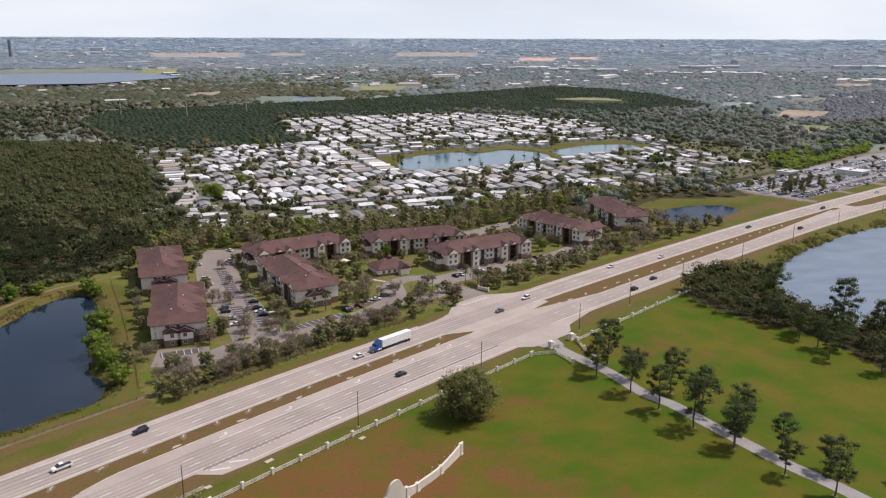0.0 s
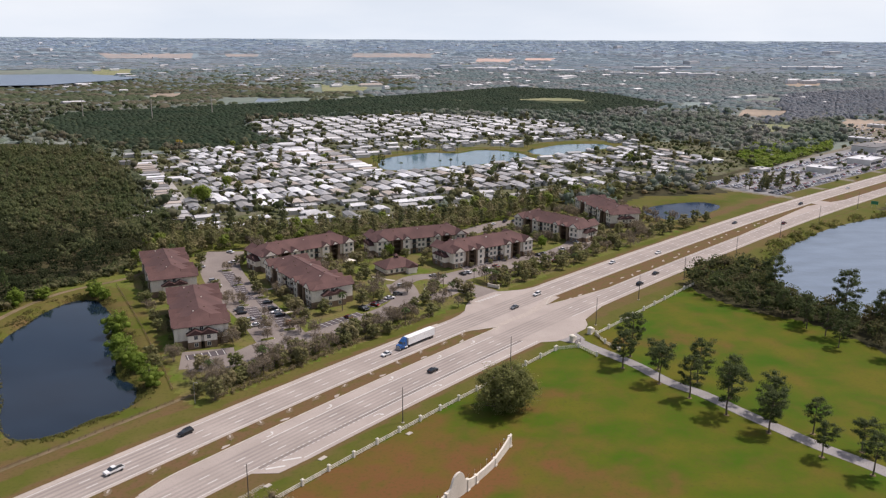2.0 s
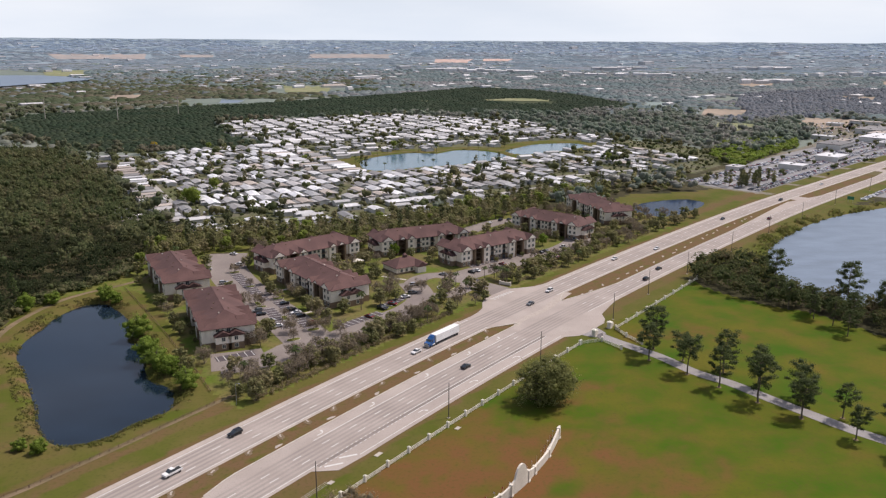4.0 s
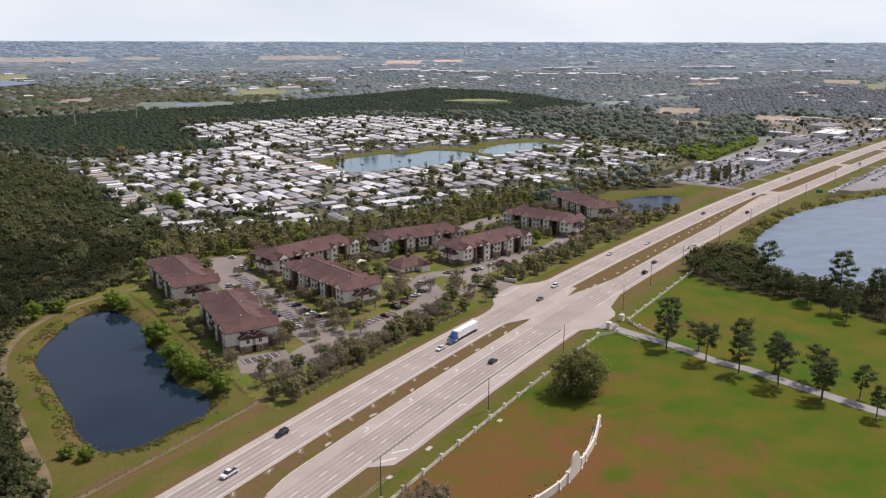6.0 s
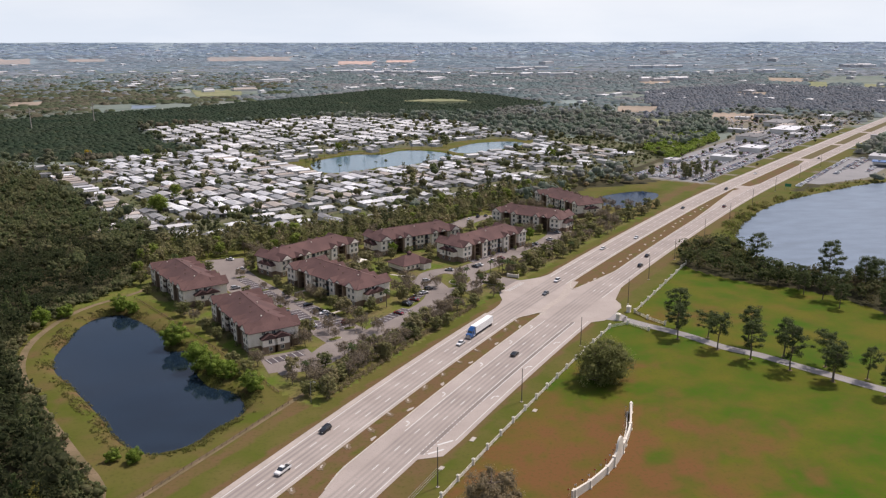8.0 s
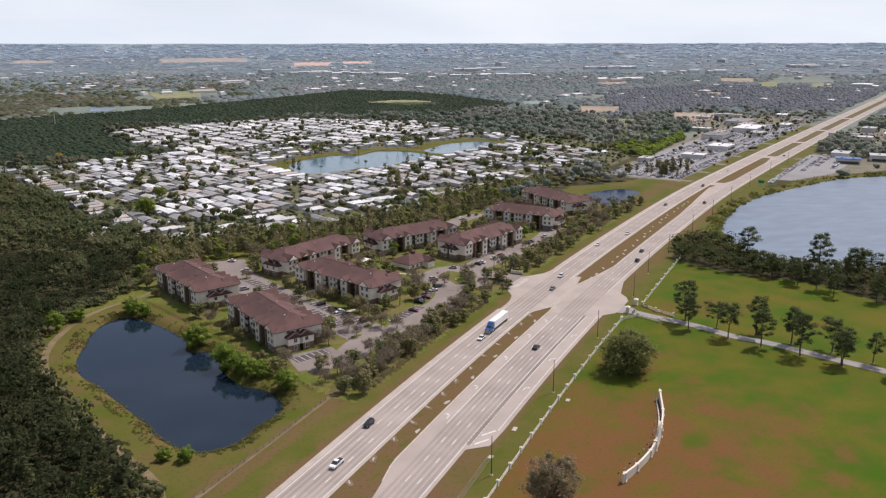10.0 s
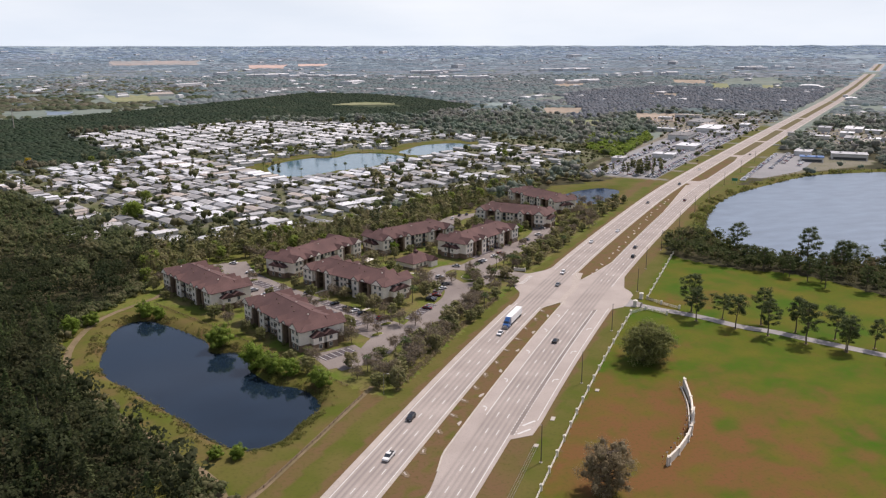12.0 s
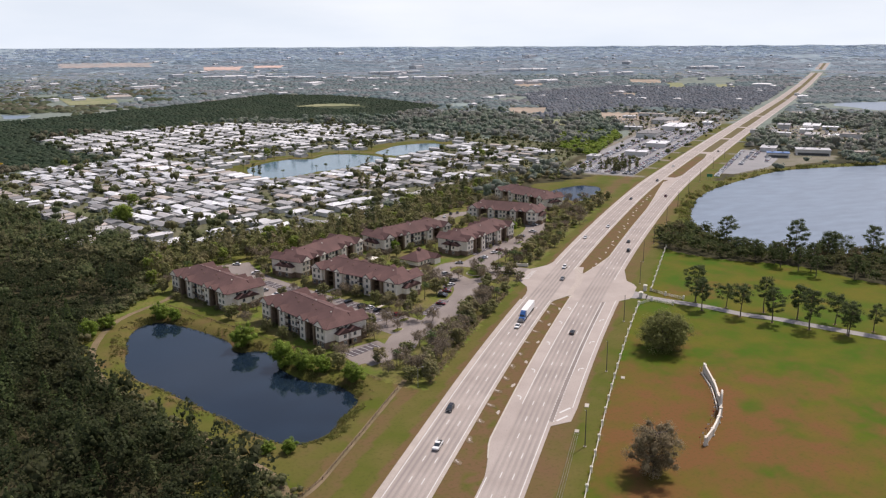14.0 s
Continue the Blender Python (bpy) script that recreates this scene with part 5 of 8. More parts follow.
for j, (x, y, a, L, wide) in enumerate(SITES):
    ca, sa = math.cos(math.radians(a)), math.sin(math.radians(a))
    for k in range(9):
        px, py = (-0.38 + 0.095 * k) * L + 1.5 * math.sin(7.0 * k + j), (wide / 2 + 1.6) * (1 if (k + j) % 2 else -1)
        place(PARKTREES[(k + j) % 4], x + ca * px - sa * py, y + sa * px + ca * py, size=0.3 + 0.12 * math.sin(3.0 * k + j), label="dark rounded shrub against an apartment wall")

club = thing("clubhouse", "low clubhouse with maroon hip roofs and white gables", "building", pose(-38.0, 389.5, 0.02, 0, 0, 30))
part("wall", Geo().box(-9, 9, -6.5, 6.5, 0, 3.4).box(2, 7, -9.5, -6, 0, 3.3), M["siding"], club)
part("stone_base", Geo().box(-9.05, 9.05, -6.55, 6.55, 0, 0.9), M["stone"], club)
part("roof", Geo().hip(-9, 9, -6.5, 6.5, 3.4, 7.2, 7.0, 0.7), M["shingle"], club)
part("porch_roof", Geo().hip(2, 7, -9.5, -2, 3.45, 5.8, 0.0, 0.5, "y"), M["shingle"], club)
part("cupola", Geo().box(-0.9, 0.9, -0.9, 0.9, 6.6, 8.0).hip(-0.9, 0.9, -0.9, 0.9, 8.0, 9.0, 0.9, 0.2), M["shingle"], club)
for x in (-6, -3, 0):
    window(club, x, -6.6, 1.9, 0)
gate_sign = thing("entrance_sign", "low white entrance sign wall beside palms", "sign", pose(9.5, 358.5, 0.02, 0, 0, -35))
part("panel", Geo().box(-2.6, 2.6, -0.2, 0.2, 0.2, 1.7), M["stucco"], gate_sign)
part("plinth", Geo().box(-3.0, 3.0, -0.35, 0.35, 0, 0.25), M["stone"], gate_sign)
part("pier", Geo().box(-3.1, -2.5, -0.35, 0.35, 0, 2.0), M["stucco"], gate_sign)
part("pier", Geo().box(2.5, 3.1, -0.35, 0.35, 0, 2.0), M["stucco"], gate_sign)
canopy = thing("play_canopy", "white tensile canopy on slim posts", "canopy", pose(-62.5, 397.5, 0.02, 0, 0, 25))
part("sail", Geo().add([(-3, -2.5, 2.8), (3, -2.2, 3.4), (2.6, 2.4, 2.6), (-2.6, 2.6, 3.5), (0, 0, 4.2)], [(0, 1, 4), (1, 2, 4), (2, 3, 4), (3, 0, 4)]), M["white"], canopy)
for x, y in ((-3, -2.5), (3, -2.2), (2.6, 2.4), (-2.6, 2.6)):
    part("post", Geo().tube((x, y, 0), (x, y, 3.2), 0.07, 0.06), M["metal"], canopy)
for pts in ([(-84, 324), (-77, 329), (-72, 333)], [(0, 392), (-3, 398), (-5, 402)], [(27, 414), (24, 418), (22, 422)], [(-38, 371), (-44, 374), (-50, 378)], [(-99, 357), (-93, 361), (-90, 364)]):
    ribbon("footpath", pts, 1.6, 0.05, M["concrete"], "pale concrete footpath on the lawn", kind="structure", smooth=2)

island = thing("planter_island", "round grassy planter island with a pale kerb in the drive", "planter", pose(-19.5, 357.0, 0))
part("kerb", Geo().tube((0, 0, -0.1), (0, 0, 0.20), 4.4, 4.4, 24), M["concrete"], island)
part("soil", Geo().tube((0, 0, 0.0), (0, 0, 0.26), 4.1, 4.0, 24), M["lawn"], island)
place(BARE[0], -19.5, 357.0, size=0.8, label="half-bare tree on a round planter island")
place(PARKTREES[2], -18.0, 355.5, size=0.45, label="low shrub on a round planter island")
for x, y, a, L, w in ((-38.0, 347.7, 60, 7.0, 3.0), (-3.3, 350.0, 140, 9.0, 2.4), (-86.0, 292.0, 30, 6.0, 3.0), (-66.0, 286.0, 45, 7.0, 3.0), (-106.0, 338.0, 112, 6.0, 2.6), (-92.0, 318.0, 112, 6.0, 2.6), (34.0, 407.0, 38, 8.0, 2.6), (-124.6, 389.5, 22, 5.4, 3.2), (-113.2, 364.5, 22, 5.0, 2.4), (-97.8, 345.0, 22, 5.4, 3.2), (-79.0, 303.0, 25, 5.4, 3.2), (-104.0, 333.5, 22, 5.0, 2.4)):
    ob = thing("planter_island", "long grassy parking island with a pale kerb", "planter", pose(x, y, 0, 0, 0, a), "parking islands")
    ends = [(L / 2 - w / 2 + w / 2 * math.cos(math.radians(q)), w / 2 * math.sin(math.radians(q))) for q in range(-90, 91, 30)]
    ring = ends + [(-p[0], -p[1]) for p in ends]
    part("kerb", Geo().slab(ring, -0.1, 0.20), M["concrete"], ob)
    part("soil", Geo().slab([(p[0] * 0.93, p[1] * 0.84) for p in ring], 0.0, 0.26), M["lawn"], ob)
    place(BARE[int(abs(x)) % 3], x, y, size=0.72, label="half-bare tree on a parking island")
RECTS = []
for x, y, a, L, wide in SITES + [(-38, 389.5, 30, 22, 18)]:
    RECTS.append((x, y, math.cos(math.radians(a)), math.sin(math.radians(a)), L / 2 + 4.5, wide / 2 + 4.5))
PAVED = [([(-134, 428), (-132, 405), (-124, 380), (-110, 349), (-98, 328), (-88, 309), (-80, 292)], 12.0), ([(-110, 266), (-94, 272), (-84, 285), (-71, 292), (-56, 308), (-41, 323), (-33, 338), (-33, 352), (-36, 366)], 9.5), ([(-36, 362), (-31, 373), (-22, 378), (-13, 372), (-2, 364), (12, 342)], 8.5), ([(-14, 372), (2, 385), (15, 396), (33, 408), (50, 421), (64, 438), (70, 452)], 10.0), ([(-5, 462), (12, 482), (30, 499), (52, 500), (66, 510)], 9.0)]


def free_of_buildings(x, y):
    for rx, ry, c, s, hx, hy in RECTS:
        if abs((x - rx) * c + (y - ry) * s) < hx and abs(-(x - rx) * s + (y - ry) * c) < hy:
            return False
    return all(edge_distance(line_, np.array([x]), np.array([y]), False)[0] > w for line_, w in PAVED)


def scatter(poly, gap, tries, seed):
    r = np.random.default_rng(seed)
    xs, ys = [p[0] for p in poly], [p[1] for p in poly]
    cand = np.stack([r.uniform(min(xs), max(xs), tries), r.uniform(min(ys), max(ys), tries)], -1)
    cand = cand[inside(poly, cand[:, 0], cand[:, 1])]
    cells, kept = {}, []
    for x, y in cand:
        i, j = int(x // gap), int(y // gap)
        if any((x - a) ** 2 + (y - b) ** 2 < gap * gap for di in (-1, 0, 1) for dj in (-1, 0, 1) for a, b in cells.get((i + di, j + dj), ())):
            continue
        cells.setdefault((i, j), []).append((x, y))
        kept.append((x, y))
    return kept


apt_spots = [p for p in scatter(APARTMENTS, 6.6, 14000, 3) if free_of_buildings(*p)]
for i, (x, y) in enumerate(apt_spots[:215]):
    k = rng.random()
    if k < 0.66:
        place(PARKTREES[i % 4], x, y, size=rng.uniform(0.7, 1.15))
    elif k < 0.93:
        place(BARE[i % 3], x, y, size=rng.uniform(0.75, 1.15))
    else:
        place(PALM, x, y, size=rng.uniform(0.8, 1.1))
for x, y in ((7, 368), (8.5, 365.5), (11, 364.5), (0.9, 369.5), (-11.5, 343.5), (9.6, 367.2)):
    place(PALM, x, y, size=0.85)
place(LIME, -42.5, 417.0, size=1.0)
SHADE = make_tree("shade_tree", "broad bright olive shade tree among the mobile homes", "tree", 81, 11.5, 7.6, 70, 60, 0.4, "leaf_green", 0.4, 0.22, 0.4, 0.8, puff=0.26, core=0.4)
place(SHADE, -184.0, 570.0, 40, 1.1)
GOLD = make_tree("blossom_tree", "golden flowering tree at the mobile homes' edge", "tree", 82, 8.5, 3.4, 24, 50, 0.34, "leaf_gold", 0.18, 0.3, 0.1, 0.8, core=0.4)
place(GOLD, -287.0, 868.0, 10, 1.1)
place(LIME, 44.0, 434.0, size=1.0, label="bright green tree on the apartment lawn")
for x, y, k in ((-47.2, 343.1, 0), (-31.5, 351.2, 1), (-16.8, 362.5, 2), (-68, 297, 0), (-74, 300, 1), (-103, 288, 2), (-98, 286, 0), (-60.6, 404.9, 3), (-20.9, 344.5, 1), (-84, 272, 0), (-76, 280, 2), (-138, 384, 3), (-121, 353, 4), (-112, 334, 1), (-120, 400, 5), (-141, 402, 3), (-102, 352, 6), (-107, 368, 4), (-98, 300, 3), (-100, 292, 5), (-88, 300, 1), (-112, 420, 6), (-74, 312, 4), (-92, 264, 3), (-104, 262, 5), (-116, 270, 0), (-120, 262, 3), (-125, 272, 6), (-98, 256, 1)):
    place((BARE + PARKTREES)[k], x, y, size=0.95)
# hedge row of half-bare trees between the lots and the highway
for i in range(74):
    s = -38 + 104 * i / 44 if i < 44 else 116 + 165 * (i - 44) / 30
    u = -33.0 - rng.uniform(0, 8) - (3 if s > 112 else 0)
    x, y = along(s + rng.uniform(-1.5, 1.5), u)
    if 66 < s < 112:
        continue
    place(BARE[i % 3] if rng.random() < 0.42 else PARKTREES[i % 4], float(x), float(y), size=rng.uniform(0.65, 1.1), label="half-bare brown tree in the roadside hedge row")

# low brown clipped hedge along the lots, towards the highway
hr_ = np.random.default_rng(71)
hs_ = np.concatenate([np.arange(-44.0, 64.0, 0.3), np.arange(118.0, 282.0, 0.6)])
hu_ = -30.6 - 0.7 * np.sin(hs_ * 0.07) - 2.5 * (hs_ > 100) + hr_.normal(size=len(hs_)) * 0.9
hc = np.stack([*along(hs_ + hr_.normal(size=len(hs_)) * 0.6, hu_), hr_.uniform(0.3, 1.4, len(hs_))], -1)
hq = hr_.uniform(0.45, 1.05, (len(hs_), 1)) * (1.0, 1.0, 0.85)
tagged(new("hedge", crown_mesh("hedge", hr_, hc, hq, 30, 0.15, M["leaf_dull"], 0.15, 0.3)), "low brown half-bare hedge along the apartment grounds", "hedge", kind="stuff")

# belt of trees behind the apartments
for i, (x, y) in enumerate(scatter(BELT, 6.6, 9000, 5)[:250]):
    place(BELTTREES[i % 5], x, y, size=rng.uniform(0.65, 1.1))

# ---- woods that nobody could count ----


def template(seed, h, spread, n, size, shape, up=0.7, lumps=3, core=1.0):
    """A woodland tree about h tall as vertices, triangles and tones: soft lumps of foliage and leaf sprays."""
    r = np.random.default_rng(seed)
    a = r.uniform(0, math.tau, n)
    t = r.random(n)
    if shape == "cone":
        q, z = spread * (1.05 - t) * np.sqrt(0.35 + 0.65 * r.random(n)), h * (0.3 + 0.7 * t)
    else:
        e = np.arcsin(np.clip(2 * t - 1, -0.75, 1))
        q, z = spread * np.cos(e) * (0.75 + 0.35 * r.random(n)), h * (0.62 + 0.36 * np.sin(e))
    lump = 1 + 0.28 * np.sin(3 * a + 5 * t + seed) + 0.15 * np.sin(5 * a - 7 * t)
    c = np.stack([q * lump * np.cos(a), q * lump * np.sin(a), z], -1)
    v, f = cards(r, c, np.full(n, size * 0.4), 1, size, up)
    vs, fs, k, ts = [v], [f], len(v), [0.10 * r.normal(size=len(v))]
    for i in range(lumps):
        b, q = i * 2.4 + r.random(), (0.0 if lumps == 1 else 0.42) * spread
        s = core * spread * ((0.82, 0.78, 0.70, 0.62, 0.60, 0.58)[min(lumps, 6) - 1]) * r.uniform(0.85, 1.15)
        zc = h * (0.56 + 0.16 * r.random() if i else 0.66)
        vs.append(ICO_V * np.array((s, s, min(s, h * 0.34))) * (0.55 + 0.65 * r.random((len(ICO_V), 1))) + np.array((q * math.cos(b), q * math.sin(b), zc)))
        fs.append(ICO_F + k)
        ts.append(np.full(len(ICO_V), 0.14 * r.normal()))
        k += len(ICO_V)
    return np.concatenate(vs), np.concatenate(fs), np.concatenate(ts)


def woods(name, label, spots, templates, sizes, mat, tones, category="trees"):
    """One mesh of many trees at the spots."""
    vs, fs, ts, k = [], [], [], 0
    r = np.random.default_rng(len(spots))
    spots = np.asarray(spots)
    zs = land(spots[:, 0], spots[:, 1])
    for i, ((x, y), z) in enumerate(zip(spots, zs)):
        v, f, tn = templates[i % len(templates)]
        a = r.uniform(0, math.tau)
        c, s = math.cos(a), math.sin(a)
        w = v * (sizes[i], sizes[i], sizes[i] * r.uniform(0.8, 1.2))
        vs.append(np.stack([c * w[:, 0] - s * w[:, 1] + x, s * w[:, 0] + c * w[:, 1] + y, w[:, 2] + z - 0.2], -1))
        fs.append(f + k)
        ts.append(np.clip(tones[i] + tn, 0, 1))
        k += len(v)
    return tagged(new(name, tri_mesh(name, np.concatenate(vs), np.concatenate(fs), mat, np.concatenate(ts))), label, category, kind="stuff")


FOREST_T = [template(200 + k, (14, 12, 16, 11, 13, 10)[k], (3.3, 3.7, 2.8, 4.0, 3.4, 3.6)[k], 64, 0.66, ("round", "round", "cone", "round", "round", "round")[k], 0.7, 3, 0.75) for k in range(6)]
NEAR_T = [template(280 + k, (13, 10, 15, 8, 11, 6)[k], (3.4, 3.8, 2.8, 3.6, 3.4, 3.2)[k], 190, 0.50, "round", 0.6, 4, 0.50) for k in range(6)]
spots = np.array(scatter([(-330, 90), (-330, 350), (-190, 350), (-190, 290), (-150, 200), (-150, 90)], 4.7, 30000, 7))
spots = spots[inside(FOREST, spots[:, 0], spots[:, 1])]
spots = spots[highway_offset(spots[:, 0], spots[:, 1])[1] < -46]
fr = np.random.default_rng(2)
tones = np.clip(0.30 + 0.45 * fractal(spots[:, 0], spots[:, 1], 50, 21) + 0.16 * fr.normal(size=len(spots)), 0, 1)
size = np.where(fr.random(len(spots)) < 0.2, fr.uniform(1.2, 1.5, len(spots)), fr.uniform(0.6, 1.15, len(spots))) * (0.9 + 0.16 * fractal(spots[:, 0], spots[:, 1], 40, 22))
woods("forest", "dense mixed green woodland beside the pond with brown gaps", spots, NEAR_T, size, M["leaf_shaded"], tones)
spots = np.array(scatter([(-700, 200), (-700, 840), (-330, 840), (-165, 500), (-165, 350), (-190, 290), (-330, 200)], 5.3, 60000, 8))
spots = spots[inside(FOREST, spots[:, 0], spots[:, 1]) & ~((spots[:, 0] > -330) & (spots[:, 1] < 350))]
tones = np.clip(0.22 + 0.5 * fractal(spots[:, 0], spots[:, 1], 90, 21) + 0.14 * fr.normal(size=len(spots)), 0, 1)
size = fr.uniform(0.75, 1.1, len(spots)) * (0.92 + 0.16 * fractal(spots[:, 0], spots[:, 1], 60, 22))
# trees towards the pond take the leaf copy darkened for shade
darkened = spots[:, 1] + 0.35 * spots[:, 0] < 375 + 60 * fractal(spots[:, 0], spots[:, 1], 80, 24)
woods("forest", "woodland above the pond, shade put into its leaf colour", spots[darkened], NEAR_T, size[darkened], M["leaf_shaded"], tones[darkened])
woods("forest", "dense mixed green woodland with brown gaps", spots[~darkened], FOREST_T, size[~darkened], M["leaf_mix"], tones[~darkened])
SPIRE_T = [template(300 + k, (17, 20, 15)[k], (3.3, 3.0, 3.6)[k], 200, 0.52, "cone", 0.5, 0) for k in range(3)]
spots = np.array(scatter([(-330, 90), (-330, 350), (-200, 350), (-200, 290), (-164, 200), (-160, 90)], 9.5, 9000, 17))
spots = spots[inside(FOREST, spots[:, 0], spots[:, 1]) & (fractal(spots[:, 0], spots[:, 1], 45, 23) > -0.1)]
spots = spots[highway_offset(spots[:, 0], spots[:, 1])[1] < -50]
woods("forest_pines", "tall dark green pines standing above the mixed woodland", spots, SPIRE_T, fr.uniform(0.7, 1.1, len(spots)), M["leaf_pine"], np.clip(0.15 + 0.2 * fr.normal(size=len(spots)), 0, 1))
LAKE_T = [template(290 + k, (12, 9, 10.5)[k], (4.2, 4.6, 3.9)[k], 190, 0.46, "round", 0.6, 5, 0.6) for k in range(3)]
spots = np.array(scatter(LAKEWOOD, 4.9, 30000, 9))
spots = spots[(spots[:, 1] > 225) & (spots[:, 0] < 330)]
size = np.random.default_rng(4).uniform(0.5, 0.85, len(spots)) * np.where(spots[:, 0] - 0.7 * (spots[:, 1] - 350) < 122, 1.22, 1.0)
tones = np.clip(0.15 + 0.35 * np.random.default_rng(3).normal(size=len(spots)), 0, 1)
woods("lakeside_woods", "dark green woods on the lake's shore", spots, LAKE_T, size, M["leaf_lake"], tones)
for x, y, h, k in ((155, 311, 20, 1), (142, 351, 18, 3), (163, 297, 17, 0), (172, 300, 16, 2), (196, 296, 17, 1), (132, 330, 12, 2)):
    place(PINES[k], x, y, size=h / 14.0, label="tall dark pine standing above the lakeside woods")

spots = np.array(scatter(BELT, 4.2, 9000, 19))
woods("belt_woods", "dense mixed green undergrowth of the tree belt", spots, LAKE_T, fr.uniform(0.45, 0.85, len(spots)), M["leaf_belt"], np.clip(0.25 + 0.3 * fr.normal(size=len(spots)), 0, 1))
MID_T = [template(220 + k, (11, 9, 12, 8)[k], (4.2, 4.6, 3.6, 4.8)[k], 18, 1.05, "round", 0.8, 2) for k in range(4)]
CLEAR = [*YARDS, PARK, GROVE, FOREST, LAKE, BASIN, FAR_LAKE, EAST_LAKE, FIELD_POND, DEALERS, SHOPS, TAN_FIELD, EAST_FIELD, GREEN_FIELD, *(p for _, p in CLEARINGS), MEADOW, APARTMENTS, BELT, LAKEWOOD]


WINTER = [(480, 1150), (620, 1200), (740, 1300), (905, 1090), (1080, 1220), (1530, 1640), (1180, 1960), (808, 1800)]


def wild(n, r0, r1, seed, bare=0.75):
    """Places in open country between two distances, thinned by a broad pattern, off roads, waters and plots."""
    r = np.random.default_rng(seed)
    d = np.sqrt(r.uniform(r0 * r0, r1 * r1, n))
    a = r.uniform(math.radians(-40), math.radians(64), n)
    x, y = -95 + d * np.sin(a), d * np.cos(a)
    ok = fractal(x, y, 260 + d.mean() * 0.12, 33) + 0.5 * fractal(x, y, 90, 34) < np.where(inside(WINTER, x, y), 9, bare)
    ok &= r.random(n) < np.minimum((d - r0) / (0.16 * r0) if r0 > 600 else 1.0, (r1 - d) / (0.12 * r1) if r1 < 4600 else 1.0)
    for poly in CLEAR:
        ok &= ~inside(poly, x, y)
    for poly, room in ((FIELD_POND, 70), (GREEN_FIELD, 40), (EAST_LAKE, 90), (DEALERS, 16)):
        ok &= (edge_distance(poly, x, y) > room) | (y > max(p[1] for p in poly) - 20)
    hx, hy = along(np.arange(-300, 3740, 20.0), 0.0)
    for i in range(0, len(hx) - 4, 4):
        near = (x > hx[i] - 90) & (x < hx[i + 4] + 90) & (y > hy[i] - 90) & (y < hy[i + 4] + 90)
        if near.any():
            ok[near] &= edge_distance([(hx[i], hy[i]), (hx[i + 4], hy[i + 4])], x[near], y[near], False) > (64 if 24 < i < 47 else 32)
    return np.stack([x, y], -1)[ok]


def banded(spots, seed):
    """A pattern of woods and strips drawn out along the bearing, about -1 to 1."""
    d, a = np.hypot(spots[:, 0] + 95, spots[:, 1]), np.arctan2(spots[:, 0] + 95, spots[:, 1])
    return fractal(a * 1500, d * 1.6, 420, seed)


def tufts(name, label, spots, radius, height, mat, tones, seed, category="trees"):
    """One mesh of many far tree crowns, each a ragged dome."""
    r = np.random.default_rng(seed)
    n, k = len(spots), 5
    a = np.arange(k) * math.tau / k + r.uniform(0, math.tau, (n, 1))
    z0 = land(spots[:, 0], spots[:, 1])
    rows = []
    for f, lift in ((1.0, 0.18), (0.66, 0.78)):
        q = radius[:, None] * f * r.uniform(0.75, 1.25, (n, k))
        rows.append(np.stack([spots[:, :1] + q * np.cos(a), spots[:, 1:] + q * np.sin(a), z0[:, None] + height[:, None] * lift * r.uniform(0.75, 1.2, (n, k))], -1))
    top = np.stack([spots[:, 0], spots[:, 1], z0 + height], -1)[:, None]
    v = np.concatenate([*rows, top], 1).reshape(-1, 3)
    f = []
    for i in range(k):
        j = (i + 1) % k
        f += [(i, j, k + j), (i, k + j, k + i), (k + i, k + j, 2 * k)]
    faces_ = (np.arange(n)[:, None, None] * (2 * k + 1) + np.array(f)[None]).reshape(-1, 3)
    return tagged(new(name, tri_mesh(name, v, faces_, mat, np.repeat(np.clip(tones, 0, 1), 2 * k + 1))), label, category, kind="stuff")


rr = np.random.default_rng(42)
s1 = wild(15000, 480, 1520, 41, 1.05)
s1 = s1[~inside(WINTER, s1[:, 0], s1[:, 1])]
tone = 0.35 + 0.7 * fractal(s1[:, 0], s1[:, 1], 180, 43) + 0.16 * rr.normal(size=len(s1))
# western trees get the less hazed leaf copy
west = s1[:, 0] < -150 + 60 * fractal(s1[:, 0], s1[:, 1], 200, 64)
for side_, leaf in ((west, "leaf_less_haze"), (~west, "leaf_haze_light")):
    woods("woods", "mixed green and winter-brown woods beyond the homes" if leaf == "leaf_haze_light" else "darker woods round the citrus grove, less haze in their colour", s1[side_], MID_T, rr.uniform(0.6, 1.25, side_.sum()), M[leaf], np.clip(tone[side_], 0, 1))
sw = np.array(scatter(WINTER, 8.0, 60000, 39))
hx_, hy_ = along(np.arange(900, 2200, 60.0), 0.0)
keep = edge_distance(list(zip(hx_, hy_)), sw[:, 0], sw[:, 1], False) > 36
for _, poly in CLEARINGS:
    keep &= ~inside(poly, sw[:, 0], sw[:, 1])
sw = sw[keep]
tufts("winter_woods", "bare winter swamp woods beside the highway, haze in their colour", sw, rr.uniform(4.0, 7.5, len(sw)), rr.uniform(4.5, 8.0, len(sw)), M["leaf_winter_haze"], 0.4 + 0.5 * fractal(sw[:, 0], sw[:, 1], 120, 36), 37)
su = wild(11000, 860, 1700, 40, 1.1)
tufts("undergrowth", "low mixed green undergrowth between far trees", su, rr.uniform(4.0, 8.0, len(su)), rr.uniform(2.5, 5.5, len(su)), M["leaf_haze_light"], 0.45 + 0.6 * fractal(su[:, 0], su[:, 1], 140, 38) + 0.2 * rr.normal(size=len(su)), 35)
# farther rings take leaf colours with more haze in them
s2 = wild(27000, 1300, 3000, 44, 1.0)
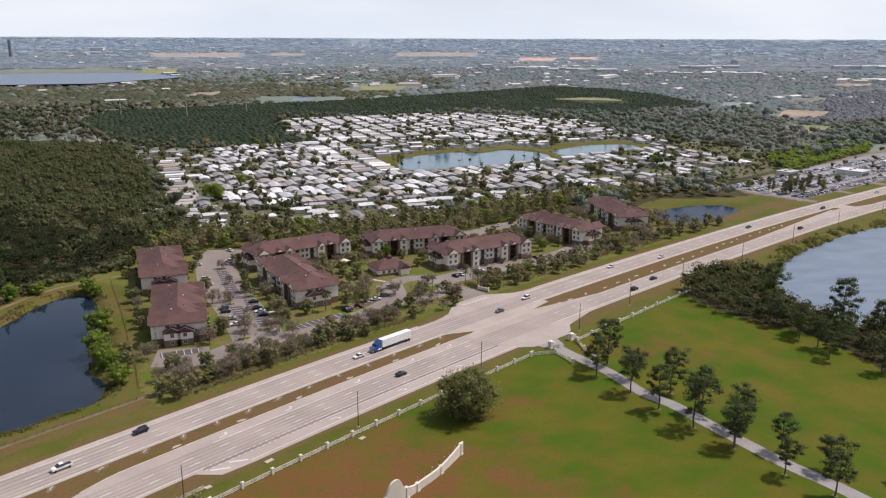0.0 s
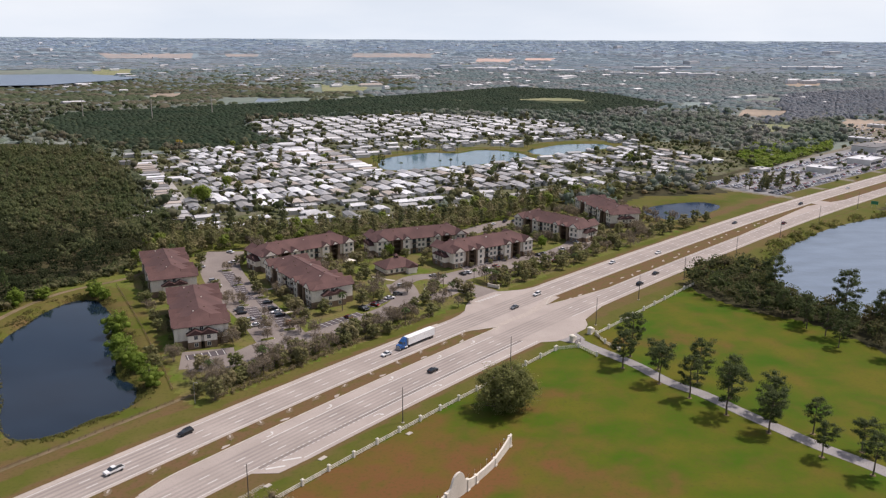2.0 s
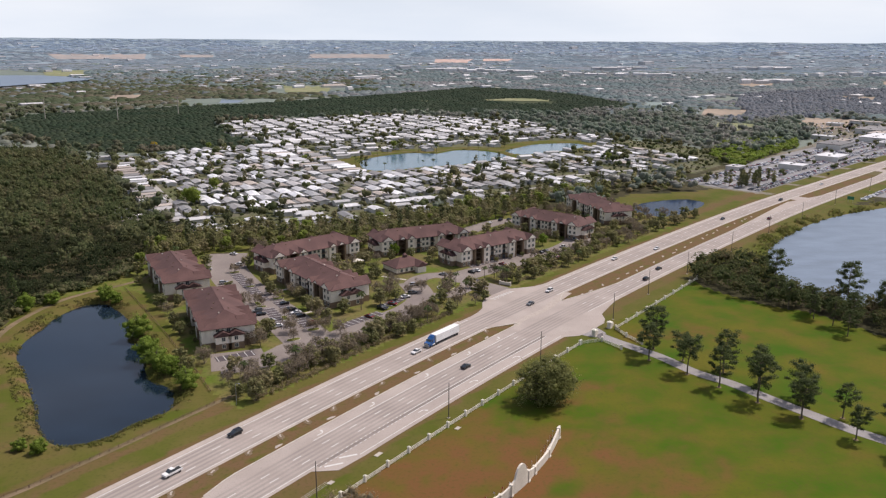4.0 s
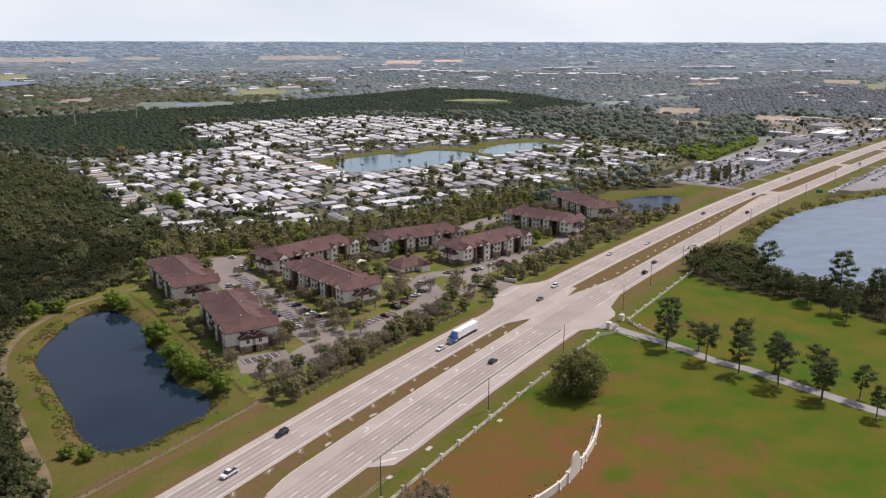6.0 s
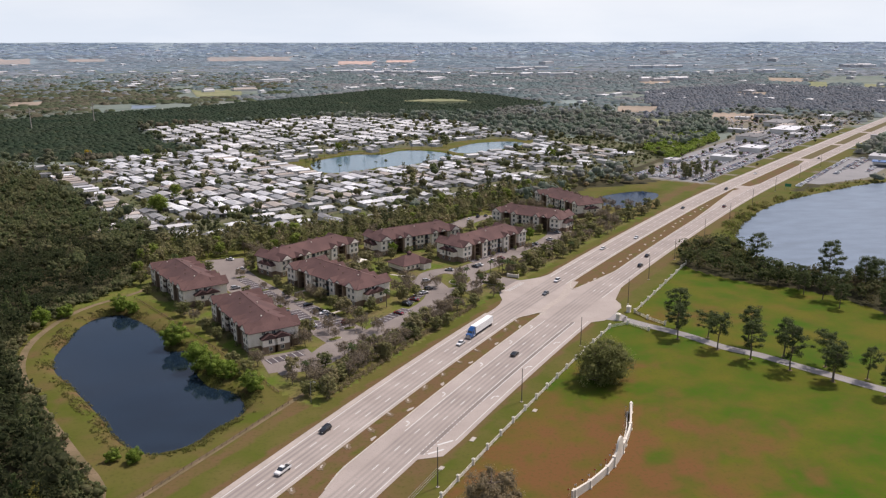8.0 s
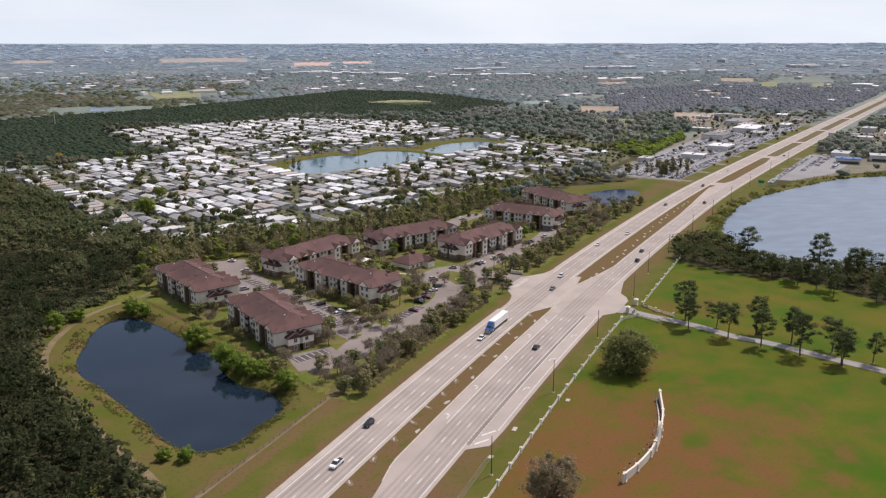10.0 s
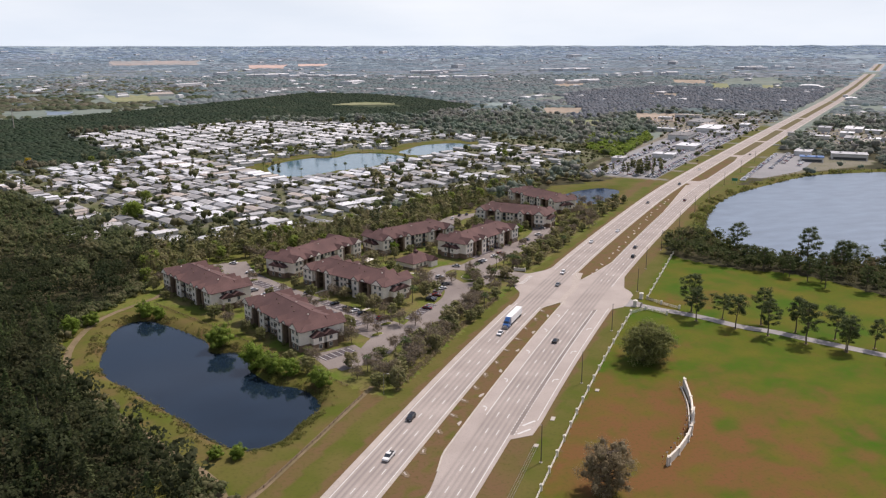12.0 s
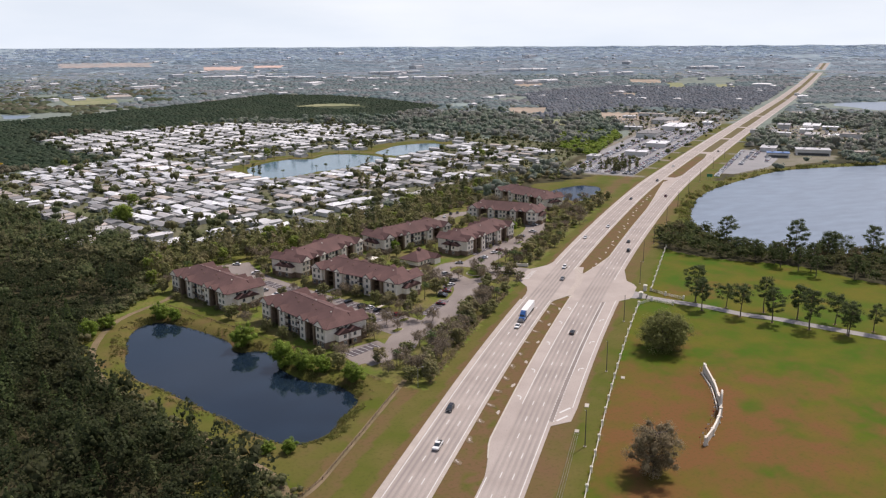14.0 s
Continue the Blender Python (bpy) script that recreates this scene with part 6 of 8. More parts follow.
s2 = s2[~inside(WINTER, s2[:, 0], s2[:, 1])]
tone = 0.35 + 0.45 * fractal(s2[:, 0], s2[:, 1], 260, 45) + 0.8 * banded(s2, 45) + 0.12 * rr.normal(size=len(s2))
# again the less hazed copy to the west
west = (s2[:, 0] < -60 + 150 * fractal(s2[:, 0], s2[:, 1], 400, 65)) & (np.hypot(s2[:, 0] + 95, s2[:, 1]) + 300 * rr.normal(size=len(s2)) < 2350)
for side_, leaf in ((west, "leaf_less_haze"), (~west, "leaf_haze_mid")):
    tufts("woods", "winter woods far off, greyed by haze in their colour" if leaf == "leaf_haze_mid" else "darker woods beyond the citrus grove, less haze in their colour", s2[side_], rr.uniform(7.0, 13.0, side_.sum()), rr.uniform(3.5, 7.0, side_.sum()), M[leaf], tone[side_], 53)
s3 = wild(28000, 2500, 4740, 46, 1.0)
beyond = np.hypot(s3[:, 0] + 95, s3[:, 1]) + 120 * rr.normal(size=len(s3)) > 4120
for side_, leaf in ((beyond, "leaf_haze_skyline"), (~beyond, "leaf_haze_deep")):
    tufts("woods", "woods far off with pale haze in their colour" if leaf == "leaf_haze_deep" else "skyline woods coloured with bluish haze", s3[side_], rr.uniform(9.0, 24.0, side_.sum()), rr.uniform(1.0, 2.6, side_.sum()), M[leaf], 0.4 + 1.0 * banded(s3[side_], 47) + 0.1 * rr.normal(size=side_.sum()), 54)
NORTH_WOOD = [(118, 566), (150, 598), (190, 604), (240, 620), (292, 606), (350, 690), (335, 760), (290, 714), (240, 690), (170, 650), (132, 618)]
sn = np.array(scatter(NORTH_WOOD, 8.0, 9000, 49))
sn = sn[~inside(DEALERS, sn[:, 0], sn[:, 1]) & (edge_distance(DEALERS, sn[:, 0], sn[:, 1]) > 14)]
woods("woods", "green and brown trees behind the retention basin", sn, MID_T, rr.uniform(0.35, 0.8, len(sn)), M["leaf_belt"], np.clip(0.3 + 0.35 * rr.normal(size=len(sn)), 0, 1))
SCRUB_T = [template(240 + k, 6, 4.0, 26, 1.1, "round") for k in range(2)]
s4 = np.array(scatter(SCRUB, 5.0, 9000, 48))
woods("scrub", "bright green scrub beside the car lots", s4, SCRUB_T, rr.uniform(0.6, 1.0, len(s4)), M["leaf_green"], np.clip(0.3 + 0.3 * rr.normal(size=len(s4)), 0, 1), "scrub")
# low growth along the woodland's edge
edge_line = [(-158, 150), (-158, 184), (-172, 213), (-206, 285), (-212, 322), (-203, 358), (-181, 384), (-182, 402), (-178, 440), (-176, 482), (-212, 530)]
EDGE_T = [template(310 + k, (2.6, 3.6)[k], (2.0, 2.4)[k], 26, 0.5, "round", 0.6, 2, 0.75) for k in range(2)]
fringe = []
for a, b in zip(edge_line, edge_line[1:]):
    for _ in range(int(math.dist(a, b) * 2.4)):
        q = rr.random()
        fringe.append((a[0] + (b[0] - a[0]) * q + rr.normal() * 2.4, a[1] + (b[1] - a[1]) * q + rr.normal() * 2.4))
fringe = np.array([p for p in fringe if math.hypot(p[0] + 172, p[1] - 213) > 7])
woods("edge_scrub", "low tangled growth along the woodland's edge", fringe, EDGE_T, rr.uniform(0.4, 1.2, len(fringe)), M["leaf_mix"], rr.random(len(fringe)) * 0.8)
# citrus grove in straight rows
gd, ge = np.array((-0.40, 0.916)), np.array((0.916, 0.40))
rows = []
for i in range(-20, 190):
    for j in range(-60, 150):
        p = np.array((-330.0, 880.0)) + gd * i * 8.2 + ge * j * 7.2
        rows.append(p)
rows = np.array(rows)
rows += rr.normal(size=rows.shape) * 1.7
ok = inside(GROVE, rows[:, 0], rows[:, 1]) & ~inside(TAN_FIELD, rows[:, 0], rows[:, 1]) & ~inside(FIELD_POND, rows[:, 0], rows[:, 1]) & (fractal(rows[:, 0], rows[:, 1], 60, 51) < 0.95) & (rr.random(len(rows)) < 0.9)
rows = rows[ok]
tufts("citrus_grove", "dark green citrus trees in straight rows", rows, rr.uniform(3.4, 5.2, len(rows)), rr.uniform(1.8, 3.4, len(rows)), M["leaf_grove"], np.clip(0.4 + 0.4 * fractal(rows[:, 0], rows[:, 1], 150, 52), 0, 1), 56, "grove")
# reeds and low scrub round the waters
reeds = []
for poly, n, lo, hi in ((POND, 5600, -0.6, 5.5), (LAKE, 2200, -1.0, 9.0)):
    ring = np.array(poly)
    for _ in range(n):
        i = rr.integers(len(ring))
        a, b = ring[i], ring[(i + 1) % len(ring)]
        p = a + (b - a) * rr.random()
        t = (b - a) / (np.linalg.norm(b - a) + 1e-6)
        c = ring.mean(0)
        nrm = np.array((t[1], -t[0]))
        if (p - c) @ nrm < 0:
            nrm = -nrm
        q = p + nrm * (lo + (hi - lo) * rr.random() ** 1.6)
        reeds.append(q)
reeds = np.array(reeds)
pondside = np.arange(len(reeds)) < 5600
patchy = fractal(reeds[:, 0], reeds[:, 1], 26, 63) + 0.35 * rr.normal(size=len(reeds)) > 0.0
reeds, pondside = reeds[patchy], pondside[patchy]
scrub_spots = reeds[pondside]
scrub_size = rr.uniform(0.25, 0.8, len(scrub_spots))
sv, sf = cards(rr, np.stack([scrub_spots[:, 0], scrub_spots[:, 1], land(scrub_spots[:, 0], scrub_spots[:, 1]) + 0.45 * scrub_size], -1), scrub_size[:, None] * (1.1, 1.1, 0.75), 11, 0.2, 0.7)
scrub_tone = np.clip(0.3 + 0.5 * fractal(scrub_spots[:, 0], scrub_spots[:, 1], 18, 57) + 0.2 * rr.normal(size=len(scrub_spots)), 0, 1)
tagged(new("pond_scrub", tri_mesh("pond_scrub", sv, sf, M["scrub"], np.repeat(scrub_tone, 44))), "low olive and straw-coloured scrub on the pond's bank", "reeds", kind="stuff")
shore_spots = reeds[~pondside]
shore_size = rr.uniform(0.7, 1.9, len(shore_spots))
rv, rf = cards(rr, np.stack([shore_spots[:, 0], shore_spots[:, 1], land(shore_spots[:, 0], shore_spots[:, 1]) + 0.7 * shore_size], -1), shore_size[:, None] * (1.0, 1.0, 0.9), 22, 0.42, 0.6)
tagged(new("reeds", tri_mesh("reeds", rv, rf, M["reed"], np.repeat(rr.random(len(shore_spots)), 88))), "yellow-green reeds and bushes on the lake's edge", "reeds", kind="stuff")

# ---- fences, lamps and the curved wall by the highway ----
POST = Geo().box(-0.32, 0.32, -0.32, 0.32, -0.2, 1.75).mesh("pier", M["white"])
CAP = Geo().box(-0.42, 0.42, -0.42, 0.42, 1.75, 1.92).hip(-0.34, 0.34, -0.34, 0.34, 1.92, 2.25, 0.34, 0.0).mesh("cap", M["white"])
rail_mesh = Geo().box(0, 1, -0.05, 0.05, -0.09, 0.09).mesh("rail", M["white"])


def fence_run(points, name="paddock_fence", label="white post-and-rail fence with capped square piers"):
    ob = thing(name, label, "fence")
    for i, (x, y) in enumerate(points):
        nxt = points[min(i + 1, len(points) - 1)]
        prv = points[max(i - 1, 0)]
        a = math.degrees(math.atan2(nxt[1] - prv[1], nxt[0] - prv[0]))
        p = piece("pier", POST, ob, pose(x, y, 0, 0, 0, a))
        piece("cap", CAP, p)
        if i + 1 < len(points):
            d = math.hypot(nxt[0] - x, nxt[1] - y)
            b = math.degrees(math.atan2(nxt[1] - y, nxt[0] - x))
            for z in (0.35, 0.8, 1.25):
                piece("rail", rail_mesh, ob, pose(x, y, z, 0, 0, b) @ Matrix.Diagonal((d, 1, 1, 1)))
            for k in (0.33, 0.67):
                piece("post", Geo().box(-0.07, 0.07, -0.07, 0.07, 0, 1.42).mesh("post", M["white"]), ob, pose(x + (nxt[0] - x) * k, y + (nxt[1] - y) * k, 0, 0, 0, b))
    return ob


fence_run([tuple(float(v) for v in along(s, 31.7)) for s in np.arange(-157.4, 68.0, 9.72)])
fence_run([(45.0 + 62.2 * k / 9, 294.5 + 67.0 * k / 9) for k in range(10)])
fence_run([(45.0, 294.5), (46.6, 285.5), (50.2, 277.0)])
fence_run([tuple(float(v) for v in along(67.2, 31.7)), (35.5, 281.5), (40.5, 272.5)], label="white fence wing beside the pasture gate")


def light_pole(x, y, h, arm, label):
    ob = thing("light_pole", label, "pole", pose(x, y, 0, 0, 0, arm), "highway poles")
    part("mast", Geo().tube((0, 0, -0.2), (0, 0, h), 0.17, 0.10, 8), M["pole"], ob)
    part("base", Geo().box(-0.4, 0.4, -0.4, 0.4, -0.1, 0.12), M["concrete"], ob)
    part("bracket", Geo().tube((0, 0, h - 0.4), (0, 0.5, h - 0.2), 0.05, 0.05, 6), M["metal"], ob)
    return ob


for s in (-134, -75, -15.9, 42, 102, 145, 190, 250, 310, 372, 440, 520, 600):
    x, y = along(s, 28.2 if s < 120 else 24.5)
    light_pole(float(x), float(y), 11.8, 40, "dark slim highway pole in the verge grass")
for s, u in ((-48.9, -32.7),):
    x, y = along(s, u)
    ob = thing("street_lamp", "slim grey street lamp with a curved arm", "street lamp", pose(float(x), float(y), 0, 0, 0, -40))
    part("pole", Geo().tube((0, 0, -0.2), (0, 0, 7.4), 0.10, 0.07, 8), M["metal"], ob)
    part("arm", Geo().tube((0, 0, 7.3), (1.5, 0, 7.7), 0.05, 0.04, 6), M["metal"], ob)
    part("lamp_head", Geo().box(1.3, 2.1, -0.15, 0.15, 7.62, 7.78), M["metal"], ob)
light_pole(-205.3, 245.6, 11.5, 0, "grey utility pole standing among woodland")
for x, y in ((-537.0, 1229.0), (-426.0, 1208.0), (-363.0, 1312.0)):
    ob = thing("power_pole", "tall pale power pole in the citrus grove", "pole", pose(x, y, 0), "power poles")
    part("mast", Geo().tube((0, 0, -1), (0, 0, 30), 0.7, 0.5, 6), M["concrete"], ob)
    part("crossarm", Geo().box(-3, 3, -0.25, 0.25, 27, 27.5), M["concrete"], ob)
sx, sy = along(455, 30.5)
ob = thing("road_sign", "green roadside direction sign on two posts", "sign", pose(float(sx), float(sy), 0, 0, 0, -48))
part("panel", Geo().box(-2.4, 2.4, -0.06, 0.06, 2.4, 4.8), plain("green sign sheeting", (0.02, 0.20, 0.10), 0.5), ob)
for k in (-1.6, 1.6):
    part("post", Geo().tube((k, 0.1, -0.2), (k, 0.1, 4.6), 0.09, 0.09, 6), M["metal"], ob)
for k, (x, y, a) in enumerate(((34.6, 284.6, 42), (44.2, 293.4, -70))):
    ob = thing("field_gate", "open dark metal gate leaf at the drive", "gate", pose(x, y, 0, 0, 0, a))
    part("frame", Geo().box(0, 3.6, -0.05, 0.05, 0.3, 0.42).box(0, 3.6, -0.05, 0.05, 1.5, 1.62).box(0, 0.1, -0.05, 0.05, 0.3, 1.62).box(3.5, 3.6, -0.05, 0.05, 0.3, 1.62), M["pole"], ob)
    for i in range(8):
        part("bar", Geo().box(0.35 + 0.4 * i, 0.41 + 0.4 * i, -0.03, 0.03, 0.42, 1.5), M["pole"], ob)
for x, y in ((42.9, 296.2), (34.0, 287.6)):
    ob = thing("gate_pier", "square cream gate pier with a stepped cap", "pier", pose(x, y, 0, 0, 0, 47), "gate piers")
    part("shaft", Geo().box(-0.75, 0.75, -0.75, 0.75, -0.1, 2.5).box(-0.9, 0.9, -0.9, 0.9, -0.1, 0.4), M["stucco"], ob)
    part("cap", Geo().box(-0.95, 0.95, -0.95, 0.95, 2.5, 2.75).hip(-0.8, 0.8, -0.8, 0.8, 2.75, 3.3, 0.8, 0.0), M["white"], ob)
    part("sign_wall", Geo().box(0.75, 3.2, -0.25, 0.25, -0.1, 1.5), M["stucco"], ob, "low cream wing wall")
kr = np.random.default_rng(72)
kc = np.array([(-7.3, 352.8, 0.5)]) + np.array([(7.1, -5.9, 0.0)]) * np.linspace(0, 1, 26)[:, None] + kr.normal(size=(26, 3)) * (0.2, 0.2, 0.12)
tagged(new("clipped_hedge", crown_mesh("clipped_hedge", kr, kc, [(0.8, 0.8, 0.7)] * 26, 40, 0.13, M["leaf_mix"], 0.0, 0.9)), "low dark green clipped hedge at the entrance", "hedge")
# wires between two poles beside the verge at the near end
wire = thing("roadside_wires", "thin pale cables strung low along the verge", "cable")
for k, u in enumerate((25.4, 26.0, 26.6)):
    a, b = along(-150, u), along(-67, u - 1.2)
    part("cable", Geo().tube((float(a[0]), float(a[1]), 0.9), (float(b[0]), float(b[1]), 0.9), 0.03, 0.03, 4), M["metal"], wire)
for s in (-149, -122, -95, -68):
    a = along(s, 25.6)
    part("stake", Geo().tube((float(a[0]), float(a[1]), 0), (float(a[0]), float(a[1]), 1.0), 0.06, 0.06, 5), M["timber"], wire)

# curved entrance wall: swept panels rising to an arched middle, flags before it
wall_line = smooth_line([(0.6, 206.0), (-5.4, 194.0), (-11.3, 185.2), (-15.3, 179.6), (-20.0, 174.6), (-28.4, 167.8), (-37.0, 162.0)], 6)
feature = thing("curved_wall", "curved cream stucco entrance wall with an arched middle", "wall")
cum = np.concatenate([[0], np.cumsum([math.dist(a, b) for a, b in zip(wall_line, wall_line[1:])])])
mid = cum[-1] * 0.55


def wall_top(d):
    k = abs(d - mid)
    if k < 2.6:
        return 4.4 + math.sqrt(max(0.0, 2.6 ** 2 - k * k)) * 1.1
    k -= 2.6
    return 2.3 + 2.0 * max(0.0, 1 - k / 6.0) ** 2 + 0.5 * max(0.0, (k - 14) / 10) ** 2


g = Geo()
ds = np.linspace(0, cum[-1], 91)
px_, py_ = np.interp(ds, cum, [p[0] for p in wall_line]), np.interp(ds, cum, [p[1] for p in wall_line])
for i in range(90):
    t = np.array((px_[i + 1] - px_[i], py_[i + 1] - py_[i]))
    n = np.array((t[1], -t[0])) / np.linalg.norm(t) * 0.28
    h0, h1 = wall_top(ds[i]), wall_top(ds[i + 1])
    a, b = np.array((px_[i], py_[i])), np.array((px_[i + 1], py_[i + 1]))
    g.add([(*(a - n), 0), (*(b - n), 0), (*(b - n), h1), (*(a - n), h0), (*(a + n), 0), (*(b + n), 0), (*(b + n), h1), (*(a + n), h0)], [(0, 1, 2, 3), (5, 4, 7, 6), (3, 2, 6, 7), (0, 3, 7, 4), (1, 5, 6, 2)])
part("panel", g, M["stucco"], feature)
for f in (0.02, 0.22, 0.40, 0.475, 0.625, 0.70, 0.86, 0.98):
    d = cum[-1] * f
    x, y = float(np.interp(d, ds, px_)), float(np.interp(d, ds, py_))
    h = min(wall_top(d) + 0.1, 4.6)
    part("pilaster", Geo().box(-0.45, 0.45, -0.5, 0.5, 0, h).box(-0.6, 0.6, -0.65, 0.65, 0, 0.4), M["stucco"], feature, m=pose(x, y, 0, 0, 0, 57))
planter = smooth_line([(-0.9, 205.4), (-6.8, 193.8), (-12.6, 185.0), (-16.7, 179.5)], 5)
for a, b in zip(planter, planter[1:]):
    t = math.degrees(math.atan2(b[1] - a[1], b[0] - a[0]))
    part("planter_wall", Geo().box(-0.05, math.dist(a, b) + 0.05, -0.16, 0.16, 0, 0.55), M["stucco"], feature, m=pose(*a, 0, 0, 0, t))
for i in range(18):
    d = i / 17
    f = 0.03 + 0.94 * d
    x, y = float(np.interp(cum[-1] * f, ds, px_)) - 1.5, float(np.interp(cum[-1] * f, ds, py_)) + 0.9
    ob = thing("flag", "small cloth flag on a short pole by the wall", "flag", pose(x, y, 0, 0, 0, 30 + 9 * i), "flags by the wall")
    part("staff", Geo().tube((0, 0, -0.1), (0, 0, 2.4), 0.035, 0.03, 5), M["white"], ob)
    part("cloth", Geo().add([(0, 0, 2.35), (0.28, 0.06, 2.30), (0.55, -0.05, 2.2), (0, 0, 1.95), (0.28, 0.07, 1.92), (0.55, -0.03, 1.88)], [(0, 1, 4, 3), (1, 2, 5, 4)]), (M["flag_white"], M["red"], M["flag_white"], CAR_PAINTS[5], M["flag_white"], M["red"])[i % 6], ob)
# timber edging fence beside the pond
for pts, name in (([(-172, 366), (-160, 344), (-148, 322), (-136, 299), (-127, 281), (-117, 262), (-109, 245)], "rail_fence"), ([(-152, 183), (-145, 189), (-136, 200), (-125, 213), (-114, 227), (-106, 236.5)], "rail_fence")):
    ob = thing(name, "low weathered timber fence along the pond's edge", "fence")
    for a, b in zip(pts, pts[1:]):
        d, t = math.dist(a, b), math.degrees(math.atan2(b[1] - a[1], b[0] - a[0]))
        for z in (0.45, 0.85):
            part("rail", Geo().box(0, d, -0.03, 0.03, z - 0.05, z + 0.05), M["timber"], ob, m=pose(*a, 0, 0, 0, t))
        for k in range(int(d // 3) + 1):
            part("post", Geo().box(-0.06, 0.06, -0.06, 0.06, -0.2, 1.0), M["timber"], ob, m=pose(a[0] + (b[0] - a[0]) * k * 3 / d, a[1] + (b[1] - a[1]) * k * 3 / d, 0, 0, 0, t))

# ---- vehicles ----


def car(kind, paint, label):
    """A car standing at the origin, its nose to +x."""
    ob = thing({"pickup": "pickup_truck", "suv": "suv"}.get(kind, "car"), label, "pickup truck" if kind == "pickup" else "car", pose(0, 0, -60))
    prof = {"sedan": [(-2.25, 0.45), (-2.3, 0.85), (-1.7, 0.98), (1.0, 0.95), (2.1, 0.78), (2.3, 0.45)], "suv": [(-2.3, 0.5), (-2.35, 1.0), (-2.2, 1.08), (1.1, 1.05), (2.2, 0.92), (2.35, 0.5)], "pickup": [(-2.8, 0.55), (-2.8, 1.1), (-0.6, 1.12), (1.4, 1.12), (2.6, 1.0), (2.7, 0.55)]}[kind]
    cab = {"sedan": [(-1.75, 0.96), (-1.05, 1.42), (0.15, 1.44), (1.05, 0.95)], "suv": [(-2.2, 1.06), (-1.95, 1.68), (0.2, 1.72), (1.15, 1.05)], "pickup": [(-0.75, 1.1), (-0.6, 1.78), (0.65, 1.8), (1.45, 1.11)]}[kind]
    w = 0.92

    def extrude(poly, half, top=1.0):
        n = len(poly)
        return Geo().add([(x, -half * (top if z > 1.2 else 1), z) for x, z in poly] + [(x, half * (top if z > 1.2 else 1), z) for x, z in poly],
                         [tuple(range(n)), tuple(range(2 * n - 1, n - 1, -1))] + [(i, n + i, n + (i + 1) % n, (i + 1) % n) for i in range(n)])
    body = part("body", extrude(prof, w), paint, ob)
    part("window_band", extrude(cab, w * 0.93, 0.82), M["glass"], ob)
    (x1, z1), (x2, z2) = cab[1], cab[2]
    part("roof_panel", Geo().box(x1 + 0.05, x2 - 0.05, -0.66, 0.66, z1 - 0.02, z2 + 0.05), paint, ob)
    if kind == "pickup":
        part("cargo_bed", Geo().box(-2.7, -0.85, -0.75, 0.75, 1.0, 1.13), M["tyre"], ob)
    for x in (prof[0][0] + 0.85, prof[-1][0] - 0.85):
        for y in (-0.86, 0.86):
            part("wheel", Geo().tube((x, y - 0.1, 0.34), (x, y + 0.1, 0.34), 0.34, 0.34, 10), M["tyre"], ob)
    for y in (-0.62, 0.62):
        part("headlight", Geo().box(prof[-1][0] - 0.12, prof[-1][0] + 0.0, y - 0.2, y + 0.2, 0.6, 0.74), M["lens"], ob)
        part("tail_light", Geo().box(prof[0][0] - 0.02, prof[0][0] + 0.1, y - 0.2, y + 0.2, 0.68, 0.86), M["red_lens"], ob)
    return ob


COLOURS = ("black", "white", "silver", "grey", "dark red", "navy")
CARS = {}


def parked(x, y, turn, kind="sedan", paint=0, where="parked on the apartment lot", z=None, group="parked cars"):
    if (kind, paint) not in CARS:
        CARS[kind, paint] = car(kind, CAR_PAINTS[paint], "")
    ob = copy_thing(CARS[kind, paint], pose(x, y, 0.13 if z is None else z, 0, 0, turn))
    return tagged(ob, f"{COLOURS[paint]} {'pickup' if kind == 'pickup' else 'SUV' if kind == 'suv' else 'sedan'} {where}", "", group)


def on_road(s, u, toward, kind, paint):
    x, y = along(s, u)
    h = math.degrees(float(np.interp(s, RS, RH)))
    parked(float(x), float(y), h + (180 if toward else 0), kind, paint, "driving on the grey highway", 0.13, "cars on the highway")


# traffic: the west side runs towards the camera, the east side away
on_road(-88, -13.2, True, "pickup", 1)
on_road(-63, -16.8, True, "suv", 0)
on_road(20, -13.2, True, "sedan", 1)
on_road(118, -13.2, True, "suv", 1)
on_road(190, -16.8, True, "sedan", 1)
on_road(226, -9.6, True, "sedan", 1)
on_road(96, -9.6, True, "sedan", 3)
on_road(20, 9.9, False, "sedan", 0)
on_road(166, 13.4, False, "suv", 0)
on_road(188, 9.9, False, "sedan", 0)
on_road(330, -13.2, True, "sedan", 0)
on_road(352, 9.9, False, "suv", 4)
on_road(425, -9.6, True, "suv", 0)
on_road(520, -13.2, True, "sedan", 1)
on_road(660, 9.9, False, "sedan", 0)
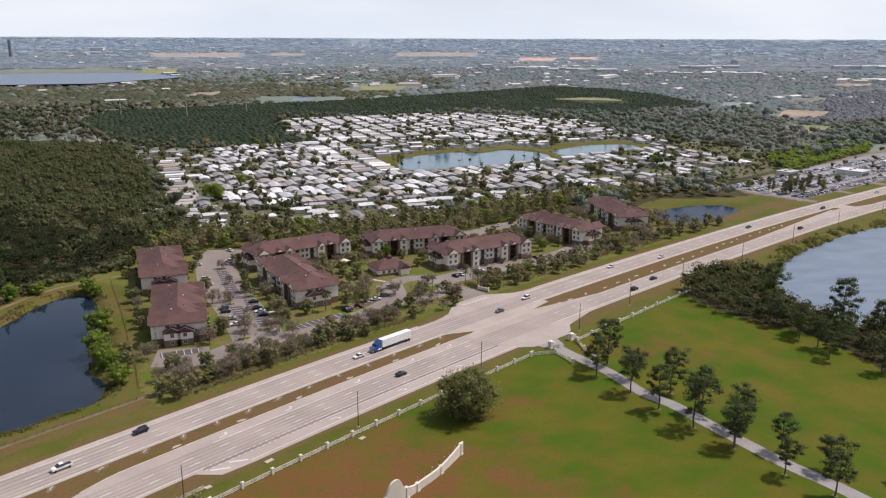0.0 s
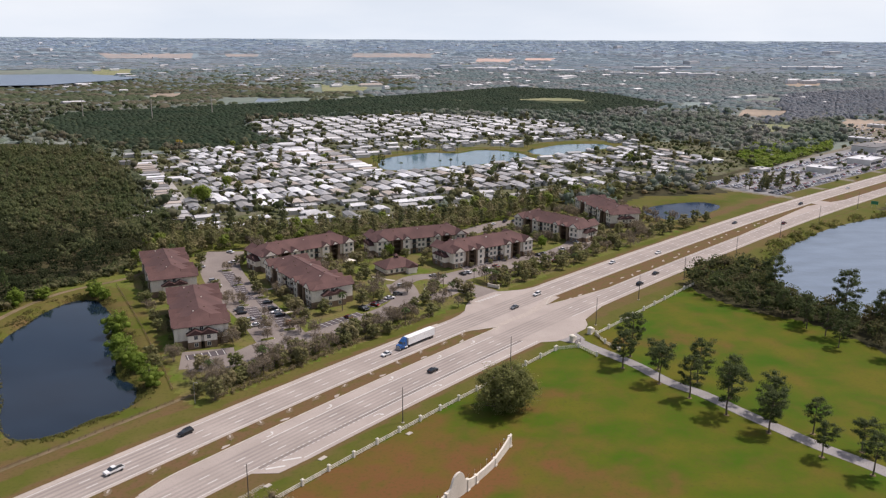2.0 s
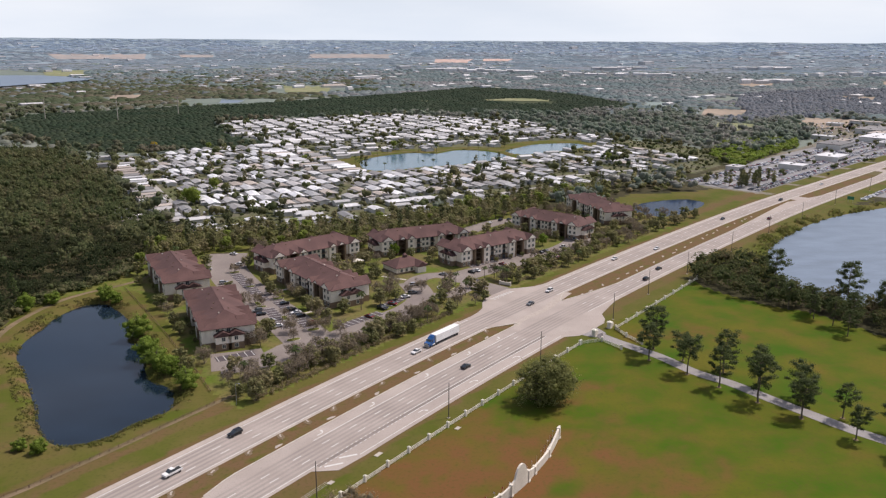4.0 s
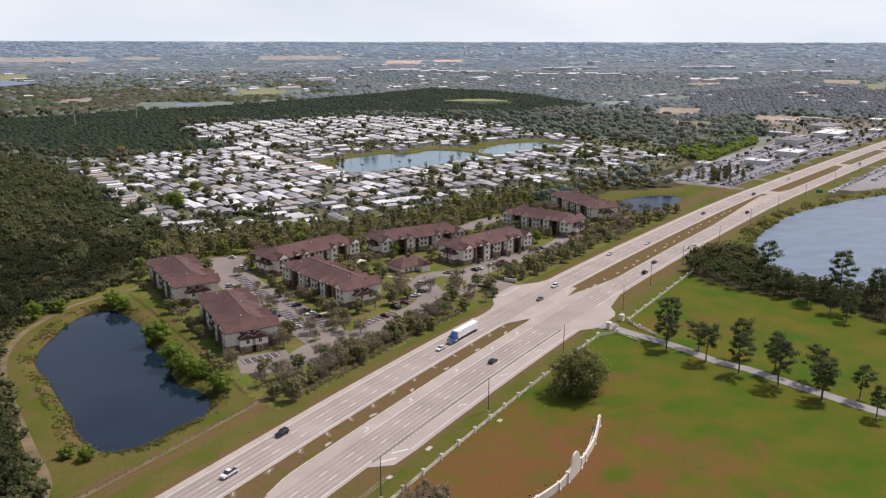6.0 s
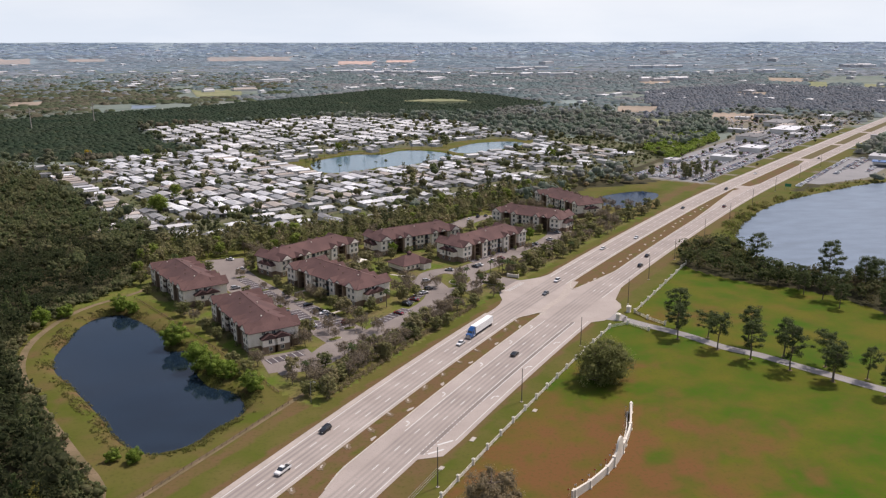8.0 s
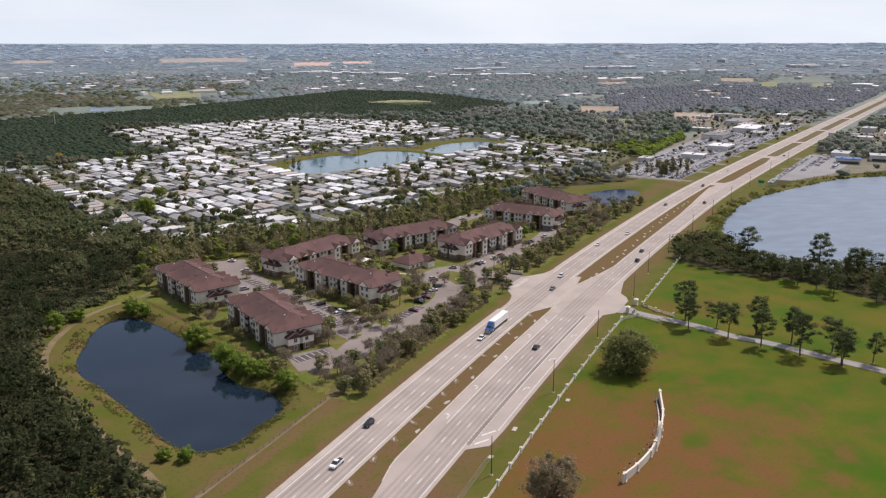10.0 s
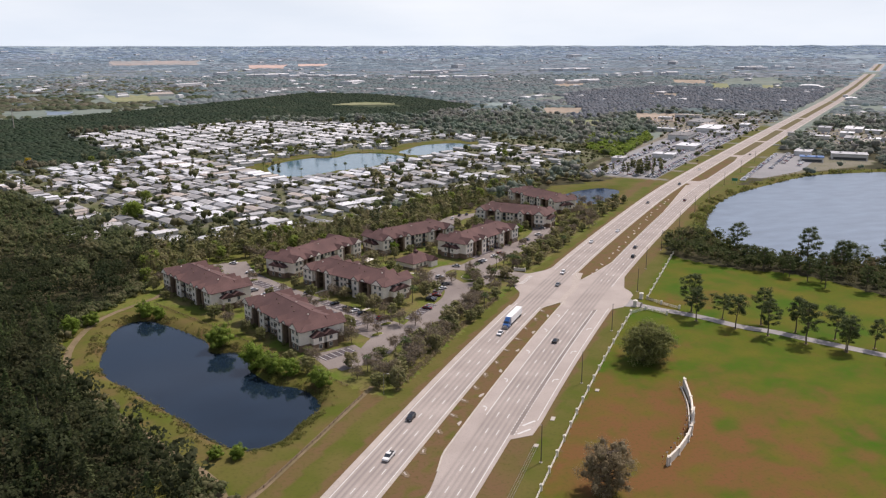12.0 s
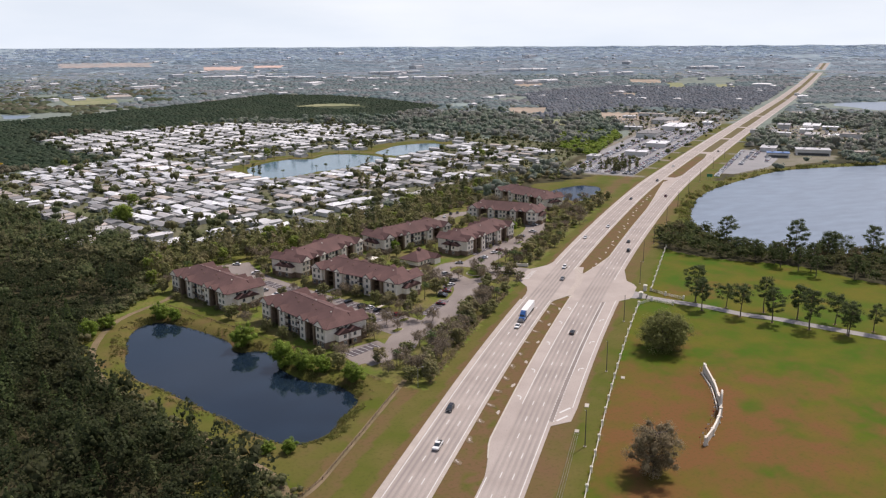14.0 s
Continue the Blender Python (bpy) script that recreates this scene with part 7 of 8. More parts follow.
# the lot between the blocks
bays = [((-139.2, 394.8), 1, "sedan"), ((-126.5, 370), 2, "suv"), ((-122.5, 361), 1, "sedan"), ((-102.6, 356.2), 2, "suv"), ((-94, 336.5), 0, "sedan"), ((-90.2, 327.6), 0, "suv"), ((-87.9, 323.4), 1, "sedan"), ((-85.5, 319.4), 0, "sedan"), ((-104.7, 326.8), 3, "suv"), ((-102.6, 322.6), 0, "sedan"), ((-97.6, 314), 2, "sedan"), ((-94, 307), 1, "sedan"), ((-79.5, 309), 4, "suv")]
for (x, y), c, kind in bays:
    parked(x, y, 22 + (180 if c % 2 else 0), kind, c)
for (x, y), a, c, kind in (((-131, 425), 150, 1, "sedan"), ((-124.6, 403), 160, 1, "suv"), ((-50.8, 326.8), -40, 0, "suv"), ((-4, 381), 130, 0, "sedan"), ((-1.2, 383.4), 130, 1, "sedan"), ((8.6, 390.2), 10, 1, "sedan"), ((14, 394.4), 128, 4, "sedan"), ((-34.5, 360.5), 10, 2, "suv"), ((-39.5, 342.2), 20, 1, "sedan"), ((-36, 348), 25, 3, "suv"), ((-45.8, 332.6), -30, 4, "sedan"), ((-50, 327.6), -30, 0, "suv"), ((-19, 377.8), 150, 2, "sedan"), ((39.2, 417.5), 125, 0, "sedan"), ((42.8, 420.2), 125, 3, "sedan"), ((55, 428), 120, 1, "pickup"), ((47, 404), 40, 4, "sedan"), ((66, 445), 120, 2, "sedan"), ((30, 501), 60, 0, "suv"), ((36, 503), 60, 0, "sedan"), ((22, 494), 60, 1, "sedan"), ((-56, 316), -40, 4, "sedan")):
    parked(x, y, a, kind, c)

truck = thing("articulated_truck", "blue tractor with a long white box trailer on the highway", "truck", None)
tx, ty = along(33, -13.2)
th = math.degrees(float(np.interp(33, RS, RH)))
truck.matrix_basis = pose(float(tx), float(ty), 0.12, 0, 0, th + 180)
part("trailer", Geo().box(-13.0, 2.2, -1.3, 1.3, 1.2, 4.1), M["trailer"], truck, "long white box trailer")
part("trailer_skirt", Geo().box(-9.0, 0.5, -1.15, 1.15, 0.75, 1.2), M["tyre"], truck)
part("cab", Geo().add([(2.9, -1.2, 0.6), (6.6, -1.2, 0.6), (6.6, -1.15, 1.9), (5.2, -1.15, 2.1), (4.9, -1.1, 3.0), (3.8, -1.0, 3.9), (2.9, -1.0, 3.9), (2.9, 1.2, 0.6), (6.6, 1.2, 0.6), (6.6, 1.15, 1.9), (5.2, 1.15, 2.1), (4.9, 1.1, 3.0), (3.8, 1.0, 3.9), (2.9, 1.0, 3.9)],
                       [(6, 5, 4, 3, 2, 1, 0), (7, 8, 9, 10, 11, 12, 13), (0, 1, 8, 7), (1, 2, 9, 8), (2, 3, 10, 9), (3, 4, 11, 10), (4, 5, 12, 11), (5, 6, 13, 12), (6, 0, 7, 13)]), M["blue"], truck, "blue tractor cab")
part("windscreen", Geo().add([(5.22, -0.95, 2.14), (5.22, 0.95, 2.14), (4.94, 0.92, 2.96), (4.94, -0.92, 2.96)], [(0, 1, 2, 3)]), M["glass"], truck)
part("fairing", Geo().add([(2.9, -1.0, 3.9), (3.9, -0.95, 3.9), (2.9, -0.9, 4.35), (2.9, 1.0, 3.9), (3.9, 0.95, 3.9), (2.9, 0.9, 4.35)], [(0, 1, 2), (3, 5, 4), (0, 3, 4, 1), (1, 4, 5, 2), (2, 5, 3, 0)]), M["blue"], truck, "blue roof fairing")
for y in (-1, 1):
    part("side_window", Geo().box(3.9, 4.75, y * 1.10 - 0.03, y * 1.10 + 0.03, 2.15, 2.9), M["glass"], truck)
    part("fuel_tank", Geo().tube((2.7, y * 1.0, 0.75), (4.3, y * 1.0, 0.75), 0.32, 0.32, 10), M["metal"], truck)
    part("exhaust_stack", Geo().tube((2.75, y * 1.05, 1.2), (2.75, y * 1.05, 4.2), 0.09, 0.09, 8), M["metal"], truck)
    part("mirror", Geo().box(4.9, 5.05, y * 1.45 - 0.1, y * 1.45 + 0.1, 2.1, 2.7), M["tyre"], truck)
    part("headlight", Geo().box(6.55, 6.66, y * 0.85 - 0.2, y * 0.85 + 0.2, 1.0, 1.3), M["lens"], truck)
part("grille", Geo().box(6.58, 6.66, -0.6, 0.6, 0.95, 1.8), M["metal"], truck)
part("bumper", Geo().box(6.5, 6.85, -1.2, 1.2, 0.35, 0.85), M["metal"], truck)
for x in (-11.8, -10.5, 3.2, 1.8, 5.8):
    for y in (-1.1, 1.1):
        part("wheel", Geo().tube((x, y - 0.16, 0.5), (x, y + 0.16, 0.5), 0.5, 0.5, 12), M["tyre"], truck)

# ---- mobile homes: white roofs, carports, rows on both sides of narrow streets ----
HD, HE = np.array((-0.40, 0.9165)), np.array((0.9165, 0.40))
PANE = Geo().box(-0.7, 0.7, -0.03, 0.03, -0.5, 0.5).mesh("window", M["glass"])


def mobile_home(k, roof_mat, label, L=17.0, w=7.0):
    ob = thing("mobile_home", label, "house", pose(0, 0, -90), "mobile homes")
    part("wall", Geo().box(-L / 2, L / 2, -w / 2, w / 2, 0.2, 2.9).box(-L / 2 + 0.2, L / 2 - 0.2, -w / 2 + 0.2, w / 2 - 0.2, 0, 0.25), M["home_wall"], ob)
    part("roof", Geo().hip(-L / 2, L / 2, -w / 2, w / 2, 3.0, (4.1, 3.7, 4.4)[k % 3], (0.0, 0.0, 2.5)[k % 3], 0.35), roof_mat, ob)
    g = Geo().box(-L / 2 + 1.5, L / 2 - 6.0 + k, w / 2 + 0.0, w / 2 + 3.4, 2.45, 2.6).box(-L / 2 + 1.6, -L / 2 + 1.72, w / 2 + 2.85, w / 2 + 2.97, 0, 2.5).box(L / 2 - 6.2 + k, L / 2 - 6.08 + k, w / 2 + 2.85, w / 2 + 2.97, 0, 2.5)
    part("carport_roof", g, M["carport"], ob)
    for x in (-L * 0.25, L * 0.25):
        piece("window", PANE, ob, pose(x, -w / 2 - 0.02, 1.8))
    piece("window", PANE, ob, pose(L / 2 + 0.02, 0, 1.8, 0, 0, 90) @ Matrix.Diagonal((1.8, 1, 1, 1)))
    return ob


HOMES = [mobile_home(k, M[mat], label, L, w) for k, (mat, label, L, w) in enumerate([("roof_white", "white-roofed mobile home with a carport", 17, 7.6), ("roof_white", "white flat-gabled mobile home with a carport", 17, 7.2), ("roof_white", "wide white mobile home with a hip roof", 16, 8.4), ("roof_grey", "mobile home with a grey shingle roof", 16.5, 8.0), ("roof_tan", "mobile home with a beige shingle roof", 16.5, 8.0), ("roof_white", "white-roofed mobile home with a long awning", 17, 7.6), ("roof_red", "mobile home with a dull red roof", 16, 7.8)])]
home_spots = []


def home_row(start, step, count, turn, seed, skip=()):
    start, step = np.array(start, float), np.array(step, float)
    for i in range(count):
        p = start + step * i
        if i not in skip:
            home_spots.append((p[0], p[1], turn, seed + i))


ANG_E = math.degrees(math.atan2(HE[1], HE[0]))
ANG_D = ANG_E + 90
O_HOME = np.array((-184.0, 508.0))


def at_home(d, e):
    return O_HOME + HD * d + HE * e


home_row(at_home(0, 0), HD * 12.2, 22, ANG_E, 1)
home_row(at_home(10, -21), HD * 12.2, 4, ANG_E, 3, (2,))
for j, d in enumerate((20, 45, 64, 91, 110)):
    home_row(at_home(d, 34 + 3 * (j % 2)), HE * 12.4, 24, ANG_D, 31 * j, (7 + j, 15 - j))
for j, d in enumerate((137, 156, 183, 202, 229, 248, 275, 294, 321, 340)):
    home_row(at_home(d, 34 + 4 * (j % 2)), HE * 12.4, 10, ANG_D, 50 + 11 * j, (j % 7,))
for e in (160, 183):
    home_row(at_home(132, e), HD * 12.0, 22, ANG_E, 200 + e)
for j in range(22):
    home_row(at_home(352 - (0 if j < 8 else 10), 40 + 23.5 * j), HD * 12.6, 26, ANG_E, 300 + 30 * j, (j % 9, 6 + j % 5, 14))
for j, d in enumerate((60, 84, 112, 136, 168, 196, 330, 356)):
    home_row(at_home(d, 338), HE * 14.0, 14, ANG_D, 900 + 20 * j, (2, 3, 7, 8, 11) if j % 2 else (1, 5, 6, 9))
hr = np.random.default_rng(77)
taken, n_home, rest = [], 0, Geo()
rest_walls = Geo()
for x, y, a, k in home_spots:
    x, y = x + hr.normal() * 0.7, y + hr.normal() * 0.7
    if not inside(PARK, np.array([x]), np.array([y]))[0] and not (x < -150 and y < 790):
        continue
    if any(inside(p, np.array([x]), np.array([y]))[0] or edge_distance(p, np.array([x]), np.array([y]))[0] < 11 for p in (PARK_LAKE, PARK_LAKE_EAST)):
        continue
    if any((x - tx_) ** 2 + (y - ty_) ** 2 < 95 for tx_, ty_ in taken):
        continue
    taken.append((x, y))
    kk = int(hr.choice([0, 1, 2, 3, 4, 5, 3, 3, 4, 1])) if k != 24 else 6
    if n_home < 300 and y < 905:
        copy_thing(HOMES[kk], pose(x, y, land_at(x, y), 0, 0, a + (180 if hr.random() < 0.5 else 0) + hr.normal() * 2.0))
        n_home += 1
    else:
        c, s = math.cos(math.radians(a)), math.sin(math.radians(a))
        z = land_at(x, y)
        g = Geo().hip(-8.2, 8.2, -4.4, 4.4, 3.0, 4.0, 0.0, 0.35)
        rest.add([(x + c * p[0] - s * p[1], y + s * p[0] + c * p[1], z + p[2]) for p in g.v], g.f)
        g = Geo().box(-8.2, 8.2, -4.4, 4.4, 0, 2.95)
        rest_walls.add([(x + c * p[0] - s * p[1], y + s * p[0] + c * p[1], z + p[2]) for p in g.v], g.f)
for x, y in scatter(PARK, 14.5, 9000, 59):
    if x > 235 or any(inside(p, np.array([x]), np.array([y]))[0] or edge_distance(p, np.array([x]), np.array([y]))[0] < 15 for p in (PARK_LAKE, PARK_LAKE_EAST)) or any((x - tx_) ** 2 + (y - ty_) ** 2 < 190 for tx_, ty_ in taken):
        continue
    if hr.random() < 0.25:
        continue
    taken.append((x, y))
    a = ANG_E + (90 if fractal(np.array([x]), np.array([y]), 120, 62)[0] > 0 else 0) + hr.normal() * 4
    c, s, L, w = math.cos(math.radians(a)), math.sin(math.radians(a)), hr.uniform(5.5, 8.2), hr.uniform(3.2, 4.4)
    for out_geo, g in ((rest, Geo().hip(-L, L, -w, w, 3.0, 4.0, 0.0, 0.35)), (rest_walls, Geo().box(-L, L, -w, w, 0, 2.95))):
        out_geo.add([(x + c * p[0] - s * p[1], y + s * p[0] + c * p[1], p[2]) for p in g.v], g.f)
far_roof = material("mixed pale roofs", (0.46, 0.455, 0.45), (0.33, 0.33, 0.335), 0.02, 0.5, 0.6, 0.0, None, G, island=0.55)
far_homes = thing("far_homes", "rows of far white-roofed mobile homes", "houses", kind="stuff")
part("roofs", rest, far_roof, far_homes)
part("walls", rest_walls, M["home_wall"], far_homes)
discard(*HOMES)
sheds, yard_cars = Geo(), Geo()
for x, y in taken:
    for _ in range(2):
        if hr.random() < 0.3:
            continue
        a, d = hr.uniform(0, math.tau), hr.uniform(6.2, 9.0)
        q = np.array((x + d * math.cos(a), y + d * math.sin(a)))
        if any(inside(p, q[:1], q[1:])[0] for p in (PARK_LAKE, PARK_LAKE_EAST)):
            continue
        t = math.radians(ANG_E + 90 * (hr.random() < 0.5)) + hr.normal() * 0.1
        c, s = math.cos(t), math.sin(t)
        if hr.random() < 0.6:
            L, w, h = hr.uniform(1.2, 2.6), hr.uniform(0.9, 1.8), hr.uniform(1.8, 2.4)
            b, goal = Geo().box(-L, L, -w, w, 0, h).hip(-L, L, -w, w, h, h + 0.4, 0.0, 0.15), sheds
        else:
            b, goal = Geo().box(-2.2, 2.2, -0.9, 0.9, 0.35, 0.95).box(-1.5, 0.7, -0.75, 0.75, 0.95, 1.5), yard_cars
        goal.add([(q[0] + c * p[0] - s * p[1], q[1] + s * p[0] + c * p[1], p[2] + 0.02) for p in b.v], b.f)
tagged(part("garden_sheds", sheds, paint_mix("mixed shed paints", ((0.6, 0.6, 0.58), (0.42, 0.40, 0.37), (0.65, 0.65, 0.65), (0.22, 0.26, 0.24), (0.30, 0.22, 0.17), (0.5, 0.5, 0.52)))), "small sheds and awnings between mobile homes", "sheds", kind="stuff")
tagged(part("yard_cars", yard_cars, paint_mix("mixed yard car paints", ((0.6, 0.6, 0.6), (0.03, 0.03, 0.035), (0.35, 0.36, 0.38), (0.12, 0.13, 0.15), (0.20, 0.03, 0.03), (0.05, 0.08, 0.18)))), "cars parked beside mobile homes", "cars", kind="stuff")
hall = thing("park_hall", "long white community hall with a ribbed metal roof", "building", pose(-134, 770, 0, 0, 0, ANG_E))
part("wall", Geo().box(-13, 13, -9, 9, 0, 3.6), M["home_wall"], hall)
part("roof", Geo().hip(-13, 13, -9, 9, 3.7, 5.2, 0.0, 0.6), M["roof_white"], hall)
for x in (-8, 0, 8):
    piece("window", PANE, hall, pose(x, -9.03, 1.9))
for x, y, a, L, w in ((-18.5, 568.8, 20, 22, 9), (-36, 560, 24, 16, 9), (-70, 545, 26, 15, 8), (-100, 522, 24, 13, 7), (-130, 505, 22, 12, 7), (-88, 505, 30, 12, 7), (-158, 487, 60, 12, 7), (-140, 484, 30, 11, 7)):
    ob = thing("cottage", "low white house with a pale roof behind the tree belt", "house", pose(x, y, 0, 0, 0, a))
    part("wall", Geo().box(-L / 2, L / 2, -w / 2, w / 2, 0, 2.9), M["home_wall"], ob)
    part("roof", Geo().hip(-L / 2, L / 2, -w / 2, w / 2, 3.0, 4.4, w / 2, 0.5), M["roof_white"], ob)
    for k in (-0.3, 0.0, 0.3):
        piece("window", PANE, ob, pose(k * L, -w / 2 - 0.03, 1.7))
STREET = material("pale street asphalt", (0.36, 0.345, 0.32), (0.30, 0.285, 0.265), 0.05, 1.0, 0.9, 0.1, None, G)
for pts in ([(-170, 505), (-190, 552), (-292, 785)], [(-62, 655), (-105, 755), (-165, 890)], [(-158, 560), (-60, 603), (80, 664), (200, 716)], [(-182, 618), (-90, 658), (60, 723)], [(-206, 674), (-120, 712)], [(-230, 731), (-140, 770)], [(-255, 790), (-165, 830)], [(-185, 920), (0, 1001), (110, 1049)], [(-210, 980), (-20, 1063), (100, 1115)], [(-236, 1045), (-60, 1122), (40, 1166)], [(-162, 488), (-112, 500), (-60, 514), (-4, 552), (46, 600), (110, 640)]):
    ribbon("park_street", pts, 6.0, 0.05, STREET, "narrow pale street between mobile homes", kind="structure", smooth=3)
ribbon("lake_path", [(-66, 812), (-44, 832), (-10, 854), (16, 848), (44, 876), (74, 864), (96, 840), (92, 818)], 2.4, 0.05, M["sand"], "pale path round the park lake", kind="structure")
ribbon("sand_spit", [(-62, 752), (-44, 760), (-20, 772), (-2, 776)], (7.0, 3.0), 0.35, M["park"], "grassy spit in the park lake", kind="structure", thick=2.5)
for i in range(22):
    ring = np.array(PARK_LAKE)
    p = ring[int(hr.integers(len(ring)))]
    q = p + (p - ring.mean(0)) / np.linalg.norm(p - ring.mean(0)) * 5
    place(PALM, float(q[0]), float(q[1]), size=hr.uniform(0.7, 1.1), label="slim palm beside the park lake")
for x, y, k, s in ((-176, 612, 2, 1.25), (-166, 606, 0, 0.9), (-200, 720, 4, 0.9), (-60, 742, 3, 0.9), (-64, 752, 3, 0.8), (-30, 860, 2, 1.2), (-22, 866, 0, 1.2), (-120, 775, 2, 0.8), (0, 618, 1, 1.2), (8, 624, 0, 1.2), (14, 614, 1, 1.1), (60, 640, 0, 0.8), (20, 676, 4, 0.8), (-165, 790, 4, 1.0), (-210, 850, 0, 0.9), (-230, 870, 2, 0.9), (120, 700, 1, 1.0), (150, 720, 0, 1.0), (180, 760, 2, 1.0), (95, 880, 3, 0.8), (80, 900, 2, 0.9)):
    place(BELTTREES[k], x, y, size=s, label="dark tree standing among mobile homes")
shade = [p for p in scatter(PARK, 30.0, 4000, 58) if all((p[0] - a) ** 2 + (p[1] - b) ** 2 > 40 for a, b in taken) and all(not inside(q, np.array([p[0]]), np.array([p[1]]))[0] and edge_distance(q, np.array([p[0]]), np.array([p[1]]))[0] > 12 for q in (PARK_LAKE, PARK_LAKE_EAST))]
for i, (x, y) in enumerate(shade[:34]):
    place(BELTTREES[(3, 0, 1, 4, 3)[i % 5]], x, y, size=hr.uniform(0.6, 0.95), label="round dull green tree standing among mobile homes")
hs = [p for p in scatter(PARK, 6.4, 30000, 55) if all((p[0] - a) ** 2 + (p[1] - b) ** 2 > 44 for a, b in taken) and not inside(PARK_LAKE, np.array([p[0]]), np.array([p[1]]))[0] and edge_distance(PARK_LAKE, np.array([p[0]]), np.array([p[1]]))[0] > 30 and edge_distance(PARK_LAKE_EAST, np.array([p[0]]), np.array([p[1]]))[0] > 22 and not inside(PARK_LAKE_EAST, np.array([p[0]]), np.array([p[1]]))[0]]
woods("garden_trees", "small dark trees and shrubs between mobile homes", np.array(hs), MID_T, np.where(hr.random(len(hs)) < 0.16, hr.uniform(0.6, 1.05, len(hs)), hr.uniform(0.2, 0.5, len(hs))), M["leaf_mix"], hr.random(len(hs)) * 0.8)

# ---- car lots and shops further along the highway ----


def shed(x, y, turn, L, w, h, roof, label, cat="building"):
    ob = thing("commercial_building", label, cat, pose(x, y, land_at(x, y) - 0.1, 0, 0, turn), "roadside businesses")
    part("wall", Geo().box(-L / 2, L / 2, -w / 2, w / 2, 0, h), M["home_wall"], ob)
    part("roof", Geo().box(-L / 2 - 0.6, L / 2 + 0.6, -w / 2 - 0.6, w / 2 + 0.6, h, h + 0.5), roof, ob)
    part("shopfront", Geo().box(-L / 2 + 1.5, L / 2 - 1.5, -w / 2 - 0.08, -w / 2 - 0.02, 0.4, 2.9), M["glass"], ob)
    for x in (-0.25, 0.2):
        part("roof_unit", Geo().box(x * L - 1, x * L + 1, -1, 1, h + 0.5, h + 1.5), M["metal"], ob)
    return ob


for s, u, L, w, h, roof, label in ((594, -66, 16, 22, 4.5, "roof_white", "low white car showroom with a flat roof"), (683, -62, 30, 22, 5, "roof_white", "white car showroom facing the highway"), (545, -100, 16, 12, 4, "roof_grey", "small grey office beside the car lot"), (790, -96, 44, 26, 6, "roof_grey", "large grey workshop beside car lots"), (905, -84, 60, 30, 6, "roof_white", "white showroom facing the highway"), (850, -60, 26, 14, 5, "roof_white", "small white showroom facing the highway"), (1000, -120, 60, 30, 6, "roof_grey", "large grey store by the highway"), (700, 60, 40, 16, 4.5, "roof_white", "low white roadside shop"), (820, 110, 50, 20, 5, "roof_tan", "tan roadside building among trees"), (1000, 90, 46, 22, 5, "roof_white", "white roadside building among trees")):
    x, y = along(s, u)
    ob = shed(float(x), float(y), math.degrees(float(np.interp(s, RS, RH))) + (0 if u < 0 else 180), L, w, h, M[roof] if "blue" not in label else M["blue"], label)
for x, y, a, L, w, h, roof, label in ((520, 634, -42, 34, 20, 6, "roof_white", "long white-roofed store by the lake"), (470, 634, -42, 22, 14, 5, "blue", "shop with a dark blue roof by the lake"), (556, 606, -42, 22, 14, 4.5, "roof_tan", "low tan shop by the lake")):
    shed(x, y, a, L, w, h, M[roof], label)
BACK_ROOFS = (("roof_white", "white-roofed shed behind the roadside shops"), ("roof_grey", "grey-roofed workshop behind the roadside shops"), ("roof_white", "long white store behind the car lots"), ("roof_tan", "tan-roofed shed behind the roadside shops"))
for i, (x, y) in enumerate(((634, 792), (652, 756), (678, 745), (708, 735), (722, 870), (741, 844), (757, 820), (900, 1017), (896, 952), (640, 826), (692, 802), (504, 898), (509, 944), (562, 917), (633, 1022), (682, 1126), (757, 1088), (727, 1016), (619, 1102), (600, 968), (660, 960))):
    roof, label = BACK_ROOFS[i % 4]
    shed(x, y, 39 + (90 if i % 3 == 0 else 0), (26, 34, 20, 42)[i % 4], (14, 16, 12)[i % 3], (4.5, 5.5, 4.0)[i % 3], M[roof], label)
yard_trees = np.array([p for q in (*YARDS, DEALERS) for p in scatter(q, 19.0, 3000, 66) if q is not DEALERS or p[1] > 640])
woods("yard_trees", "scattered dark trees between roadside shops", yard_trees, MID_T, hr.uniform(0.35, 0.7, len(yard_trees)), M["leaf_mix"], hr.random(len(yard_trees)) * 0.7)
LOT_PAVE = material("grey car lot paving", (0.250, 0.245, 0.245), (0.200, 0.198, 0.200), 0.03, 0.6, 0.9, 0.1, None, G)
for s0, s1, left, right in ((446, 1010, [(446, -96), (600, -112), (1010, -120)], -36), (496, 690, 32, [(496, 46), (560, 72), (690, 78)])):
    lot = strip("car_lot", s0, s1, left, right, 0.06, LOT_PAVE, step=10.0, label="grey paved car lot beside the highway")
n_car, far_cars = 0, []
LOT_ROWS = [(450, 1000, u, 2.9, 90) for u in (-39, -45, -57, -63, -75, -81, -93, -99)] + [(470, 690, 34, 2.9, 90), (560, 690, 45, 2.9, 90), (572, 690, 51, 3.4, 90), (590, 690, 66, 3.6, 90)]
SHOWROOMS = [(594, -66, 12, 16), (683, -62, 20, 15), (545, -100, 12, 10), (790, -96, 27, 18), (905, -84, 35, 19), (850, -60, 17, 11)]
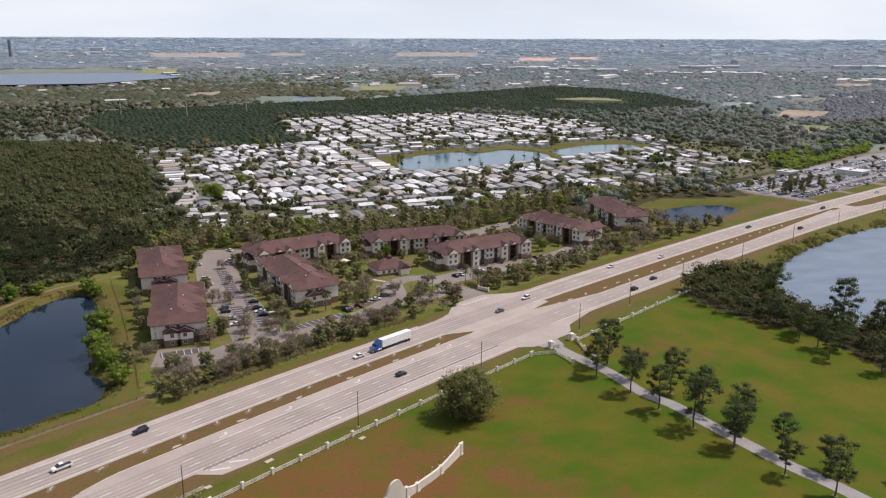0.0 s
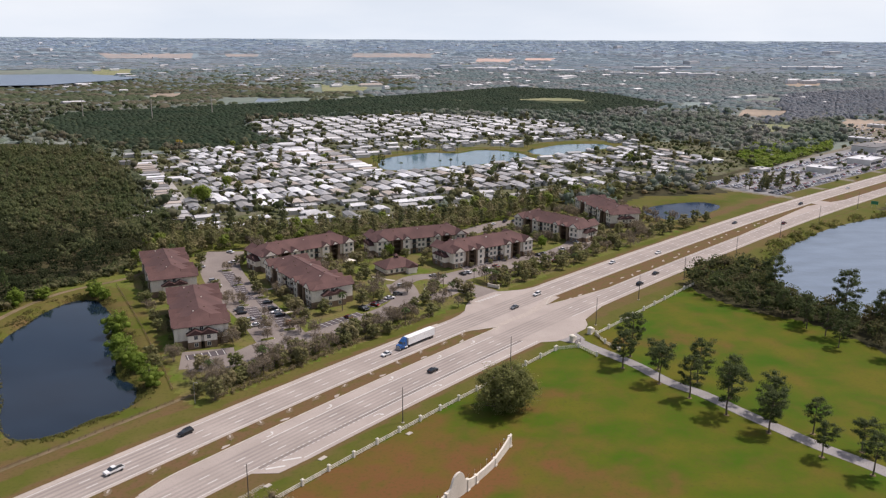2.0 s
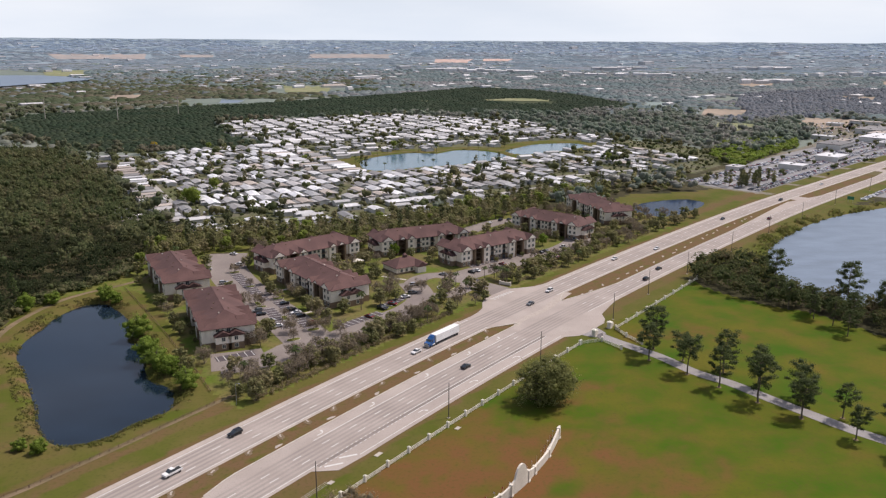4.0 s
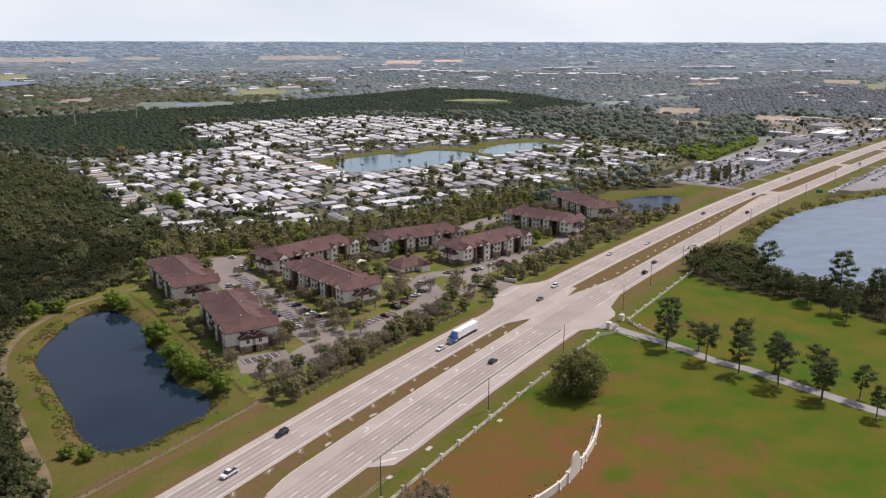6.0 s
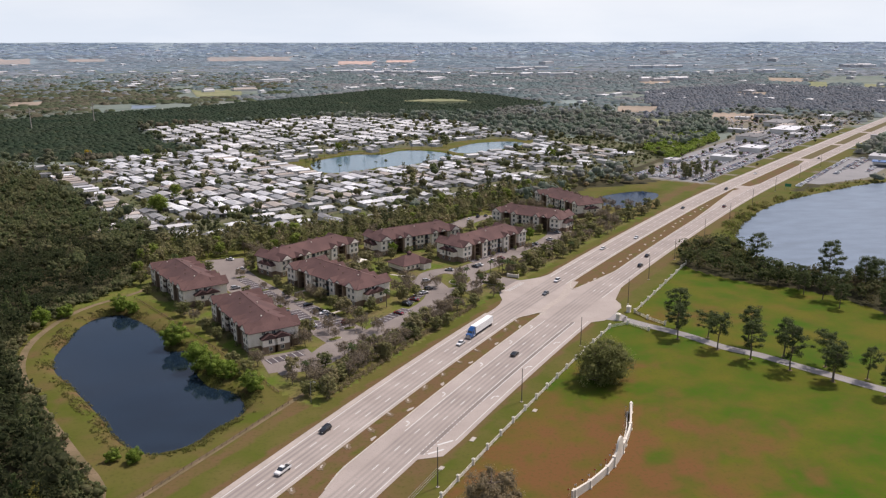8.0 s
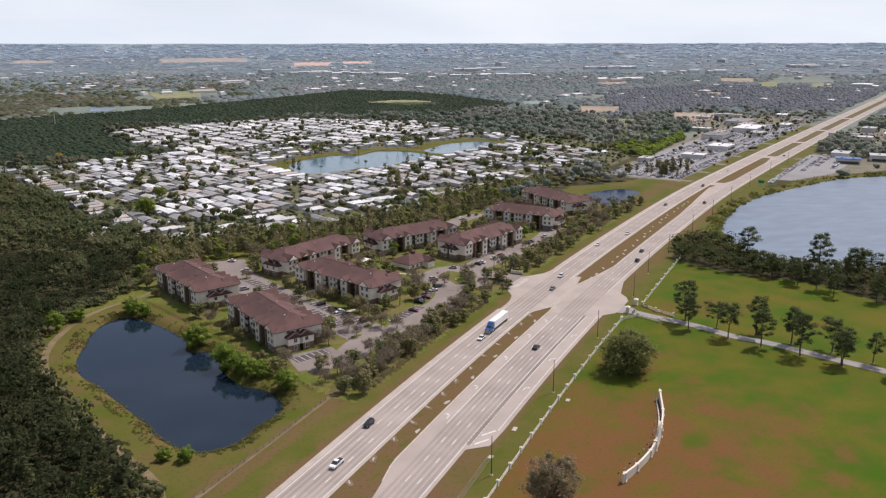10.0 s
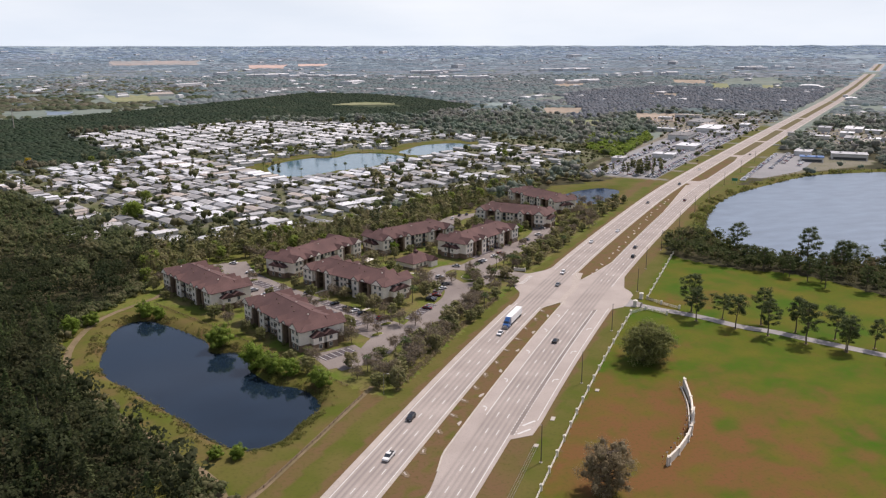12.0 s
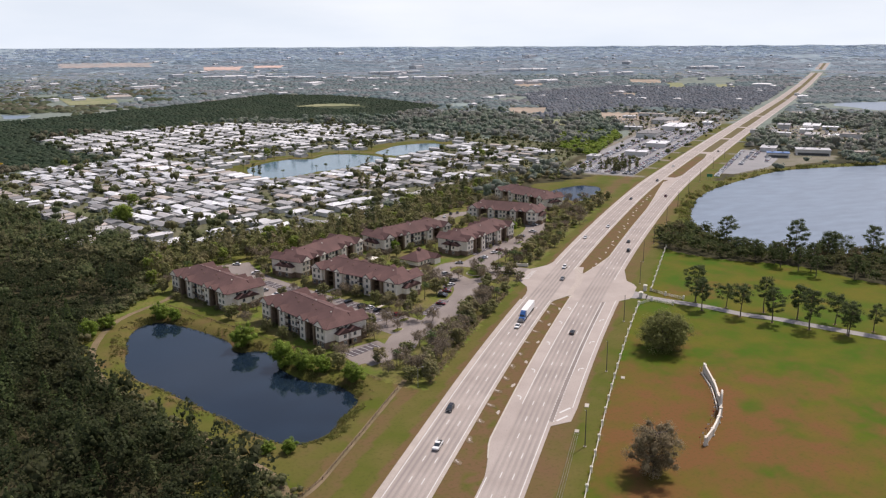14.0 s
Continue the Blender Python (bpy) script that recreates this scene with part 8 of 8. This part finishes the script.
for s0, s1, u, step, a in LOT_ROWS:
    s = s0
    while s < s1:
        s += step
        if hr.random() < (0.2 if u < 0 or u == 34 else 0.5) or any(abs(s - q[0]) < q[2] and abs(u - q[1]) < q[3] for q in SHOWROOMS):
            continue
        x, y = along(s, u + hr.normal() * 0.3)
        c = int(hr.choice([0, 1, 1, 2, 2, 3, 4, 5, 1]))
        turn = math.degrees(float(np.interp(s, RS, RH))) + a
        if n_car < 30 and s < 520:
            parked(float(x), float(y), turn, "suv" if hr.random() < 0.5 else "sedan", c, "for sale on the paved lot", 0.08, "cars on the sales lots")
            n_car += 1
        else:
            far_cars.append((float(x), float(y), turn))
for q in YARDS:
    for x, y in scatter(q, 6.5, 3000, 67):
        if hr.random() < 0.55:
            far_cars.append((x, y, 39 + 90 * float(hr.random() < 0.3)))
g = Geo()
for x, y, a in far_cars:
    c, s = math.cos(math.radians(a)), math.sin(math.radians(a))
    z = land_at(x, y) + 0.08
    b = Geo().box(-2.2, 2.2, -0.9, 0.9, 0.35, 0.95).add([(-1.7, -0.85, 0.95), (1.1, -0.85, 0.95), (1.1, 0.85, 0.95), (-1.7, 0.85, 0.95), (-1.1, -0.7, 1.5), (0.3, -0.7, 1.5), (0.3, 0.7, 1.5), (-1.1, 0.7, 1.5)], [(4, 5, 6, 7), (0, 1, 5, 4), (1, 2, 6, 5), (2, 3, 7, 6), (3, 0, 4, 7)])
    g.add([(x + c * p[0] - s * p[1], y + s * p[0] + c * p[1], z + p[2]) for p in b.v], b.f)
far_paint = paint_mix("mixed car paints", ((0.7, 0.7, 0.7), (0.03, 0.03, 0.035), (0.42, 0.43, 0.45), (0.72, 0.72, 0.72), (0.12, 0.13, 0.15), (0.22, 0.03, 0.03), (0.5, 0.51, 0.52), (0.05, 0.08, 0.18)))
tagged(part("far_cars", g, far_paint), "rows of mixed cars on distant sales lots", "cars", kind="stuff")
for i in range(46):
    s, u = hr.uniform(446, 515), hr.uniform(-84, -42)
    x, y = along(s, u)
    if i < 24:
        place(BELTTREES[(1, 3, 0, 1, 3)[i % 5]], float(x), float(y), size=hr.uniform(0.6, 1.0), label="dark tree beside the car lots")
# distant town: pale roofs among the woods
town = Geo()
tr = np.random.default_rng(88)
for i in range(520):
    d = tr.uniform(1500, 4500)
    a = math.radians(tr.uniform(2, 60) if i < 250 else tr.uniform(-34, 20))
    x, y = -95 + d * math.sin(a), d * math.cos(a)
    if any(inside(p, np.array([x]), np.array([y]))[0] for p in (GROVE, PARK, FAR_LAKE, EAST_LAKE, FOREST)) or fractal(np.array([x]), np.array([y]), 500, 61)[0] < -0.15:
        continue
    if edge_distance(FIELD_POND, np.array([x]), np.array([y]))[0] < 260:
        continue
    L, w, h = tr.uniform(14, 34), tr.uniform(10, 20), tr.uniform(4, 6.5) if d < 3000 else 3.5
    if tr.random() < 0.12 and d > 2300:
        L, w, h = L * 3.0, w * 2.2, 10
    z = land_at(x, y) + (1 if d > 2600 else 0)
    c, s = math.cos(0.7 + tr.normal() * 0.3), math.sin(0.7 + tr.normal() * 0.3)
    b = Geo().box(-L / 2, L / 2, -w / 2, w / 2, -4, h).hip(-L / 2, L / 2, -w / 2, w / 2, h, h + 1.5, 1.0, 0.5)
    town.add([(x + c * p[0] - s * p[1], y + s * p[0] + c * p[1], z + p[2]) for p in b.v], b.f)
for x0, y0, x1, y1, n in ((164, 2900, 488, 2760, 12), (780, 2950, 960, 3000, 6), (1015, 2230, 1150, 2240, 6), (1500, 2550, 1620, 2480, 6), (2050, 2650, 2200, 2560, 6), (1300, 2900, 1500, 2900, 8), (620, 2600, 900, 2560, 8)):
    for i in range(n):
        x, y = x0 + (x1 - x0) * i / (n - 1) + tr.normal() * 8, y0 + (y1 - y0) * i / (n - 1) + tr.normal() * 25
        z, L, w, h = land_at(x, y) + 1, tr.uniform(24, 60), tr.uniform(16, 30), tr.uniform(7, 10)
        b = Geo().box(-L / 2, L / 2, -w / 2, w / 2, -4, h).hip(-L / 2, L / 2, -w / 2, w / 2, h, h + 1.5, 1.0, 0.5)
        town.add([(x + p[0], y + p[1], z + p[2]) for p in b.v], b.f)
tagged(part("distant_town", town, material("pale distant roofs", (0.60, 0.60, 0.60), (0.48, 0.47, 0.47), 0.01, 0.2, 0.7, 0.0, None, G, island=0.25)), "pale roofs of a distant town among trees", "buildings", kind="stuff")
ribbon("grove_road", [(-420, 1400), (-344, 1474), (-268, 1552), (-164, 1636), (-114, 1703), (30, 1891), (211, 2088), (360, 1985), (557, 1765)], 9.0, 0.4, M["concrete"], "pale straight road along the grove's edge", kind="structure")
farm = thing("farmhouse", "pale farm buildings beside a green field", "building", pose(-150, 2080, 0, 0, 0, 20))
part("wall", Geo().box(-30, 30, -12, 12, 0, 7), M["home_wall"], farm)
part("roof", Geo().hip(-30, 30, -12, 12, 7, 11, 6, 1.0), M["roof_tan"], farm)
part("yard", Geo().slab([(-36, -60), (46, -60), (40, -14), (-30, -14)], -0.5, 0.5), M["sand"], farm)
tower_x, tower_y = -1880.0, 3300.0
tower = thing("stone_tower", "tall slim stone tower on a distant wooded hill", "tower", pose(tower_x, tower_y, land_at(tower_x, tower_y)))
part("shaft", Geo().tube((0, 0, -5), (0, 0, 58), 8, 6.5, 8), M["tower"], tower)
part("crown", Geo().tube((0, 0, 58), (0, 0, 70), 7, 5.5, 8), M["tower"], tower)
discard(*PINES, OAK, OAK2, SHADE, GOLD, *GREEN, *PARKTREES, *BARE, LIME, *BELTTREES, PALM, *CARS.values())
